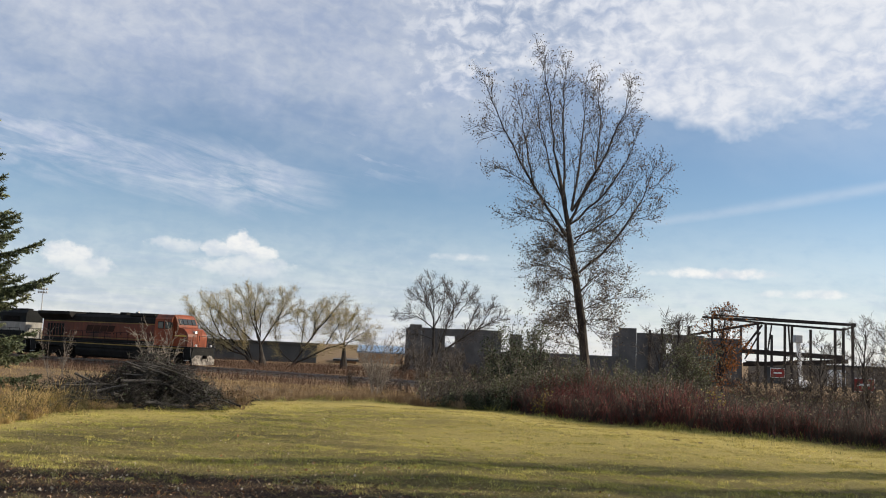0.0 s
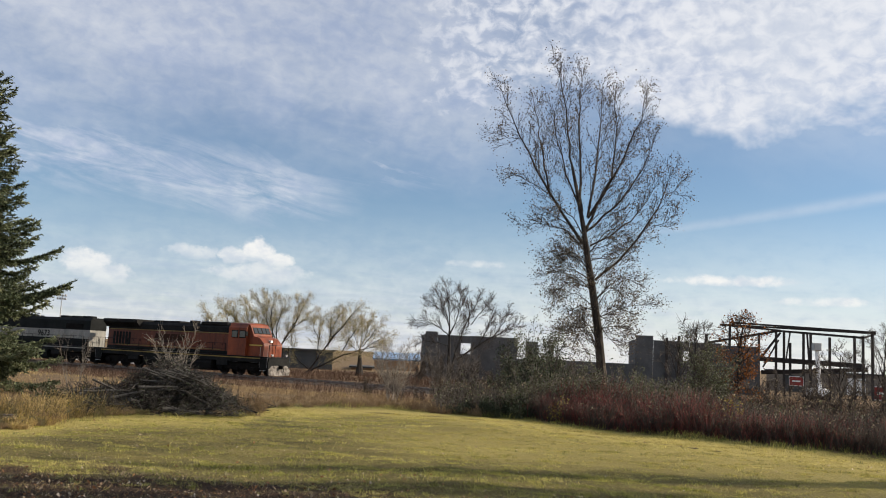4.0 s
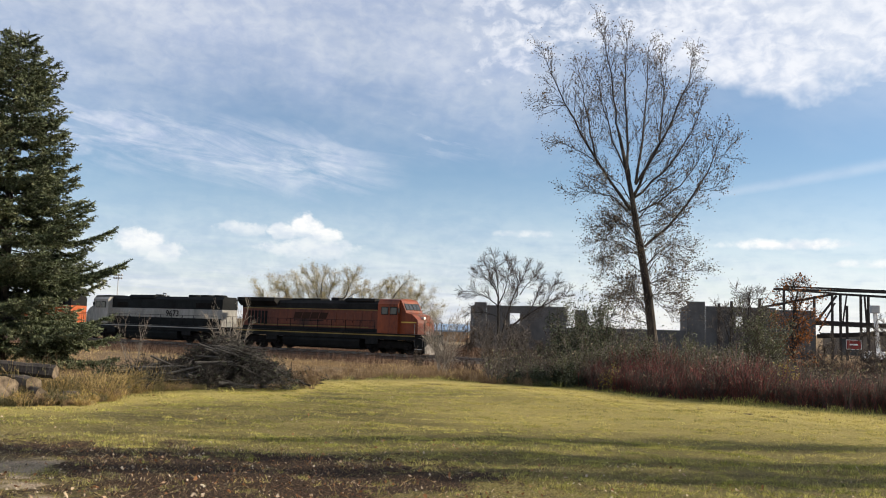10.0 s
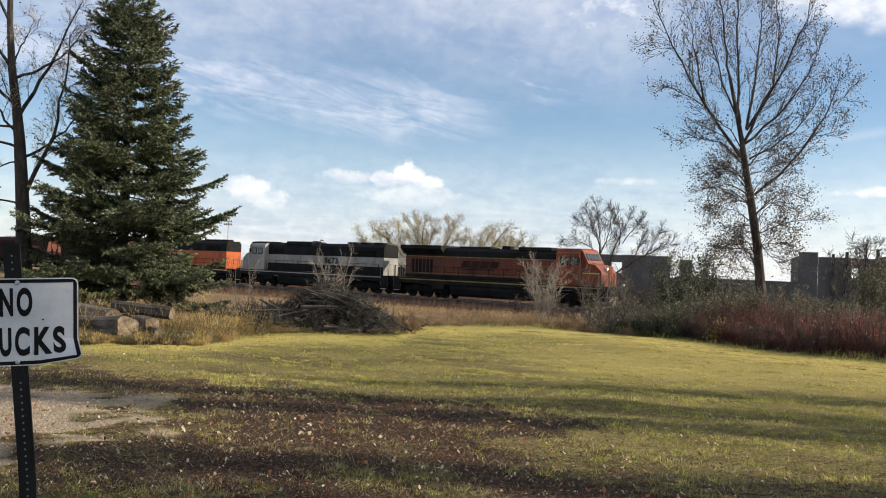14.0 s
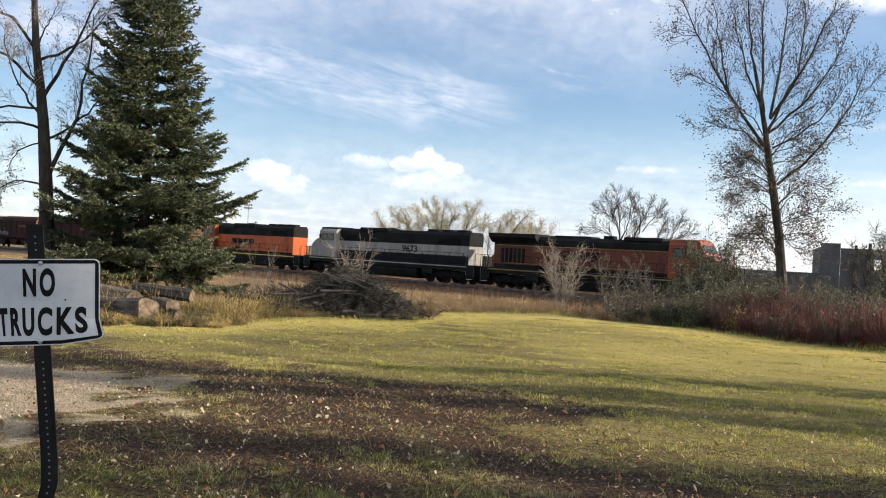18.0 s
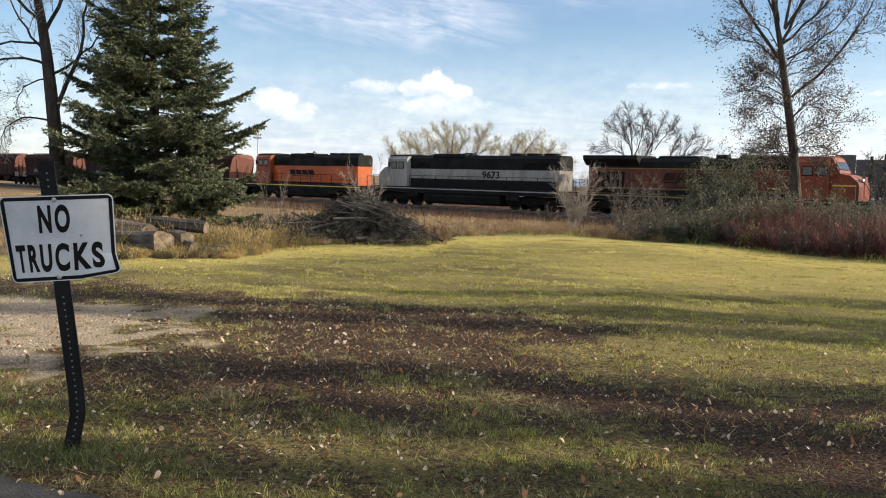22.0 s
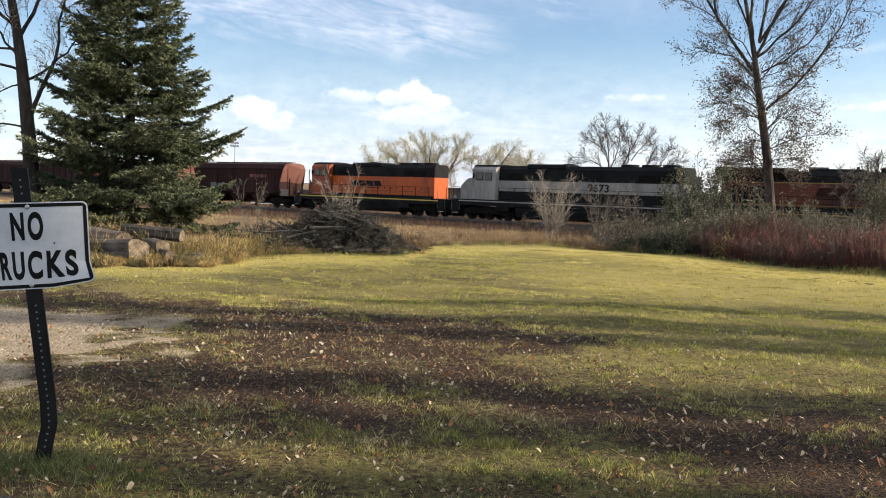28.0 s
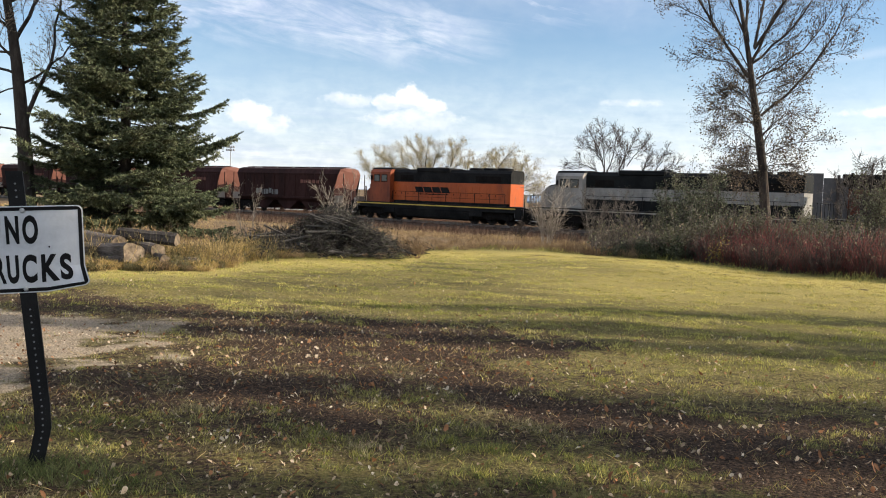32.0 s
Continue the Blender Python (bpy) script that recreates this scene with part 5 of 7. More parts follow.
def grasses():
    # mown lawn, near and further off
    for name, n, r0, r1, lo, hi, w, seed in (("lawn_grass", 420000, 2.3, 6.6, 0.010, 0.040, 0.0010, 1), ("lawn_grass", 260000, 6.4, 12.0, 0.015, 0.046, 0.0018, 3), ("lawn_grass", 300000, 11.7, 22.4, 0.016, 0.042, 0.0030, 2)):
        uneven = {1: 0.36, 3: 0.22, 2: 0.12}[seed]
        sx, sy, nrng = scatter(n // 52, -46, 38, r0, r1, seed)
        room = 0.012 + 0.0045 * np.hypot(sx, sy)
        cx = np.repeat(sx, 4) + nrng.normal(0, 1, len(sx) * 4) * np.repeat(room, 4)
        cy = np.repeat(sy, 4) + nrng.normal(0, 1, len(sx) * 4) * np.repeat(room, 4)
        streak = wobble(cx * 0.28, cy * 1.25, 1.9, 3.0) + 0.6 * wobble(cx * 0.5, cy * 2.1, 3.1, 5.0)
        tall = np.clip(1.0 + 0.4 * streak, 0.4, 1.5) * np.repeat(np.exp(nrng.normal(0, uneven, len(sx))), 4) * np.clip(0.95 + 0.4 * wobble(cx, cy, 2.6, 4.0), 0.4, 1.4)
        tall = np.clip(tall, 0.3, 1.9)
        chance = np.repeat(nrng.random(len(cx)) - 0.16 * np.minimum(streak, 0.0) * 2.0, 13) * 0.75 + nrng.random(len(cx) * 13) * 0.25
        hue = np.repeat(nrng.random(len(cx)), 13)
        x, y, tall = np.repeat(cx, 13), np.repeat(cy, 13), np.repeat(tall, 13)
        size = 0.006 + 0.0022 * np.hypot(x, y)
        x, y = x + nrng.normal(0, 1, len(x)) * size, y + nrng.normal(0, 1, len(x)) * size
        lawn, dirt, gravel = zones(x, y)
        gap = np.where(np.hypot(x, y) < 11, np.clip(0.70 + 0.60 * wobble(x, y, 4.3, 2.0) + 0.45 * wobble(x, y, 9.7, 7.0), 0.08, 1.0), 1.0)
        keep = chance < gap * lawn * (1 - 0.12 * dirt) * (1 - 0.92 * step(dirt + 0.30 * wobble(x, y, 7.1, 3.0), 0.58, 0.95)) * (1 - 0.97 * gravel) * (y > road_edge(x) + 0.02)
        x, y, tall, hue = x[keep], y[keep], tall[keep], hue[keep]
        h = nrng.uniform(lo, hi, len(x)) * tall
        # more dull grass towards -x: browner turf, with shade put into its colour
        dull = 0.6 * hue + 0.4 * nrng.random(len(x)) < np.clip(1.10 - np.hypot(x, y) / 11 - 0.085 * x + 0.5 * wobble(x, y, 1.6, 2.0) - 0.40 * (1 - step(y, 4.8, 6.2)), 0.12, 0.85)
        blades("trodden_grass", "dull grass, trodden between dirt and lawn, shade-toned further left", "grass", x[dull], y[dull], h[dull] * 0.9, np.full(int(dull.sum()), w * 1.15), 0.36, "grass_dull", seed + 31, 0.10)
        x, y, h, hue = x[~dull], y[~dull], h[~dull], hue[~dull]
        green = hue < np.interp(np.hypot(x, y), [4.5, 7.5], [0.75, 0.12])
        blades("green_lawn_grass", "short dark green lawn grass near the road", "grass", x[green], y[green], h[green], np.full(int(green.sum()), w * 1.15), 0.36, "grass_green", seed + 81, 0.10)
        x, y, h = x[~green], y[~green], h[~green]
        far_r, far_az = np.hypot(x, y), np.degrees(np.arctan2(x, y))
        reach = np.exp(-(((edge_r(far_az) - 1.1 - far_r + 0.5 * wobble(x, y, 0.6, 3.0)) / 1.25) ** 2)) * np.interp(far_az, [-16, -10, 20, 30], [0.2, 0.95, 0.85, 0.7])
        # the last term brightens the far right by colour, in place of sunlight
        gold = nrng.random(len(x)) < reach + 0.14 * np.clip(wobble(x * 0.3, y, 1.3, 8.0), 0, 1) + 0.62 * step(far_r, 11, 15) * step(far_az, -12, 4)
        blades("golden_lawn_grass", "golden grass along the lawn's far edge, sunlit tone far right", "grass", x[gold], y[gold], h[gold], np.full(int(gold.sum()), w * 1.15), 0.30, "grass_gold", seed + 61, 0.10)
        x, y, h = x[~gold], y[~gold], h[~gold]
        blades(name, "short autumn lawn grass, green and straw-coloured", "grass", x, y, h, np.full(len(x), w * 1.15), 0.30, "grass", seed + 5, 0.10)
    # longer dry tufts round the dirt
    x, y, nrng = scatter(15000, -46, 36, 2.6, 11, 11)
    lawn, dirt, gravel = zones(x, y)
    keep = nrng.random(len(x)) < np.clip(0.12 + dirt * 0.35 + 0.5 * (wobble(x, y, 2.1, 6.0) > 0.35), 0, 1) * (1 - 0.95 * gravel) * (y > road_edge(x) + 0.08)
    x, y = x[keep], y[keep]
    blades("dry_grass", "straw-coloured dry grass tufts", "grass", x, y, nrng.uniform(0.02, 0.065, len(x)), np.full(len(x), 0.0013), 0.9, "straw", 12, 0.06)
    # short dead grass, reddish brown, over the bare dirt
    x, y, nrng = scatter(90000, -46, 34, 3.0, 11.5, 41)
    lawn, dirt, gravel = zones(x, y)
    keep = (nrng.random(len(x)) < step(dirt, 0.35, 0.8) * np.clip(0.55 + 0.7 * wobble(x, y, 3.7, 3.0), 0, 1) * np.interp(x, [-1.5, 0.5], [1.0, 0.10])) & (y > road_edge(x) + 0.08)
    x, y = x[keep], y[keep]
    blades("dead_grass", "short reddish-brown dead grass over bare dirt", "grass", x, y, nrng.uniform(0.012, 0.040, len(x)), np.full(len(x), 0.0012), 0.5, "dead_grass", 42, 0.08)
    # the green tuft at the foot of the post
    p = spot(-36.0, 5.0)
    nrng = np.random.default_rng(13)
    x, y = p.x + nrng.normal(0, 0.22, 1500), p.y + nrng.normal(0, 0.13, 1500)
    blades("grass_tuft", "fresh green grass tuft at the post's foot", "grass", x, y, nrng.uniform(0.02, 0.10, 1500), np.full(1500, 0.0018), 0.45, "grass_green", 14, 0.06)
    # dry field up to the railway
    x, y, nrng = scatter(230000, -44, 38, 16.5, 62, 15, 0.75)
    r, az = np.hypot(x, y), np.degrees(np.arctan2(x, y))
    d = TRACK_FAR - (x * TRACK_N.x + y * TRACK_N.y)
    keep = (r > edge_r(az) + 0.2 + 0.5 * nrng.random(len(x))) & (d > 4.0)
    strip = (az > -13) & (az < -2) & (r < 28.5) & (r > 24.6)
    left = (az > -25.5) & (az < -20) & (r > 24)
    thin = np.where(strip | left, 0.15, 1.0)
    keep &= nrng.random(len(x)) < thin
    x, y, az, r = x[keep], y[keep], az[keep], r[keep]
    tall = (0.08 + 0.20 * np.clip(0.5 + wobble(x, y, 0.35, 3.0), 0, 1.2)) * np.interp(az, [-24, -18], [0.6, 1.0])
    tall *= np.interp(r, [16, 24, 34, 60], [0.9, 1.0, 1.0, 0.8])
    h = tall * nrng.uniform(0.5, 1.25, len(x))
    gold = (nrng.random(len(x)) < np.interp(az, [-28, -20, -14], [0.45, 0.40, 0.05])) | (nrng.random(len(x)) < 0.12)
    w = nrng.uniform(0.0025, 0.0055, len(x)) * np.interp(r, [16, 30, 60], [0.7, 1.0, 1.8])
    # bushy weed clumps round the logs and along the lawn's edge
    for nm, lab, mat, count, az0, az1, seed in (("log_weeds", "bushy golden weeds growing round the logs", "straw", 150, -37, -20.5, 23), ("edge_weeds", "olive-brown weeds growing round the logs", "twig_olive", 220, -37, -19, 25), ("edge_weeds", "dry weeds along the edge of the lawn", "weed", 150, -36, 3, 27)):
        lrng = np.random.default_rng(seed)
        ca = lrng.uniform(az0, az1, count)
        cr = edge_r(ca) + np.interp(ca, [-26, -22], [-1.35, -0.3]) + np.abs(lrng.normal(0, 1.0, count)) * np.interp(ca, [-26, -22], [1.0, 1.3])
        big = np.exp(lrng.normal(-0.1, 0.4, count)) * np.interp(ca, [-37, -27, -22, -18, 3], [1.0, 1.0, 0.8, 0.5, 0.5])
        big *= np.where((cr < edge_r(ca) - 0.1) & (ca < -23), 0.36, 1.05)
        big *= np.where((np.abs(ca + 18.7) < 4.0) & (cr < 20.6), 0.45, 1.0)
        k = 60
        sx = np.repeat(cr * np.sin(np.radians(ca)), k) + lrng.normal(0, 0.20, count * k) * np.repeat(big, k)
        sy = np.repeat(cr * np.cos(np.radians(ca)), k) + lrng.normal(0, 0.16, count * k) * np.repeat(big, k)
        sh = np.repeat(big, k) * lrng.uniform(0.08, 0.36, count * k)
        base = np.stack([sx, sy, ground_z(sx, sy) - 0.01], -1)
        tip = base + np.stack([lrng.normal(0, 0.3, count * k) * sh, lrng.normal(0, 0.3, count * k) * sh, sh], -1)
        a, b = branch_twigs(lrng, np.stack([base, (base + tip) / 2, tip], 1), 3, 0.11, 0.55, 0.2, lo=0.35)
        A, B = np.concatenate([base, a]), np.concatenate([tip, b])
        tagged(new(nm, sticks_mesh(nm, A, B, 0.0036, 0.002, mat)), lab, "weeds", kind="stuff")
        if mat != "weed":
            leafy = leaf_cards(lrng, b[lrng.integers(0, len(b), 2600)], 0.035)
            tagged(new("weed_leaves", leaves_mesh("weed leaves", leafy, "leaf_yellow" if mat == "straw" else "leaf_olive")), "small withered leaves on the weeds", "leaves", kind="stuff")
    # a longer fringe where the mower stops
    fa = np.random.default_rng(29)
    ea = fa.uniform(-38, 40, 16000)
    er = edge_r(ea) + fa.normal(0.1, 0.35, 16000)
    ex, ey = er * np.sin(np.radians(ea)), er * np.cos(np.radians(ea))
    eh = fa.uniform(0.04, 0.15, 16000) * np.clip(0.8 + wobble(ex, ey, 1.2, 5.0), 0.2, 1.6) * np.interp(ea, [0, 5], [1.0, 1.2])
    for mat, m in (("grass_green", slice(0, 7000)), ("grass", slice(7000, 16000))):
        blades("edge_grass", "longer green grass along the lawn's edge", "grass", ex[m], ey[m], eh[m], np.full(len(ex[m]), 0.0035), 0.3, mat, 30, 0.08)
    # taller weeds along the railway bank
    bx, by, brng = scatter(60000, -42, 30, 38, 100, 19, 0.6)
    bd = TRACK_FAR - (bx * TRACK_N.x + by * TRACK_N.y)
    m = (bd > 3.6) & (bd < 15) & (wobble(bx, by, 0.25, 1.0) > -0.45)
    bx, by = bx[m], by[m]
    blades("bank_weeds", "reddish brown weeds along the railway bank", "weeds", bx, by, brng.uniform(0.28, 0.92, len(bx)), np.full(len(bx), 0.012), 0.25, "weed_red", 20, 0.04)
    fx, fy, frng = scatter(90000, -42, 30, 66, 118, 33, 0.6)
    fd = TRACK_FAR - (fx * TRACK_N.x + fy * TRACK_N.y)
    m = (fd < -3.6) & (fd > -34) & (wobble(fx, fy, 0.2, 4.0) > -0.35)
    fx, fy = fx[m], fy[m]
    blades("far_weeds", "brown weeds on the plain beyond the railway", "weeds", fx, fy, frng.uniform(0.2, 0.85, len(fx)), np.full(len(fx), 0.013), 0.35, "weed_red", 34, 0.04)
    blades("dry_weeds", "tall dry brown weeds in the field", "weeds", x[~gold], y[~gold], h[~gold], w[~gold], 0.24, "weed", 16, 0.05)
    blades("golden_grass", "golden dry grass round the logs", "grass", x[gold], y[gold], h[gold], w[gold], 0.26, "straw", 17, 0.05)


grasses()


def fallen(name, label, mat, count, seed, small, large, bias, thin):
    x, y, nrng = scatter(count, -46, 36, 2.4, 19, seed, 0.60)
    lawn, dirt, gravel = zones(x, y)
    keep = nrng.random(len(x)) < np.clip(bias + dirt * 0.7 + 0.25 * (x < -1) + 0.4 * wobble(x, y, 1.1, 3.0), 0, 1) * np.where(y > road_edge(x) - 0.05, 1.0, 0.12) * np.interp(np.hypot(x, y), [3.0, 6.0], [0.45, 1.0]) * np.interp(np.hypot(x, y), [8, 12, 19], [1.0, thin, thin * 0.5])
    x, y = x[keep], y[keep]
    at = np.stack([x, y, ground_z(x, y) + nrng.uniform(0.018, 0.04, len(x))], -1)
    n = len(at)
    a = nrng.uniform(0, 6.283, n)
    d = np.stack([np.cos(a), np.sin(a), nrng.normal(0, 0.45, n)], -1)
    e = np.stack([-np.sin(a), np.cos(a), nrng.normal(0, 0.5, n)], -1)
    s = np.exp(nrng.uniform(math.log(small), math.log(large), (n, 1)))
    up = np.array([0, 0, 1.0]) * s
    k1, k2, k3, k4 = (nrng.uniform(0.25, 0.75, (n, 1)) for _ in range(4))
    c1, c2 = nrng.uniform(-0.2, 1.0, (n, 1)), nrng.uniform(-0.2, 1.0, (n, 1))
    q = np.stack([at - d * s, at - d * s * 0.3 + e * s * k1 + up * c1, at + d * s * 0.45 + e * s * k2 + up * c1, at + d * s * 1.1 + up * nrng.uniform(-0.2, 0.9, (n, 1)), at + d * s * 0.35 - e * s * k3 + up * c2, at - d * s * 0.4 - e * s * k4 + up * c2], 1)
    i6 = np.arange(n)[:, None, None] * 6
    me = indexed(bpy.data.meshes.new(name), q, (i6 + np.array([[[0, 1, 2], [0, 2, 3], [0, 3, 4], [0, 4, 5]]])).reshape(-1, 3))
    me.materials.append(M[mat])
    tagged(new(name, me), label, "leaves", kind="stuff")


def crumbs(name, label, mat, spread, zone, small, large):
    """Loose three-sided lumps wherever one of the ground's zones is strong."""
    x, y, nrng = spread
    share = zones(x, y)[zone]
    keep = (nrng.random(len(x)) < 0.9 * step(share, 0.3, 0.9)) & (y > road_edge(x) + 0.05)
    x, y = x[keep], y[keep]
    n = len(x)
    s = np.exp(nrng.uniform(math.log(small), math.log(large), n))[:, None]
    c = np.stack([x, y, ground_z(x, y) + 0.003], -1)
    a = nrng.uniform(0, 6.283, n)
    p = [c + s * np.stack([np.cos(a + k * 2.09) * nrng.uniform(0.7, 1.2, n), np.sin(a + k * 2.09) * nrng.uniform(0.7, 1.2, n), 0 * a - 0.3], -1) for k in range(3)]
    v = np.stack([*p, c + s * np.array([0, 0, 0.75])], 1)
    i = np.arange(n)[:, None, None] * 4
    me = indexed(bpy.data.meshes.new(name), v, (i + np.array([[[0, 1, 3], [1, 2, 3], [2, 0, 3]]])).reshape(-1, 3))
    me.materials.append(M[mat])
    tagged(new(name, me), label, mat, kind="stuff")


def litter():
    fallen("fallen_leaves", "scattered dry tan fallen leaves", "litter", 22000, 21, 0.005, 0.019, 0.16, 0.25)
    fallen("brown_fallen_leaves", "scattered brown and orange fallen leaves", "litter_brown", 17000, 28, 0.005, 0.022, 0.10, 0.05)
    crumbs("soil_clods", "crumbly dark soil clods on the bare dirt", "soil", scatter(26000, -46, 36, 2.9, 11.0, 52), 1, 0.004, 0.020)
    crumbs("gravel_stones", "pale loose gravel of the driveway", "stone", scatter(9000, -48, -22, 5.0, 11.5, 22), 2, 0.005, 0.018)


litter()


# ---- road edge by the camera ----
def road():
    g = Geo()
    rng = random.Random(4)
    pts = [(-14 + k * 0.11, road_edge(-14 + k * 0.11) + rng.gauss(0, 0.022) + 0.05 * math.sin(k * 0.7) * math.sin(k * 0.23)) for k in range(240)]
    pts += [(14, -16), (-18, -16)]
    g.prism(pts, 2, -0.25, 0.014)
    solid("road", g, "asphalt", "worn dark asphalt road edge", "road", kind="structure")


road()


# ---- sign ----
def no_trucks_sign():
    c = spot(-36.45, 5.06)
    t = thing("road_sign", "white NO TRUCKS sign with a bent corner on a black post", "road sign", Matrix.Translation((c.x, c.y, -0.074)) @ Matrix.Rotation(radians(36.45 - 6), 4, "Z") @ Matrix.Scale(1.039, 4))
    # u-channel post with a row of holes, bent near the ground
    lean = [(0.035, 0.0), (0.087, 0.275), (0.080, 0.399), (-0.0515, 1.597)]
    for nm, dx, sx, dy, sy in (("post_web", 0.0, 0.034, 0.0, 0.007), ("post_flange", -0.028, 0.022, 0.012, 0.03), ("post_flange", 0.028, 0.022, 0.012, 0.03)):
        g = Geo()
        vs, fs = [], []
        for x, z in lean:
            for ex, ey in ((-1, -1), (1, -1), (1, 1), (-1, 1)):
                vs.append((x + dx + ex * sx / 2, dy + ey * sy / 2, z))
        for k in range(3):
            for e in range(4):
                fs.append((k * 4 + e, k * 4 + (e + 1) % 4, k * 4 + 4 + (e + 1) % 4, k * 4 + 4 + e))
        fs += [(3, 2, 1, 0), (12, 13, 14, 15)]
        part(nm, g.add(vs, fs), "post_paint", t)
    hole = Geo().tube([(0, -0.0052, 0), (0, -0.0036, 0)], 0.0052, 8).mesh("hole")
    hole.materials.append(M["wall_grey"])
    for k in range(42):
        z = 0.16 + k * 0.0335
        x = np.interp(z, [p[1] for p in lean], [p[0] for p in lean])
        if not 0.92 < z < 1.44:
            part("hole", hole, "wall_grey", t, at=Matrix.Translation((float(x), 0, z)))
    W, H, zc, tilt = 0.540, 0.440, 1.203, radians(-2.8)
    # the sheet, with rounded corners and its lower corner bent forward
    def bend(x, z):
        k = max(0.0, (x - 0.09) / 0.19) * max(0.0, (-z - 0.09) / 0.12)
        s = max(0.0, (x - 0.25) / 0.03) * max(0.0, (-z - 0.02) / 0.2)
        e = max(0.0, (-x - 0.252) / 0.1) * max(0.0, (0.05 - z) / 0.28)
        return -0.055 * min(k, 1.3) - 0.012 * s + 0.03 * e, 0.034 * min(k, 1.5), 0.046 * max(0.0, -x / 0.3) * (0.5 - z / 0.43) + 0.026 * min(k, 1.2)

    def sheet(w, h, rad, y0, thick, nx=40, nz=30, hollow=0.0):
        g = Geo()
        idx = {}
        vs, fs = [], []
        for side in (0, 1):
            for i in range(nx + 1):
                for j in range(nz + 1):
                    x, z = w * (i / nx - 0.5), h * (j / nz - 0.5)
                    ax, az_ = abs(x) - (w / 2 - rad), abs(z) - (h / 2 - rad)
                    if ax > 0 and az_ > 0 and math.hypot(ax, az_) > rad:
                        k = rad / math.hypot(ax, az_)
                        x, z = math.copysign(w / 2 - rad + ax * k, x), math.copysign(h / 2 - rad + az_ * k, z)
                    by, bz, bx = bend(x, z)
                    idx[side, i, j] = len(vs)
                    vs.append((x + bx, y0 + by + side * thick, z + bz))
        for i in range(nx):
            for j in range(nz):
                x, z = w * ((i + 0.5) / nx - 0.5), h * ((j + 0.5) / nz - 0.5)
                if hollow and abs(x) < w / 2 - hollow and abs(z) < h / 2 - hollow:
                    continue
                fs.append((idx[0, i, j], idx[0, i + 1, j], idx[0, i + 1, j + 1], idx[0, i, j + 1]))
                fs.append((idx[1, i, j + 1], idx[1, i + 1, j + 1], idx[1, i + 1, j], idx[1, i, j]))
        for i in range(nx):
            fs.append((idx[1, i, 0], idx[1, i + 1, 0], idx[0, i + 1, 0], idx[0, i, 0]))
            fs.append((idx[0, i, nz], idx[0, i + 1, nz], idx[1, i + 1, nz], idx[1, i, nz]))
        for j in range(nz):
            fs.append((idx[0, 0, j], idx[0, 0, j + 1], idx[1, 0, j + 1], idx[1, 0, j]))
            fs.append((idx[1, nx, j], idx[1, nx, j + 1], idx[0, nx, j + 1], idx[0, nx, j]))
        return g.add(vs, fs)

    at = Matrix.Translation((0.010, -0.010, zc)) @ Matrix.Rotation(tilt, 4, "Y")
    panel = part("panel", sheet(W, H, 0.03, 0, 0.003), "sign_white", t, "white sheet, bent at a lower corner", at)
    part("border", sheet(W - 0.012, H - 0.012, 0.026, -0.0014, 0.001, 60, 48, 0.0175), "sign_black", panel, "black border line")
    for word, size, cx, cz, wide in (("NO", 0.175, -0.020, 0.100, 0.153), ("TRUCKS", 0.175, -0.010, -0.098, 0.434)):
        cu = bpy.data.curves.new("words", "FONT")
        cu.body, cu.size, cu.align_x, cu.align_y, cu.offset, cu.space_character = word, size, "CENTER", "CENTER", 0.0072, 1.30
        tmp = bpy.data.objects.new("words", cu)
        me = bpy.data.meshes.new_from_object(tmp)
        co = np.zeros(len(me.vertices) * 3)
        me.vertices.foreach_get("co", co)
        co = co.reshape(-1, 3)
        lo, hi = co.min(0), co.max(0)
        tall = 0.145
        x = (co[:, 0] - (lo[0] + hi[0]) / 2) * wide / (hi[0] - lo[0]) + cx
        if word == "TRUCKS":
            x = x - 0.030 * (1 - (2 * (x - cx) / wide) ** 2)
        z = (co[:, 1] - (lo[1] + hi[1]) / 2) * tall / (hi[1] - lo[1]) + cz
        pos = [(a + bend(a, b)[2], -0.0016 + bend(a, b)[0], b + bend(a, b)[1]) for a, b in zip(x, z)]
        me.vertices.foreach_set("co", np.array(pos, np.float32).ravel())
        me.update()
        part("lettering", me, "sign_black", panel, "black capital letters")
        bpy.data.objects.remove(tmp)
    part("paint_fleck", Geo().tube([(0.105, -0.0016, 0.010), (0.105, -0.0028, 0.010)], 0.0045, 8), "sign_black", panel, "small black fleck")
    for z in (0.198, -0.200):
        b = Geo().tube([(-0.012, 0.0, z), (-0.012, -0.004, z), (-0.012, -0.008, z), (-0.012, -0.0095, z)], [0.012, 0.012, 0.010, 0.006], 10)
        part("bolt", b, "galvanised", panel)


no_trucks_sign()


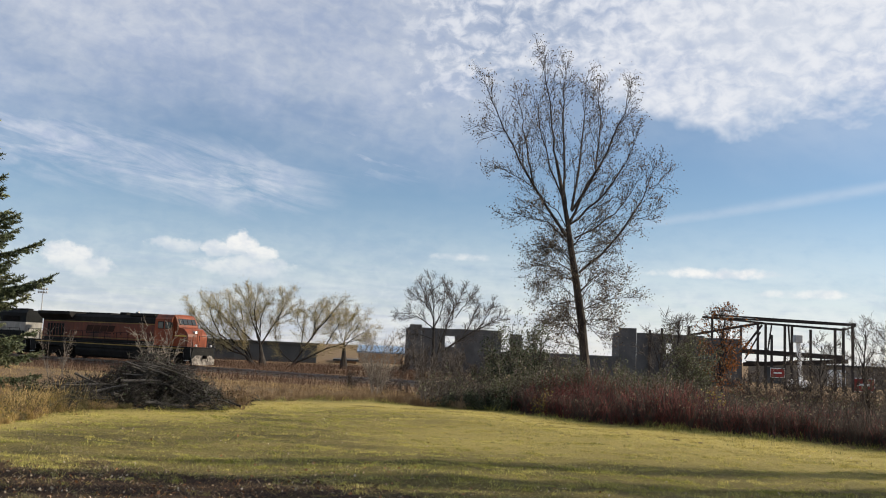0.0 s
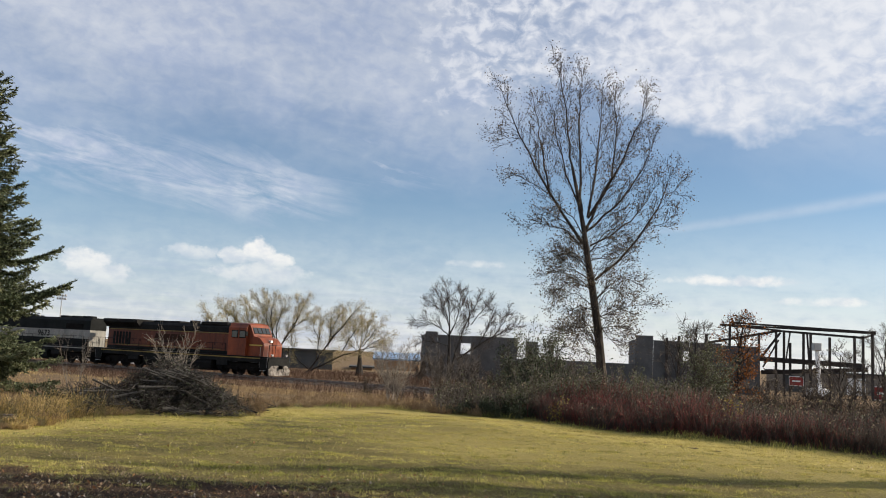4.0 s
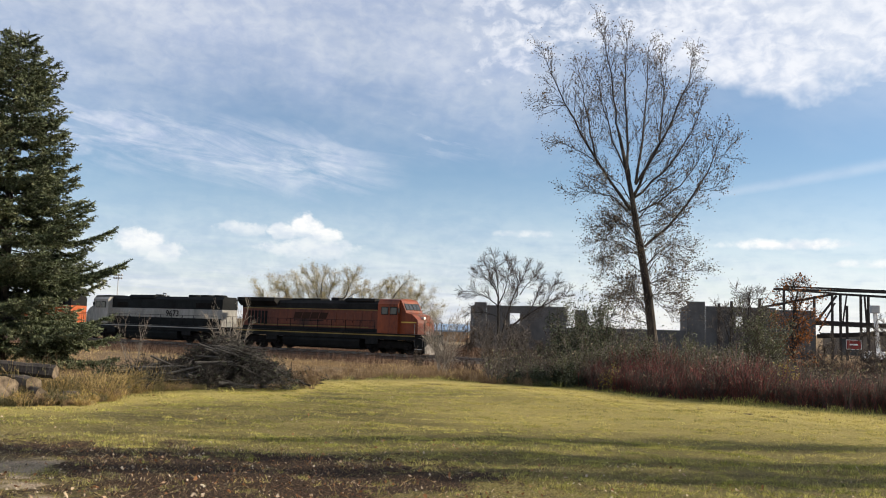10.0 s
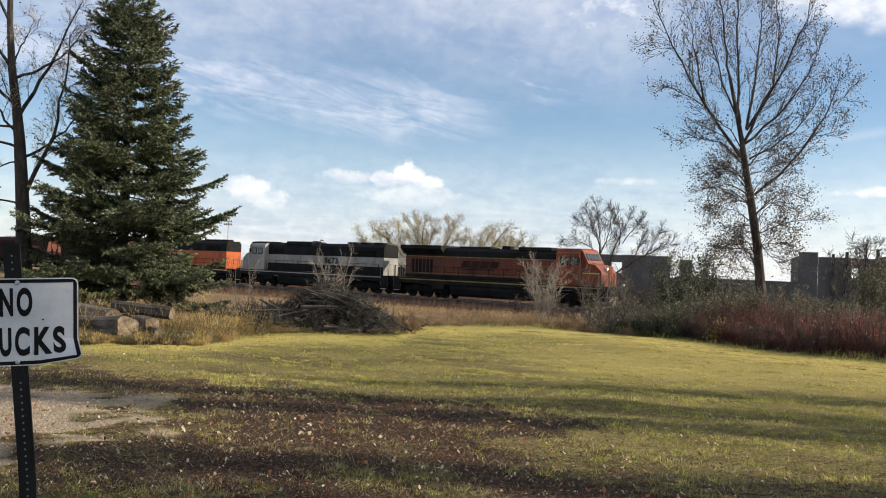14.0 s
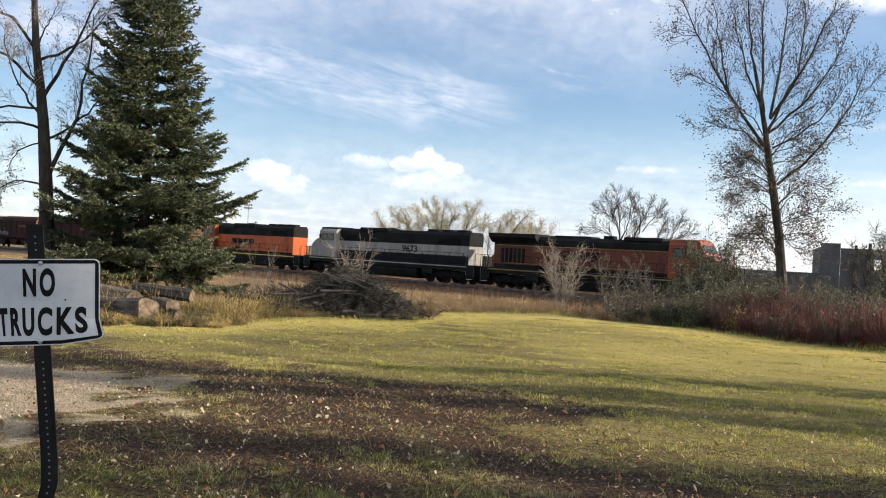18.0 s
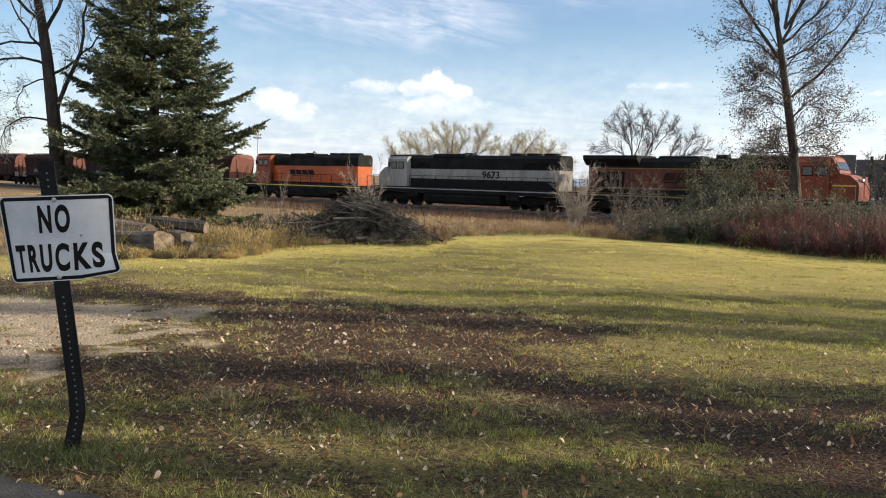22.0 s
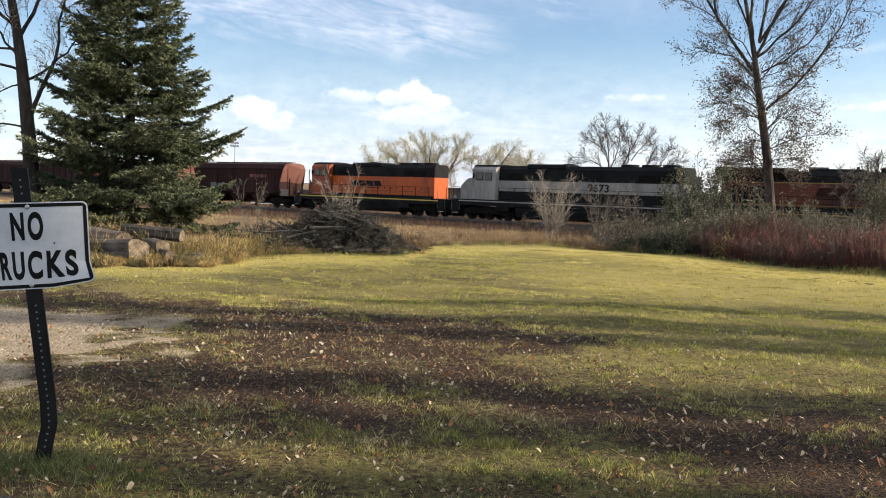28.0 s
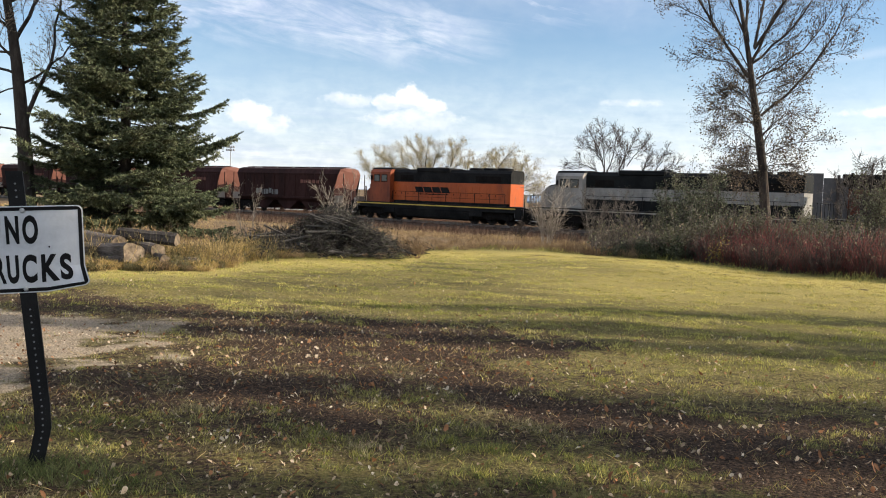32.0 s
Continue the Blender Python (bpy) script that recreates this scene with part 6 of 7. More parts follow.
# ---- logs and brush pile ----
def log(az, r, length, rad, turn, tilt, seed, lift=0.0, label="weathered grey log with a pale sawn end", bark="log_bark"):
    rng = random.Random(seed)
    p = on_ground(az, r, 0)
    t = thing("log", label, "log", Matrix.Translation((p.x, p.y, p.z + rad * 0.92 + lift)) @ Matrix.Rotation(radians(turn), 4, "Z") @ Matrix.Rotation(radians(tilt), 4, "Y"), "logs under the spruce")
    n, rings = 18, 7
    shape = [1 + 0.10 * math.sin(3 * 2 * math.pi * k / n + seed) + rng.uniform(-0.07, 0.07) for k in range(n)]
    vs, fs = [], []
    for i in range(rings):
        x = -length * i / (rings - 1)
        k0 = 1 - 0.12 * i / (rings - 1) + rng.uniform(-0.06, 0.06) * (i > 0)
        vs += [(x, rad * k0 * shape[k] * math.cos(2 * math.pi * k / n), rad * k0 * shape[k] * math.sin(2 * math.pi * k / n)) for k in range(n)]
    fs = [(i * n + k, i * n + (k + 1) % n, (i + 1) * n + (k + 1) % n, (i + 1) * n + k) for i in range(rings - 1) for k in range(n)]
    part("bark", Geo().add(vs, fs), bark, t)
    for nm, x, sg in (("cut_face", 0.004, 1), ("cut_face", -length - 0.004, -1)):
        k1 = 0.95 if sg > 0 else 0.82
        cv = [(x, rad * k1 * shape[k] * math.cos(2 * math.pi * k / n), rad * k1 * shape[k] * math.sin(2 * math.pi * k / n)) for k in range(n)]
        cv += [(x - sg * 0.02, q[1] * 1.01, q[2] * 1.01) for q in cv]
        part(nm, Geo().add(cv, [tuple(range(n)) if sg > 0 else tuple(reversed(range(n)))] + [(k, (k + 1) % n, n + (k + 1) % n, n + k) for k in range(n)]), "cut_wood", t, "pale sawn face")


log(-30.35, 16.5, 2.1, 0.25, -20, -3, 1)
log(-28.45, 16.4, 0.9, 0.10, -48, 0, 2, 0.06)
log(-27.75, 17.2, 1.2, 0.12, 2, 4, 3, 0.38, "dark split log resting over others", "bark_dark")
log(-31.2, 17.4, 1.5, 0.24, -20, 4, 4, 0.05)
log(-26.6, 16.7, 0.35, 0.10, -30, 0, 5)
log(-28.9, 17.0, 0.9, 0.16, -30, 3, 7, 0.12)
log(-33.6, 17.6, 1.9, 0.26, 8, 2, 6)


def brush_pile():
    c = on_ground(-18.7, 20.6, 0)
    t = thing("brush_pile", "heaped pile of grey cut branches and twigs", "brush pile", Matrix.Translation(c) @ Matrix.Rotation(radians(18.7), 4, "Z"))
    rng, nrng = random.Random(7), np.random.default_rng(7)

    def top(x, y):
        return 0.58 * math.exp(-((x - 0.25) / 1.15) ** 2 - (y / 1.0) ** 2) + 0.34 * math.exp(-((x - 0.2) / 0.45) ** 2 - (y / 0.6) ** 2) + 0.14 * math.exp(-((x + 1.3) / 0.8) ** 2 - (y / 0.9) ** 2)

    paths = []
    for i in range(230):
        x, y = rng.gauss(0.1, 0.68), rng.gauss(0, 0.6)
        z = max(0.05, top(x, y) * rng.uniform(0.15, 1.0))
        a = rng.gauss(0.15, 0.7) + (math.pi if rng.random() < 0.4 else 0)
        ln = rng.uniform(0.7, 2.1)
        d = Vector((math.cos(a), math.sin(a), rng.gauss(0.02, 0.25)))
        start = Vector((x, y, z)) - d.normalized() * ln * 0.5
        start.z = max(start.z, 0.03)
        pts = path_of(rng, start, d, ln, 6, 0.12, -0.01)
        for p in pts:
            p.z = min(max(p.z, 0.02), top(p.x, p.y) + 0.14 + 0.12 * rng.random())
        r = rng.uniform(0.008, 0.03)
        if i < 90:
            part("branch", Geo().tube(pts, [r * 1.4 * (1 - 0.7 * k / 6) for k in range(7)], 6), "pile_grey" if i % 3 else "pile_dark", t)
        paths.append(pts)
    # long grey branches fanning down one flank
    for k in range(34):
        s = Vector((rng.gauss(0.15, 0.22), rng.uniform(-0.75, -0.2), rng.uniform(0.60, 0.92)))
        e = Vector((rng.uniform(0.8, 1.75), rng.uniform(-1.0, -0.4), rng.uniform(0.02, 0.30)))
        m1 = s.lerp(e, 0.5) + Vector((0, 0, rng.uniform(0.02, 0.16)))
        r = rng.uniform(0.010, 0.024)
        pts = [s, s.lerp(m1, 0.5) + Vector((0, 0, 0.03)), m1, m1.lerp(e, 0.5) + Vector((0, -0.02, 0.02)), e]
        part("branch", Geo().tube(pts, [r, r * 0.9, r * 0.75, r * 0.55, r * 0.3], 6), "pile_grey", t)
        paths.append([pts[0], pts[1], pts[1].lerp(pts[2], 0.5), pts[2], pts[3], pts[3].lerp(pts[4], 0.5), pts[4]])
    # thick sawn limbs lying through the heap
    for x, y, z, a, tilt, ln, r in ((-1.3, -0.5, 0.62, 0.15, -0.42, 1.5, 0.030), (-1.6, -0.7, 0.36, 0.05, 0.05, 1.1, 0.035), (-0.35, -0.85, 0.50, -0.1, 0.02, 0.8, 0.045), (-1.1, -0.95, 0.22, 0.2, 0.25, 0.9, 0.05), (0.5, -0.9, 0.5, 0.1, -0.5, 1.4, 0.035)):
        d = Vector((math.cos(a), -math.sin(a) * 0.3, tilt))
        part("branch", Geo().tube([Vector((x, y, z)) + d * ln * k / 3 + Vector((0, 0, rng.uniform(-0.02, 0.02))) for k in range(4)], [r * 0.75, r * 0.7, r * 0.66, r * 0.6], 8), "pile_grey", t)
    a, b = branch_twigs(nrng, paths, 30, 0.36, 0.55, 0.04)
    a2, b2 = branch_twigs(nrng, np.stack([a, (a + b) / 2, b], 1), 2, 0.22, 0.6, 0.05)
    A, B = np.concatenate([a, a2]), np.concatenate([b, b2])
    A[:, 2], B[:, 2] = np.maximum(A[:, 2], 0.0), np.maximum(B[:, 2], 0.0)
    # pale twigs get likelier towards +x and the top, dark ones elsewhere
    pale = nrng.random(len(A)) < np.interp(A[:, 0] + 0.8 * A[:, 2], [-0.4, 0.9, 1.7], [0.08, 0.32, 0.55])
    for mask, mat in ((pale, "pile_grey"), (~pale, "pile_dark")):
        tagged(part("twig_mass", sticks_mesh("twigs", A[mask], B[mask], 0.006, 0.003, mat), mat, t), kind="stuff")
    src = b[nrng.integers(0, len(b), 3500)]
    tagged(part("foliage", leaves_mesh("leaves", leaf_cards(nrng, src, 0.05), "leaf_green"), "leaf_green", t), kind="stuff")


brush_pile()


# ---- buildings beyond the railway ----
FAR_Z = -1.6


def wall_between(g, az0, r0, az1, r1, z0, z1, thick=0.3):
    a, b = spot(az0, r0), spot(az1, r1)
    d = b - a
    g.box(((a.x + b.x) / 2, (a.y + b.y) / 2, (z0 + z1) / 2), (d.length, thick, z1 - z0), Matrix.Rotation(math.atan2(d.y, d.x), 3, "Z"), 0.02)


def z_at(el, r):
    return EYE.z + r * math.tan(radians(el))


def concrete_shell():
    t = thing("concrete_building", "unfinished grey precast concrete building shell with openings", "building", group="building site")
    R = 115

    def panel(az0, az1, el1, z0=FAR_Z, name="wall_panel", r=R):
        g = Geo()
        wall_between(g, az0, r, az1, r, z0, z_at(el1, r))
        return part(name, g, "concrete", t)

    panel(-1.95, -1.16, 1.47)
    panel(-1.155, 0.38, 1.28), panel(1.03, 4.02, 1.30)
    g = Geo()
    wall_between(g, 0.385, R, 1.025, R, FAR_Z, z_at(0.12, R))
    wall_between(g, 0.385, R, 1.025, R, z_at(0.80, R), z_at(1.28, R))
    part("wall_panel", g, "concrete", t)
    panel(4.62, 5.40, 1.12)
    panel(4.03, 4.61, -0.05), panel(5.41, 11.6, 0.0)
    panel(11.63, 12.72, 1.84)
    panel(12.73, 14.55, 1.57), panel(14.95, 16.9, 1.53), panel(16.91, 19.1, 1.42)
    g = Geo()
    wall_between(g, 14.56, R, 14.94, R, FAR_Z, z_at(0.35, R))
    wall_between(g, 14.56, R, 14.94, R, z_at(0.95, R), z_at(1.55, R))
    part("wall_panel", g, "concrete", t)
    # returns that give the shell its depth
    for az, el in ((-1.9, 1.3), (4.0, 1.2), (11.7, 1.6), (19.0, 1.3)):
        g = Geo()
        wall_between(g, az, R + 0.3, az * 0.985 - 0.25, R + 14, FAR_Z, z_at(el, R))
        part("return_wall", g, "concrete", t)
    for az, el in ((13.55, 1.75), (14.3, 1.9), (15.95, 2.1)):
        p = spot(az, R - 0.6)
        part("brace", Geo().box((p.x, p.y, (FAR_Z + z_at(el, R)) / 2), (0.3, 0.3, z_at(el, R) - FAR_Z)), "steel_dark", t)


concrete_shell()


def steel_frame():
    t = thing("steel_frame", "dark two-storey steel frame of an unfinished building", "steel frame", group="building site")

    def beam(a, b, s=0.15, name="beam"):
        g = Geo()
        d = b - a
        q = d.to_track_quat("X", "Z").to_matrix()
        h = s / 2
        g.box((a + b) / 2 + q @ Vector((0, 0, h * 0.9)), (d.length, s * 0.8, s * 0.16), q)
        g.box((a + b) / 2 - q @ Vector((0, 0, h * 0.9)), (d.length, s * 0.8, s * 0.16), q)
        g.box((a + b) / 2, (d.length, s * 0.14, s * 1.64), q)
        part(name, g, "steel_dark", t)

    R = 120

    def P(az, el, r=R):
        return spot(az, r, z_at(el, r))

    def col(az, el, r=R, s=0.24):
        p = spot(az, r)
        g = Geo()
        hgt = z_at(el, r) - FAR_Z
        g.box((p.x, p.y, FAR_Z + hgt / 2), (s * 0.14, s, hgt))
        for k in (-1, 1):
            g.box((p.x, p.y + k * s * 0.5, FAR_Z + hgt / 2), (s, s * 0.16, hgt))
        part("column", g, "steel_dark", t)

    for az, el in ((15.95, 1.9), (17.35, 2.75), (19.06, 2.3), (20.05, 2.45), (20.5, 2.4), (20.85, 1.75), (21.6, 2.4), (22.0, 2.3), (23.05, 2.15), (24.4, 2.3), (24.85, 2.3), (25.35, 2.45)):
        col(az, el)
    beam(P(16.75, 2.72), P(25.54, 2.47)), beam(P(17.4, 2.86), P(25.54, 2.52), 0.15)
    beam(P(16.75, 2.70, 124), P(20.3, 2.47, 126)), beam(P(20.3, 2.44, 126), P(24.9, 2.19, 126), 0.18)
    beam(P(15.81, 1.50, 128), P(20.3, 2.47, 126), 0.20)
    beam(P(24.9, 2.2, 126), P(25.54, 2.45))
    beam(P(19.07, 0.70), P(24.95, 0.53), 0.38), beam(P(19.2, -0.12, 126), P(25.1, 0.33, 126), 0.34)
    beam(P(19.15, 0.72), P(20.3, 2.35), 0.17, "brace"), beam(P(19.3, 0.2), P(20.2, 1.9), 0.12, "brace"), beam(P(20.6, 0.6), P(20.85, 2.4), 0.12, "brace")
    beam(P(22.0, -0.8, 119), P(21.8, 2.4, 119), 0.14, "brace")


steel_frame()


def lift():
    t = thing("boom_lift", "white telescopic boom lift beside the steel frame", "boom lift", Matrix.Translation(spot(22.4, 112, FAR_Z)))
    p = Geo().box((0, 0, 0.95), (2.2, 1.6, 0.9), chamfer=0.12)
    part("chassis", p, "white_paint", t)
    for sx in (-0.8, 0.8):
        for sy in (-0.75, 0.75):
            part("wheel", Geo().tube([(sx, sy - 0.15, 0.42), (sx, sy + 0.15, 0.42)], 0.42, 14), "black_paint", t)
    part("boom", Geo().box((0.05, 0, 3.6), (0.40, 0.4, 4.6), Matrix.Rotation(radians(-4), 3, "Y"), 0.06), "white_paint", t)
    part("basket", Geo().box((-0.15, 0, 6.2), (0.9, 0.8, 0.9), chamfer=0.05), "pole_metal", t)


lift()


def plain_building(name, label, az0, az1, r, el, depth, wall, roof, group="", seams=0, rise=0.0):
    a, b = spot(az0, r), spot(az1, r)
    d = b - a
    top = z_at(el, r)
    m = Matrix.Translation(a + Vector((0, 0, FAR_Z))) @ Matrix.Rotation(math.atan2(d.y, d.x), 4, "Z")
    t = thing(name, label, "building", m, group)
    L, H = d.length, top - FAR_Z
    part("wall", Geo().box((L / 2, depth / 2, (H - 0.3) / 2), (L, depth, H - 0.3), chamfer=0.03), wall, t)
    part("roof", Geo().prism([(-0.4, H - 0.297), (-0.4, H - 0.05), (depth / 2, H - 0.05 + rise), (depth + 0.4, H - 0.05), (depth + 0.4, H - 0.297)], 0, -0.3, L + 0.3), roof, t)
    for k in range(seams):
        part("wall_rib", Geo().box((L * (k + 0.5) / seams, -0.03, (H - 0.35) / 2), (0.12, 0.06, H - 0.35)), wall, t)
    for k in range(max(0, int(L / 9))):
        part("door", Geo().box((4 + k * 9, -0.05, 1.3), (2.6, 0.1, 2.6), chamfer=0.02), "white_paint" if k % 2 else "roof_dark", t)
    return t


plain_building("warehouse", "long low grey metal warehouse behind willows", -15.4, -7.9, 132, -0.05, 20, "wall_slate", "roof_dark", seams=14)
plain_building("blue_roofed_shed", "low shed with a bright blue metal roof", -5.2, -2.3, 150, -0.42, 14, "wall_tan", "roof_blue", seams=6, rise=1.1)
plain_building("tan_building", "low tan brick building beyond the railway", -6.7, -5.3, 140, -1.0, 12, "wall_tan", "roof_dark", seams=0)
plain_building("metal_warehouse", "long low beige warehouse behind the steel frame", 19.5, 31, 150, 0.12, 30, "wall_beige", "roof_dark", seams=16)


def banner(az, el, r, w, h):
    p = spot(az, r, z_at(el, r))
    t = thing("banner", "red banner with a white bar on posts", "banner", Matrix.Translation(p) @ Matrix.Rotation(-radians(az), 4, "Z"), "banners")
    part("cloth", Geo().box((0, 0, 0), (w, 0.06, h), chamfer=0.01), "white_paint", t)
    part("red_block", Geo().box((0, -0.036, 0), (w * 0.94, 0.012, h * 0.88)), "red_paint", t)
    part("white_bar", Geo().box((0, -0.046, 0), (w * 0.55, 0.008, h * 0.16)), "white_paint", t)
    for sx in (-1, 1):
        part("post", Geo().box((sx * w * 0.47, 0.06, (FAR_Z - p.z + h / 2) / 2), (0.08, 0.05, p.z - FAR_Z + h / 2)), "steel_dark", t)


banner(21.2, -0.55, 118, 1.7, 1.2)
banner(25.9, -1.0, 121, 2.6, 1.7)


def mast():
    p = on_ground(-24.55, 190)
    t = thing("light_mast", "tall stadium light mast with lamp rack", "light mast", Matrix.Translation(p))
    h = z_at(2.36, 190) - p.z
    part("pole", Geo().tube([(0, 0, 0), (0, 0, h)], [0.15, 0.07], 8), "pole_metal", t)
    for dz in (0.0, -0.65):
        part("crossarm", Geo().box((0, 0, h + dz), (1.9, 0.08, 0.08)), "pole_metal", t)
        for k in range(4):
            part("lamp", Geo().box((-0.78 + 0.52 * k, -0.2, h + dz + 0.2), (0.36, 0.3, 0.36), chamfer=0.08), "pole_metal", t)


mast()


def parked_car(az, r, turn):
    p = on_ground(az, r, 0)
    t = thing("parked_car", "white parked car seen under the train", "car", Matrix.Translation(p) @ Matrix.Rotation(radians(turn), 4, "Z"), "parked cars")
    part("body", Geo().prism([(-2.2, 0.35), (-2.25, 0.75), (-2.1, 0.95), (-1.3, 1.0), (1.2, 1.0), (2.15, 0.85), (2.25, 0.4), (2.1, 0.3)], 1, -0.88, 0.88), "white_paint", t)
    part("cabin", Geo().prism([(-1.5, 1.0), (-1.0, 1.45), (0.5, 1.45), (1.15, 1.0)], 1, -0.76, 0.76), "glass", t)
    for sx in (-1.4, 1.4):
        for sy in (-0.8, 0.8):
            part("wheel", Geo().tube([(sx, sy - 0.1, 0.33), (sx, sy + 0.1, 0.33)], 0.33, 14), "black_paint", t)


parked_car(-20.5, 108, 20)
parked_car(-22.3, 110, 15)


# ---- trees out of view that shade the lawn ----
for along_sun, across, h, w, seed, n in ((20.0, 10.1, 15.0, 0.45, 201, 4200), (19.0, 9.1, 15.0, 0.45, 202, 3800), (18.0, 6.5, 14.5, 0.50, 203, 3000), (19.5, 5.4, 14.5, 0.60, 205, 1900), (17.0, 4.2, 14.0, 0.6, 207, 1700), (20.0, 3.0, 14.0, 0.7, 209, 1700), (21.0, 11.8, 12.0, 0.5, 208, 1300)):
    a = radians(SUN_AZ)
    x, y = along_sun * math.sin(a) - across * math.cos(a), along_sun * math.cos(a) + across * math.sin(a)
    tree("shade_tree", "slim boulevard tree with brown leaves by the road", Vector((x, y, -0.05)), [(0, 0, 0), (0.05, 0, 2.0), (0.0, 0.05, 5.0)], 0.22, dome(seed, 12, h, w, 4.6), seed, "bark_grey", "twig_grey", "leaf_dry", n, 0.15, boughs_per_m=2.4, bough_len=0.5, second=5, second_len=0.3, third=2, third_len=0.2, twig_r=0.008, depth=0.02, group="boulevard trees")


# ---- the train ----
def text_mesh(word, width, height):
    cu = bpy.data.curves.new("number", "FONT")
    cu.body, cu.size, cu.align_x, cu.align_y, cu.offset = word, 1.0, "CENTER", "CENTER", 0.02
    tmp = bpy.data.objects.new("number", cu)
    me = bpy.data.meshes.new_from_object(tmp)
    co = np.zeros(len(me.vertices) * 3)
    me.vertices.foreach_get("co", co)
    co = co.reshape(-1, 3)
    lo, hi = co.min(0), co.max(0)
    co[:, 0] = (co[:, 0] - (lo[0] + hi[0]) / 2) * width / (hi[0] - lo[0])
    co[:, 1] = (co[:, 1] - (lo[1] + hi[1]) / 2) * height / (hi[1] - lo[1])
    me.vertices.foreach_set("co", co.astype(np.float32).ravel())
    bpy.data.objects.remove(tmp)
    return me


SPIN = []


def bogie(parent, x, axles, gauge_y=1.15, rad=0.53, pitch=1.85, name="bogie"):
    b = new(name)
    b.parent = parent
    b.matrix_basis = Matrix.Translation((x, 0, 0))
    span = pitch * (axles - 1)
    for s in (-1, 1):
        g = Geo()
        g.prism([(-span / 2 - 0.6, 0.62), (-span / 2 - 0.5, 0.90), (-span / 2 + 0.3, 1.08), (span / 2 - 0.3, 1.08), (span / 2 + 0.5, 0.90), (span / 2 + 0.6, 0.62), (span / 2 + 0.25, 0.40), (span / 2 - 0.5, 0.52), (-span / 2 + 0.5, 0.52), (-span / 2 - 0.25, 0.40)], 1, s * gauge_y - 0.09, s * gauge_y + 0.09)
        part("side_frame", g, "truck_iron", b)
        for k in range(axles):
            part("axle_box", Geo().box((-span / 2 + k * pitch, s * (gauge_y + 0.13), 0.55), (0.42, 0.16, 0.36), chamfer=0.05), "truck_iron", b)
    part("bolster", Geo().box((0, 0, 0.80), (span + 0.9, 1.3, 0.62), chamfer=0.04), "truck_iron", b)
    for k in range(axles):
        g = Geo()
        for s in (-1, 1):
            prof = [(0.70, rad + 0.03), (0.735, rad + 0.03), (0.745, rad), (0.85, rad - 0.01), (0.85, rad - 0.10), (0.79, rad - 0.13), (0.80, 0.16), (0.87, 0.15), (0.87, 0.0)]
            n = 20
            vs, fs = [], []
            for q in range(n):
                a = 2 * math.pi * q / n
                vs += [(r * math.cos(a), s * y, r * math.sin(a)) for y, r in prof]
            m_ = len(prof)
            for q in range(n):
                for e in range(m_ - 1):
                    fs.append((q * m_ + e, q * m_ + e + 1, ((q + 1) % n) * m_ + e + 1, ((q + 1) % n) * m_ + e))
            g.add(vs, fs)
        g.tube([(0, -0.85, 0), (0, 0.85, 0)], 0.09, 8)
        w = part("wheelset", g, "wheel_steel", b)
        SPIN.append((w, Vector((-span / 2 + k * pitch, 0, rad)), rad))
    return b


def rails_of(parent, x0, x1, y, z0, mat, gap=1.45, h=1.0):
    """A walkway's handrail: posts and two bars."""
    n = max(2, int(abs(x1 - x0) / gap) + 1)
    post = Geo().box((0, 0, h / 2), (0.035, 0.035, h)).mesh("rail_post")
    post.materials.append(M[mat])
    for k in range(n):
        part("rail_post", post, mat, parent, at=Matrix.Translation((x0 + (x1 - x0) * k / (n - 1), y, z0)))
    part("handrail", Geo().tube([(x0, y, z0 + h), (x1, y, z0 + h)], 0.02, 6), mat, parent)
    part("handrail", Geo().tube([(x0, y, z0 + h * 0.55), (x1, y, z0 + h * 0.55)], 0.014, 5), mat, parent)


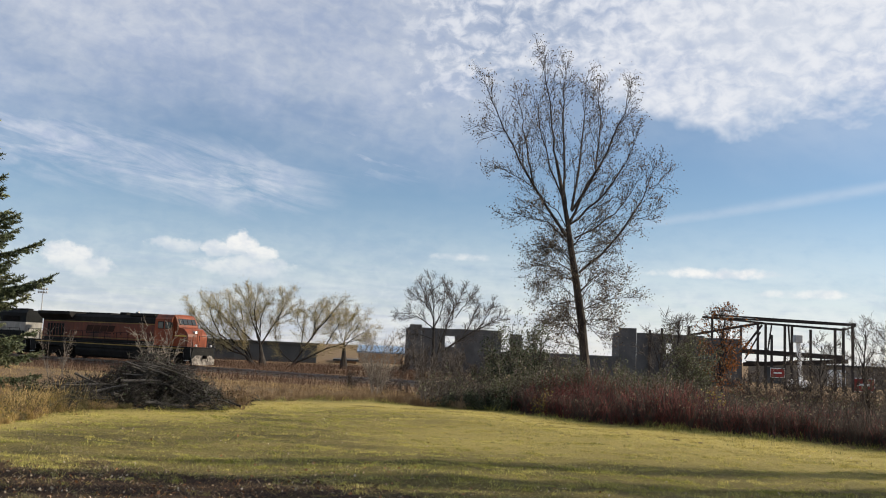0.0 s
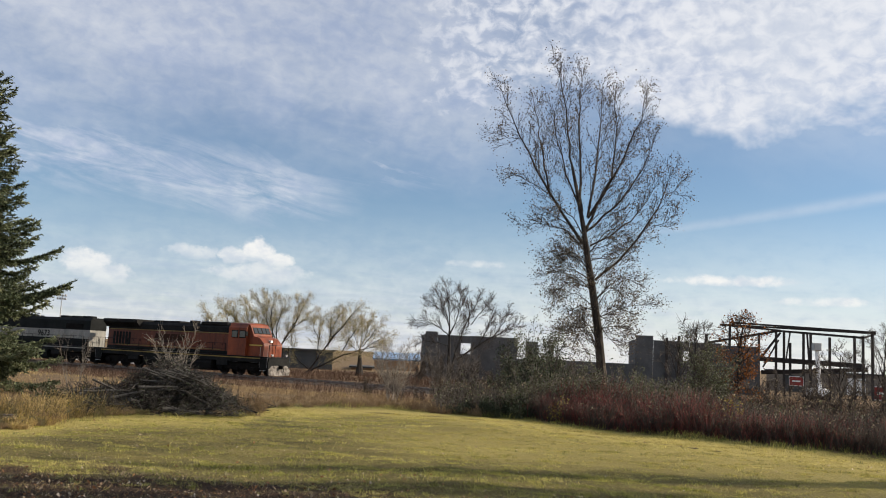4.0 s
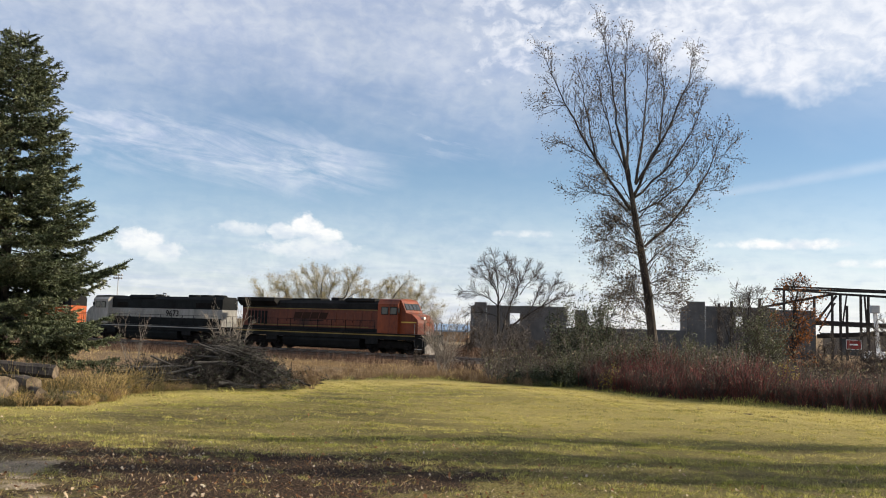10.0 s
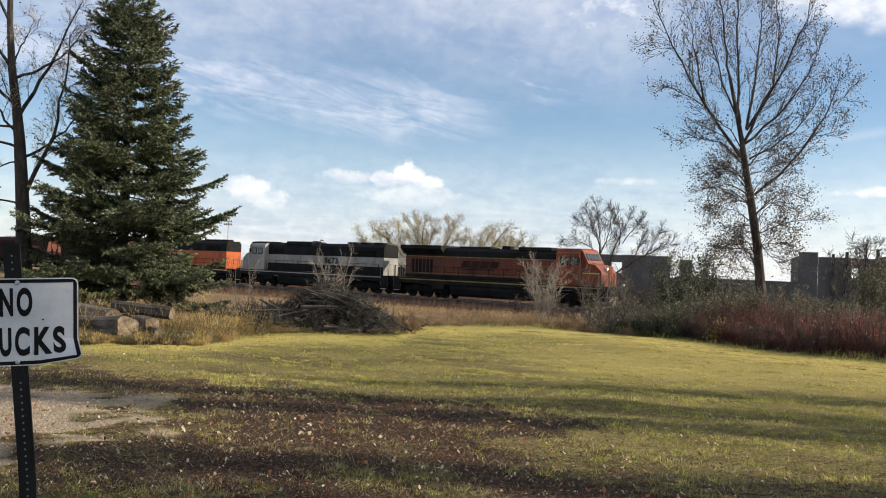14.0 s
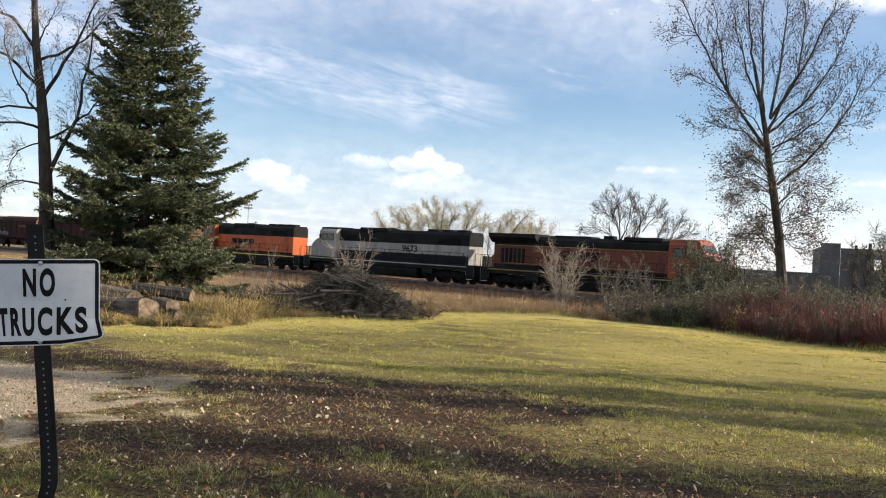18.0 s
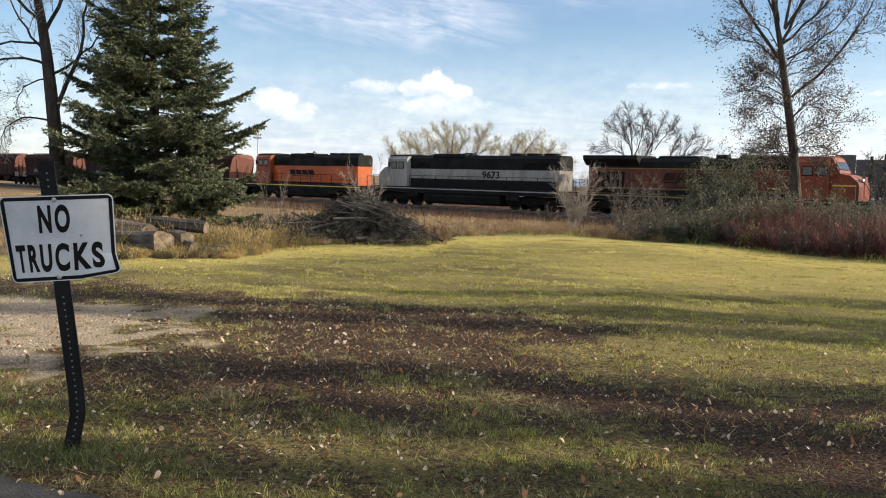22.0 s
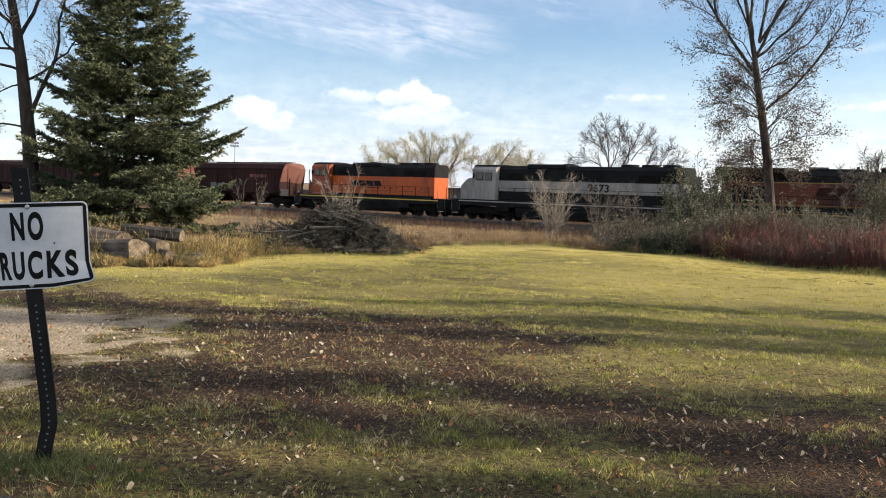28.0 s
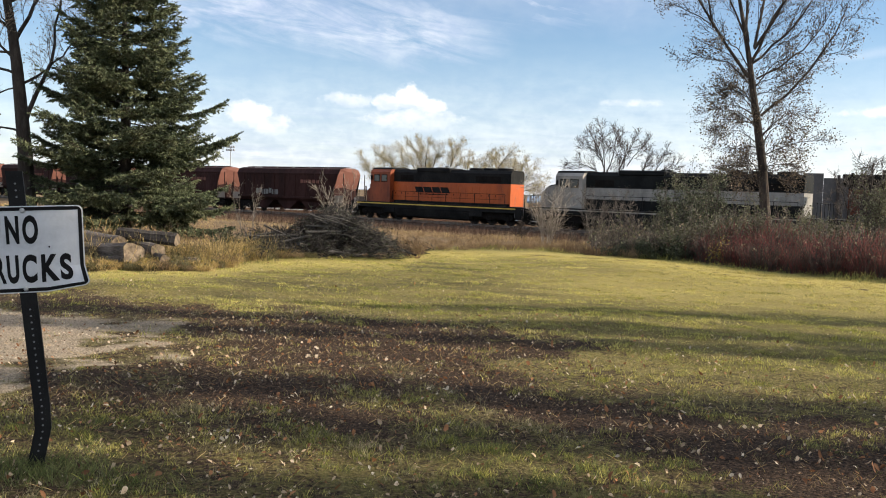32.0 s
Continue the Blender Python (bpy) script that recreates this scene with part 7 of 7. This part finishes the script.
def locomotive(label, L, kind):
    """Built facing +x, the rail top at z = 0."""
    t = thing("locomotive", label, "locomotive", group="train")
    half = L / 2 - 0.35
    body, top, band = {"ge": ("orange_dirty", "black_paint", "orange"), "emd": ("cream", "green_paint", "cream"), "old": ("orange", "black_paint", "orange")}[kind]
    sill = "green_paint" if kind == "emd" else "black_paint"
    cab_x = half - (4.6 if kind != "old" else 4.9)
    cab_len = 2.05 if kind == "ge" else 2.4
    deck = 1.72 if kind != "old" else 1.60
    roof = {"ge": 4.40, "emd": 4.56, "old": 4.58}[kind]
    # frame, walkways, fuel tank
    part("underframe", Geo().box((0, 0, deck - 0.32), (2 * half, 2.6, 0.44), chamfer=0.03), sill, t)
    part("walkway", Geo().box((0, 0, deck - 0.06), (2 * half, 3.06, 0.08), chamfer=0.01), sill, t)
    for s in (-1, 1):
        part("sill_stripe", Geo().box((0, s * 1.535, deck - 0.16), (2 * half - 1.6, 0.012, 0.10)), "yellow_dim" if kind == "ge" else "yellow_paint" if kind == "old" else "cream", t)
        part("side_sill", Geo().box((0, s * 1.49, deck - 0.30), (2 * half - 1.4, 0.06, 0.40), chamfer=0.01), sill, t)
    part("fuel_tank", Geo().prism([(-1.35, 1.20), (-1.45, 0.95), (-1.3, 0.42), (-1.0, 0.26), (1.0, 0.26), (1.3, 0.42), (1.45, 0.95), (1.35, 1.20)], 0, -4.3, 4.3), sill, t)
    for x in (-2.2, 2.6):
        part("air_tank", Geo().tube([(x - 1.3, -1.2, 1.12), (x + 1.3, -1.2, 1.12)], 0.16, 10), "black_paint", t)
    for s in (-1, 1):
        for k, bx in enumerate((-5.6, 5.6) if kind != "old" else (-4.9, 4.9)):
            part("equipment_box", Geo().box((bx, s * 1.36, deck - 0.62), (1.3, 0.26, 0.62), chamfer=0.03), "black_paint", t)
    for x in (half - 3.6, -half + 3.6):
        bogie(t, x, 3)
    # long hood
    hx0, hx1 = -half + (1.0 if kind != "old" else 1.7), cab_x
    w = 0.98
    split = {"ge": 3.66, "emd": 3.34, "old": 3.46}[kind]
    part("hood", Geo().prism([(-w, deck), (-w, split), (w, split), (w, deck)], 0, hx0, hx1), body, t)
    part("hood_roof", Geo().prism([(-w - 0.004, split), (-w - 0.004, roof - 0.28), (-w + 0.22, roof), (w - 0.22, roof), (w + 0.004, roof - 0.28), (w + 0.004, split)], 0, hx0 - 0.01, hx1), top, t)
    # doors along the hood with raised edges, latches
    nd = 17
    for s in (-1, 1):
        for k in range(nd):
            x = hx0 + 0.5 + (hx1 - hx0 - 1.0) * k / (nd - 1)
            wide = (hx1 - hx0 - 1.0) / (nd - 1) * 0.86
            d = part("hood_door", Geo().box((x, s * (w + 0.012), deck + (split - deck) * 0.45), (wide, 0.024, (split - deck) * 0.80), chamfer=0.008), body, t)
            part("latch", Geo().box((x + wide * 0.36, s * (w + 0.032), deck + (split - deck) * 0.45), (0.05, 0.03, 0.16)), top, d)
        if kind == "ge":
            part("sill_band", Geo().box(((hx0 + hx1) / 2, s * (w + 0.030), deck + 0.16), (hx1 - hx0 - 0.1, 0.03, 0.30)), "black_paint", t)
            part("stripe", Geo().box(((hx0 + hx1) / 2, s * (w + 0.032), deck + 0.42), (hx1 - hx0 - 2.6, 0.03, 0.05)), "yellow_dim", t)
            part("stripe", Geo().box(((hx0 + hx1) / 2, s * (w + 0.016), split - 0.05), (hx1 - hx0 - 0.4, 0.03, 0.06)), "yellow_dim", t)
            for k in range(6):
                part("intake_louver", Geo().box((hx0 + 0.9 + k * 0.42, s * (w + 0.03), deck + 1.05), (0.30, 0.03, 1.2), chamfer=0.01), "black_paint", t)
        else:
            band_h = 0.74 if kind == "emd" else 0.20
            part("sill_band", Geo().box(((hx0 + hx1) / 2, s * (w + 0.030), deck + band_h / 2 + 0.004), (hx1 - hx0 - 0.1, 0.03, band_h)), top, t)
            part("intake_grille", Geo().box((hx0 + 2.3, s * (w + 0.016), split + 0.36), (2.6, 0.03, 0.5), chamfer=0.01), "truck_iron", t)
            part("intake_grille", Geo().box((hx1 - 1.6, s * (w + 0.016), split + 0.36), (1.6, 0.03, 0.5), chamfer=0.01), "truck_iron", t)
        rails_of(t, hx0 + 0.2, cab_x - 0.3, s * 1.47, deck, "black_paint")
    # roof gear
    if kind == "ge":
        part("radiator_wing", Geo().prism([(-1.0, 3.80), (-1.52, 4.28), (-1.52, 4.58), (1.52, 4.58), (1.52, 4.28), (1.0, 3.80)], 0, hx0 - 0.25, hx0 + 4.4), "black_paint", t, "overhanging black radiator wing")
        part("dynamic_brake_box", Geo().box((hx1 - 2.4, 0, roof + 0.04), (3.2, 1.9, 0.34), chamfer=0.08), "black_paint", t)
        part("exhaust_stack", Geo().box((0.6, 0, roof + 0.10), (0.9, 0.6, 0.34), chamfer=0.05), "black_paint", t)
        part("roof_hatch", Geo().box((-2.4, 0, roof + 0.05), (3.4, 1.4, 0.22), chamfer=0.06), "black_paint", t)
        part("horn", Geo().tube([(1.9, 0.1, roof), (1.9, 0.1, roof + 0.28), (2.3, 0.1, roof + 0.33)], [0.05, 0.05, 0.11], 8), "pole_metal", t)
    else:
        for k, x in enumerate((hx0 + 1.4, hx0 + 3.1, hx0 + 4.8) if kind == "emd" else (hx0 + 1.2, hx0 + 2.7, hx0 + 4.2)):
            part("roof_fan", Geo().tube([(x, 0, roof - 0.02), (x, 0, roof + 0.16), (x, 0, roof + 0.20)], [0.68, 0.68, 0.55], 18), top, t)
        part("dynamic_brake_box", Geo().box((hx1 - 4.6, 0, roof - 0.06), (3.8, 2.1, 0.42), chamfer=0.10), top, t)
        part("exhaust_stack", Geo().box((0.2, 0, roof + 0.08), (0.8, 0.5, 0.30), chamfer=0.05), top, t)
        part("horn", Geo().tube([(-0.9, 0.1, roof), (-0.9, 0.1, roof + 0.3), (-0.5, 0.1, roof + 0.33)], [0.05, 0.05, 0.11], 8), "pole_metal", t)
    # cab
    cw = 1.52 if kind != "old" else 1.50
    cr = {"ge": 4.56, "emd": 4.62, "old": 4.72}[kind]
    part("cab", Geo().prism([(-cw, deck), (-cw, cr - 0.42), (-cw + 0.32, cr - 0.06), (-0.5, cr), (0.5, cr), (cw - 0.32, cr - 0.06), (cw, cr - 0.42), (cw, deck)], 0, cab_x, cab_x + cab_len), "orange_mid" if kind != "emd" else "cream", t)
    part("cab_roof", Geo().prism([(-cw + 0.20, cr - 0.165), (-cw + 0.32, cr - 0.035), (-0.5, cr + 0.03), (0.5, cr + 0.03), (cw - 0.32, cr - 0.035), (cw - 0.20, cr - 0.165)], 0, cab_x - 0.05, cab_x + cab_len - 0.02), "orange_mid" if kind == "ge" else top, t)
    for s in (-1, 1):
        for k, wx in enumerate((0.72, 1.62)):
            wn = part("side_window", Geo().box((cab_x + wx, s * (cw + 0.008), cr - 0.98), (0.74, 0.03, 0.66), chamfer=0.01), "black_paint", t)
            part("pane", Geo().box((cab_x + wx, s * (cw + 0.026), cr - 0.98), (0.60, 0.012, 0.52)), "glass", wn)
        part("mirror", Geo().box((cab_x + 2.2, s * (cw + 0.12), cr - 0.95), (0.05, 0.2, 0.4), chamfer=0.01), "black_paint", t)
    front, slope = cab_x + cab_len, Matrix()
    if kind == "ge":
        part("cab_front", Geo().prism([(front, 3.30), (front + 0.62, 3.30), (front + 0.62, 3.50), (front + 0.16, cr - 0.20), (front + 0.04, cr - 0.09), (front, cr - 0.09)], 1, -1.24, 1.24), "orange_mid", t)
        slope = Matrix.Translation((front + 0.40, 0, 3.94)) @ Matrix.Rotation(-0.497, 4, "Y") @ Matrix.Translation((-front, 0, -(cr - 0.78)))
    for sy in (-0.95, -0.32, 0.32, 0.95) if kind != "ge" else (-0.82, -0.28, 0.28, 0.82):
        wn = part("windshield", Geo().box((front + 0.008, sy, cr - 0.78), (0.03, 0.52, 0.60), chamfer=0.01), "black_paint", t, at=slope)
        part("pane", Geo().box((front + 0.026, sy, cr - 0.78), (0.012, 0.44, 0.50)), "glass", wn)
    # nose
    nx0, nx1 = cab_x + cab_len, half - (0.75 if kind != "old" else 1.5)
    nw, nz = (1.22, 3.42) if kind != "old" else (0.95, 3.10)
    part("nose", Geo().prism([(nx0, deck), (nx0, nz + 0.12), (nx1 - 0.55, nz - 0.10), (nx1 - 0.06, nz - 0.55), (nx1, deck + 0.9), (nx1, deck)], 1, -nw, nw), "orange_mid" if kind != "emd" else "cream", t)
    if kind == "emd":
        part("nose_top", Geo().prism([(nx0, nz + 0.125), (nx1 - 0.55, nz - 0.095), (nx1 - 0.06, nz - 0.545), (nx1 - 0.10, nz - 0.42), (nx1 - 0.55, nz + 0.0), (nx0, nz + 0.20)], 1, -nw + 0.2, nw - 0.2), "green_paint", t)
    for s in (-1, 1):
        part("nose_door", Geo().box((nx1 + 0.012, 0.25, deck + 0.85), (0.03, 0.6, 1.4), chamfer=0.01), "orange_mid" if kind != "emd" else "cream", t) if s > 0 else None
        part("nose_stripe", Geo().box(((nx0 + nx1) / 2, s * (nw + 0.012), deck + 0.95), (nx1 - nx0 - 0.35, 0.02, 0.10)), "yellow_paint", t) if kind == "ge" else None
        hl = part("headlight", Geo().tube([(nx1 - 0.28, s * 0.22, nz - 0.38), (nx1 - 0.02, s * 0.22, nz - 0.38)], 0.11, 12), "pole_metal", t)
        part("lens", Geo().tube([(nx1 - 0.018, s * 0.22, nz - 0.38), (nx1 + 0.0, s * 0.22, nz - 0.38)], 0.09, 12), "headlight" if kind == "ge" else "galvanised", hl)
        part("ditch_light", Geo().tube([(half - 0.05, s * 0.95, deck + 0.14), (half + 0.10, s * 0.95, deck + 0.14)], 0.10, 12), "galvanised", t)
        # steps at both ends
        for e, xe in ((1, half - 0.45), (-1, -half + 0.45)):
            part("stepwell", Geo().box((xe, s * 1.36, deck - 0.62), (0.75, 0.34, 1.0), chamfer=0.02), "black_paint", t)
            for k in range(3):
                part("step", Geo().box((xe, s * 1.50, 0.52 + 0.34 * k), (0.62, 0.14, 0.04)), "galvanised" if k == 0 else "black_paint", t)
            part("grab_iron", Geo().tube([(xe + e * 0.42, s * 1.50, 0.75), (xe + e * 0.42, s * 1.50, deck + 0.85)], 0.016, 6), "wall_grey", t)
            part("grab_iron", Geo().tube([(xe - e * 0.42, s * 1.50, 0.75), (xe - e * 0.42, s * 1.50, deck + 0.85)], 0.016, 6), "wall_grey", t)
    for e in (-1, 1):
        part("pilot", Geo().prism([(-1.45, 0.28), (-1.45, deck - 0.4), (1.45, deck - 0.4), (1.45, 0.28), (0.0, 0.12)], 0, e * half - 0.06, e * half + 0.06), "black_paint", t)
        if kind == "ge" and e > 0:
            part("snowplow", Geo().prism([(-1.38, 0.16), (-1.44, 0.62), (-1.0, 0.98), (1.0, 0.98), (1.44, 0.62), (1.38, 0.16), (0.0, 0.10)], 0, half + 0.064, half + 0.14), "scuffed_steel", t, "scuffed grey snowplow")
        part("coupler", Geo().box((e * (half + 0.22), 0, 0.86), (0.62, 0.28, 0.30), chamfer=0.06), "truck_iron", t)
        part("end_rail", Geo().tube([(e * (half - 0.05), -1.3, deck + 1.0), (e * (half - 0.05), 1.3, deck + 1.0)], 0.02, 6), "black_paint", t)
        for y in (-1.3, -0.5, 0.5, 1.3):
            part("rail_post", Geo().box((e * (half - 0.05), y, deck + 0.5), (0.035, 0.035, 1.0)), "black_paint", t)
        part("hose", Geo().tube([(e * (half + 0.1), 0.4, 0.95), (e * (half + 0.28), 0.42, 0.6), (e * (half + 0.3), 0.3, 0.4)], 0.03, 6), "black_paint", t)
    # emblem as plain slanted shapes, and the road number where it can be read
    for s in (-1, 1):
        turn = Matrix.Rotation(math.pi / 2, 4, "X") if s < 0 else Matrix.Rotation(math.pi, 4, "Z") @ Matrix.Rotation(math.pi / 2, 4, "X")
        if kind == "emd":
            part("road_number", text_mesh("9673", 1.85, 0.62), "black_paint", t, "black numerals", Matrix.Translation((-3.0, s * (w + 0.050), 2.90)) @ turn)
        else:
            cx, cz, wd, hg = (-1.6, deck + 1.32, 3.9, 0.56) if kind == "ge" else (0.2, deck + 1.20, 3.9, 0.50)
            for k in range(4):
                x0 = cx + (k - 2) * wd / 4
                q = [(x0 + 0.02, cz - hg / 2), (x0 + wd / 4 - 0.08, cz - hg / 2), (x0 + wd / 4 + 0.16, cz + hg / 2), (x0 + 0.26, cz + hg / 2)]
                ys = (s * (w + 0.026), s * (w + 0.034))
                g = Geo().add([(a, ys[0], b) for a, b in q] + [(a, ys[1], b) for a, b in q], [(0, 1, 2, 3), (7, 6, 5, 4)] + [(i, (i + 1) % 4, 4 + (i + 1) % 4, 4 + i) for i in range(4)])
                part("emblem", g, "emblem_dark" if kind == "ge" else "black_paint", t, "black slanted block of the emblem")
            part("emblem", Geo().box((cx - 0.1, s * (w + 0.030), cz - hg * 0.78), (wd * 0.86, 0.02, 0.06)), "black_paint", t, "black emblem underline")
    return t


def hopper(L=18.2):
    t = thing("hopper_car", "oxide-red covered hopper wagon with faded lettering", "hopper car", group="train")
    half = L / 2 - 0.45
    w = 1.55
    side = [(-1.25, 1.25), (-w, 1.65), (-w, 4.00), (-1.25, 4.47), (-0.6, 4.62), (0.6, 4.62), (1.25, 4.47), (w, 4.00), (w, 1.65), (1.25, 1.25)]
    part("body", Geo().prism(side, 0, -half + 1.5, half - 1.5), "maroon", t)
    for e in (-1, 1):
        sh = Geo()
        vs = [(e * (half - 1.5), y, z) for y, z in side] + [(e * (half - (1.9 if z < 2 else 1.0 if z > 3 else 1.3)), y * 0.98, z) for y, z in side]
        n = len(side)
        sh.add(vs, [(k, (k + 1) % n, n + (k + 1) % n, n + k) for k in range(n)])
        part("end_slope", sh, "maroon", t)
        # end sheet painted lighter than the sides, as if the sun struck it
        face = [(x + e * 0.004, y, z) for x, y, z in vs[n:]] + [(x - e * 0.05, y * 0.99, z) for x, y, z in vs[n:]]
        part("end_sheet", Geo().add(face, [tuple(range(n)), tuple(reversed(range(n, 2 * n)))] + [(k, (k + 1) % n, n + (k + 1) % n, n + k) for k in range(n)]), "hopper_end", t, "end sheet in a lighter, sunlit red")
        part("end_platform", Geo().box((e * (half - 0.7), 0, 1.25), (1.4, 2.9, 0.16), chamfer=0.02), "maroon", t)
        for s in (-1, 1):
            part("ladder", Geo().box((e * (half - 0.35), s * 1.45, 2.6), (0.06, 0.06, 2.9)), "maroon", t)
            part("corner_post", Geo().box((e * (half - 0.1), s * 1.42, 2.1), (0.10, 0.10, 1.8)), "maroon", t)
            part("end_panel", Geo().box((e * (half - 0.9), s * 1.46, 1.62), (1.3, 0.05, 0.7), chamfer=0.01), "wall_beige", t)
        part("coupler", Geo().box((e * (half + 0.25), 0, 0.86), (0.7, 0.28, 0.30), chamfer=0.06), "truck_iron", t)
    part("centre_sill", Geo().box((0, 0, 1.02), (2 * half, 0.7, 0.34), chamfer=0.02), "truck_iron", t)
    for k in range(3):
        x = (k - 1) * 3.6
        part("hopper_bay", Geo().prism([(x - 1.7, 1.4), (x - 0.4, 0.42), (x + 0.4, 0.42), (x + 1.7, 1.4)], 1, -1.2, 1.2), "maroon", t)
    for s in (-1, 1):
        part("side_sill", Geo().box((0, s * (w + 0.02), 1.62), (2 * half - 2.6, 0.08, 0.22), chamfer=0.02), "maroon", t)
        part("top_sill", Geo().box((0, s * (w + 0.01), 4.00), (2 * half - 2.8, 0.07, 0.14), chamfer=0.02), "maroon", t)
        for k in range(9):
            part("side_rib", Geo().box(((k - 4) * 1.6, s * (w + 0.025), 2.8), (0.09, 0.05, 2.1)), "maroon", t)
        for k in range(5):
            part("lettering_bar", Geo().box((2.6 + k * 0.56, s * (w + 0.012), 3.25), (0.42, 0.02, 0.34)), "hopper_end", t, "faded pale lettering bar")
        for k in range(7):
            part("tag_bar", Geo().box((-4.2 + k * 0.5, s * (w + 0.014), 2.15 + 0.08 * math.sin(k * 2.0)), (0.40, 0.02, 0.5), Matrix.Rotation(0.2 * math.sin(k * 3.1), 3, "Y")), "wall_grey", t, "grey painted scrawl")
    part("roof_walk", Geo().box((0, 0, 4.70), (2 * half - 2.4, 0.6, 0.05)), "maroon", t)
    for k in range(5):
        part("roof_hatch", Geo().box(((k - 2) * 2.6, 0.75, 4.66), (1.8, 0.5, 0.10), chamfer=0.02), "maroon", t)
    for x in (-half + 1.9, half - 1.9):
        bogie(t, x, 2, rad=0.457, pitch=1.75)
    return t


lead = locomotive("orange and black road locomotive, sooty, headlights lit", 22.3, "ge")
second = locomotive("dark green and cream locomotive, running cab backwards", 22.5, "emd")
third = locomotive("clean orange and black locomotive, running cab backwards", 20.2, "old")
cars = [hopper()]
for _ in range(4):
    before = [o for o in SPIN if o[0].parent.parent == cars[0]]
    cars.append(copy_thing(cars[0], Matrix.Identity(4)))
    for b in cars[-1].children:
        for w in b.children:
            if w.name.startswith("wheelset"):
                src = before[len([s for s in SPIN if s[0].parent.parent == cars[-1]])]
                SPIN.append((w, src[1], src[2]))

# seconds and metres along the track of the leading coupler
TRAIN = [(0.0, -55.78), (4.0, -49.17), (9.0, -39.83), (18.0, -22.81), (23.0, -12.7), (28.0, -2.28), (32.0, 6.33)]


def train_s(t):
    """Where the front is: a smooth curve through the rows above."""
    ts, ss = [r[0] for r in TRAIN], [r[1] for r in TRAIN]
    co = np.polyfit(ts, ss, 3)
    return float(np.polyval(co, t))


def motions():
    """Keys the train and its wheels."""
    back = 0.0
    for ob, L, flip in [(lead, 22.3, False), (second, 22.5, True), (third, 20.2, True)] + [(c, 18.2, False) for c in cars]:
        rows = []
        for k in range(17):
            t = 2.0 * k
            p = TRACK_N * TRACK_FAR + TRACK_U * (train_s(t) - back - L / 2)
            rows.append((t, Matrix.Translation((p.x, p.y, RAIL_Z)) @ Matrix.Rotation(-radians(TRACK_AZ) + (math.pi if flip else 0), 4, "Z")))
        walk(ob, rows)
        back += L
    for w, at, rad in SPIN:
        sign = -1 if w.parent.parent in (second, third) else 1
        rows = []
        for k in range(81):
            t = 0.4 * k
            turn = (train_s(t) - train_s(0.0)) / rad * sign
            rows.append((t, Matrix.Translation(at) @ Matrix.Rotation(turn, 4, "Y")))
        walk(w, rows)


motions()
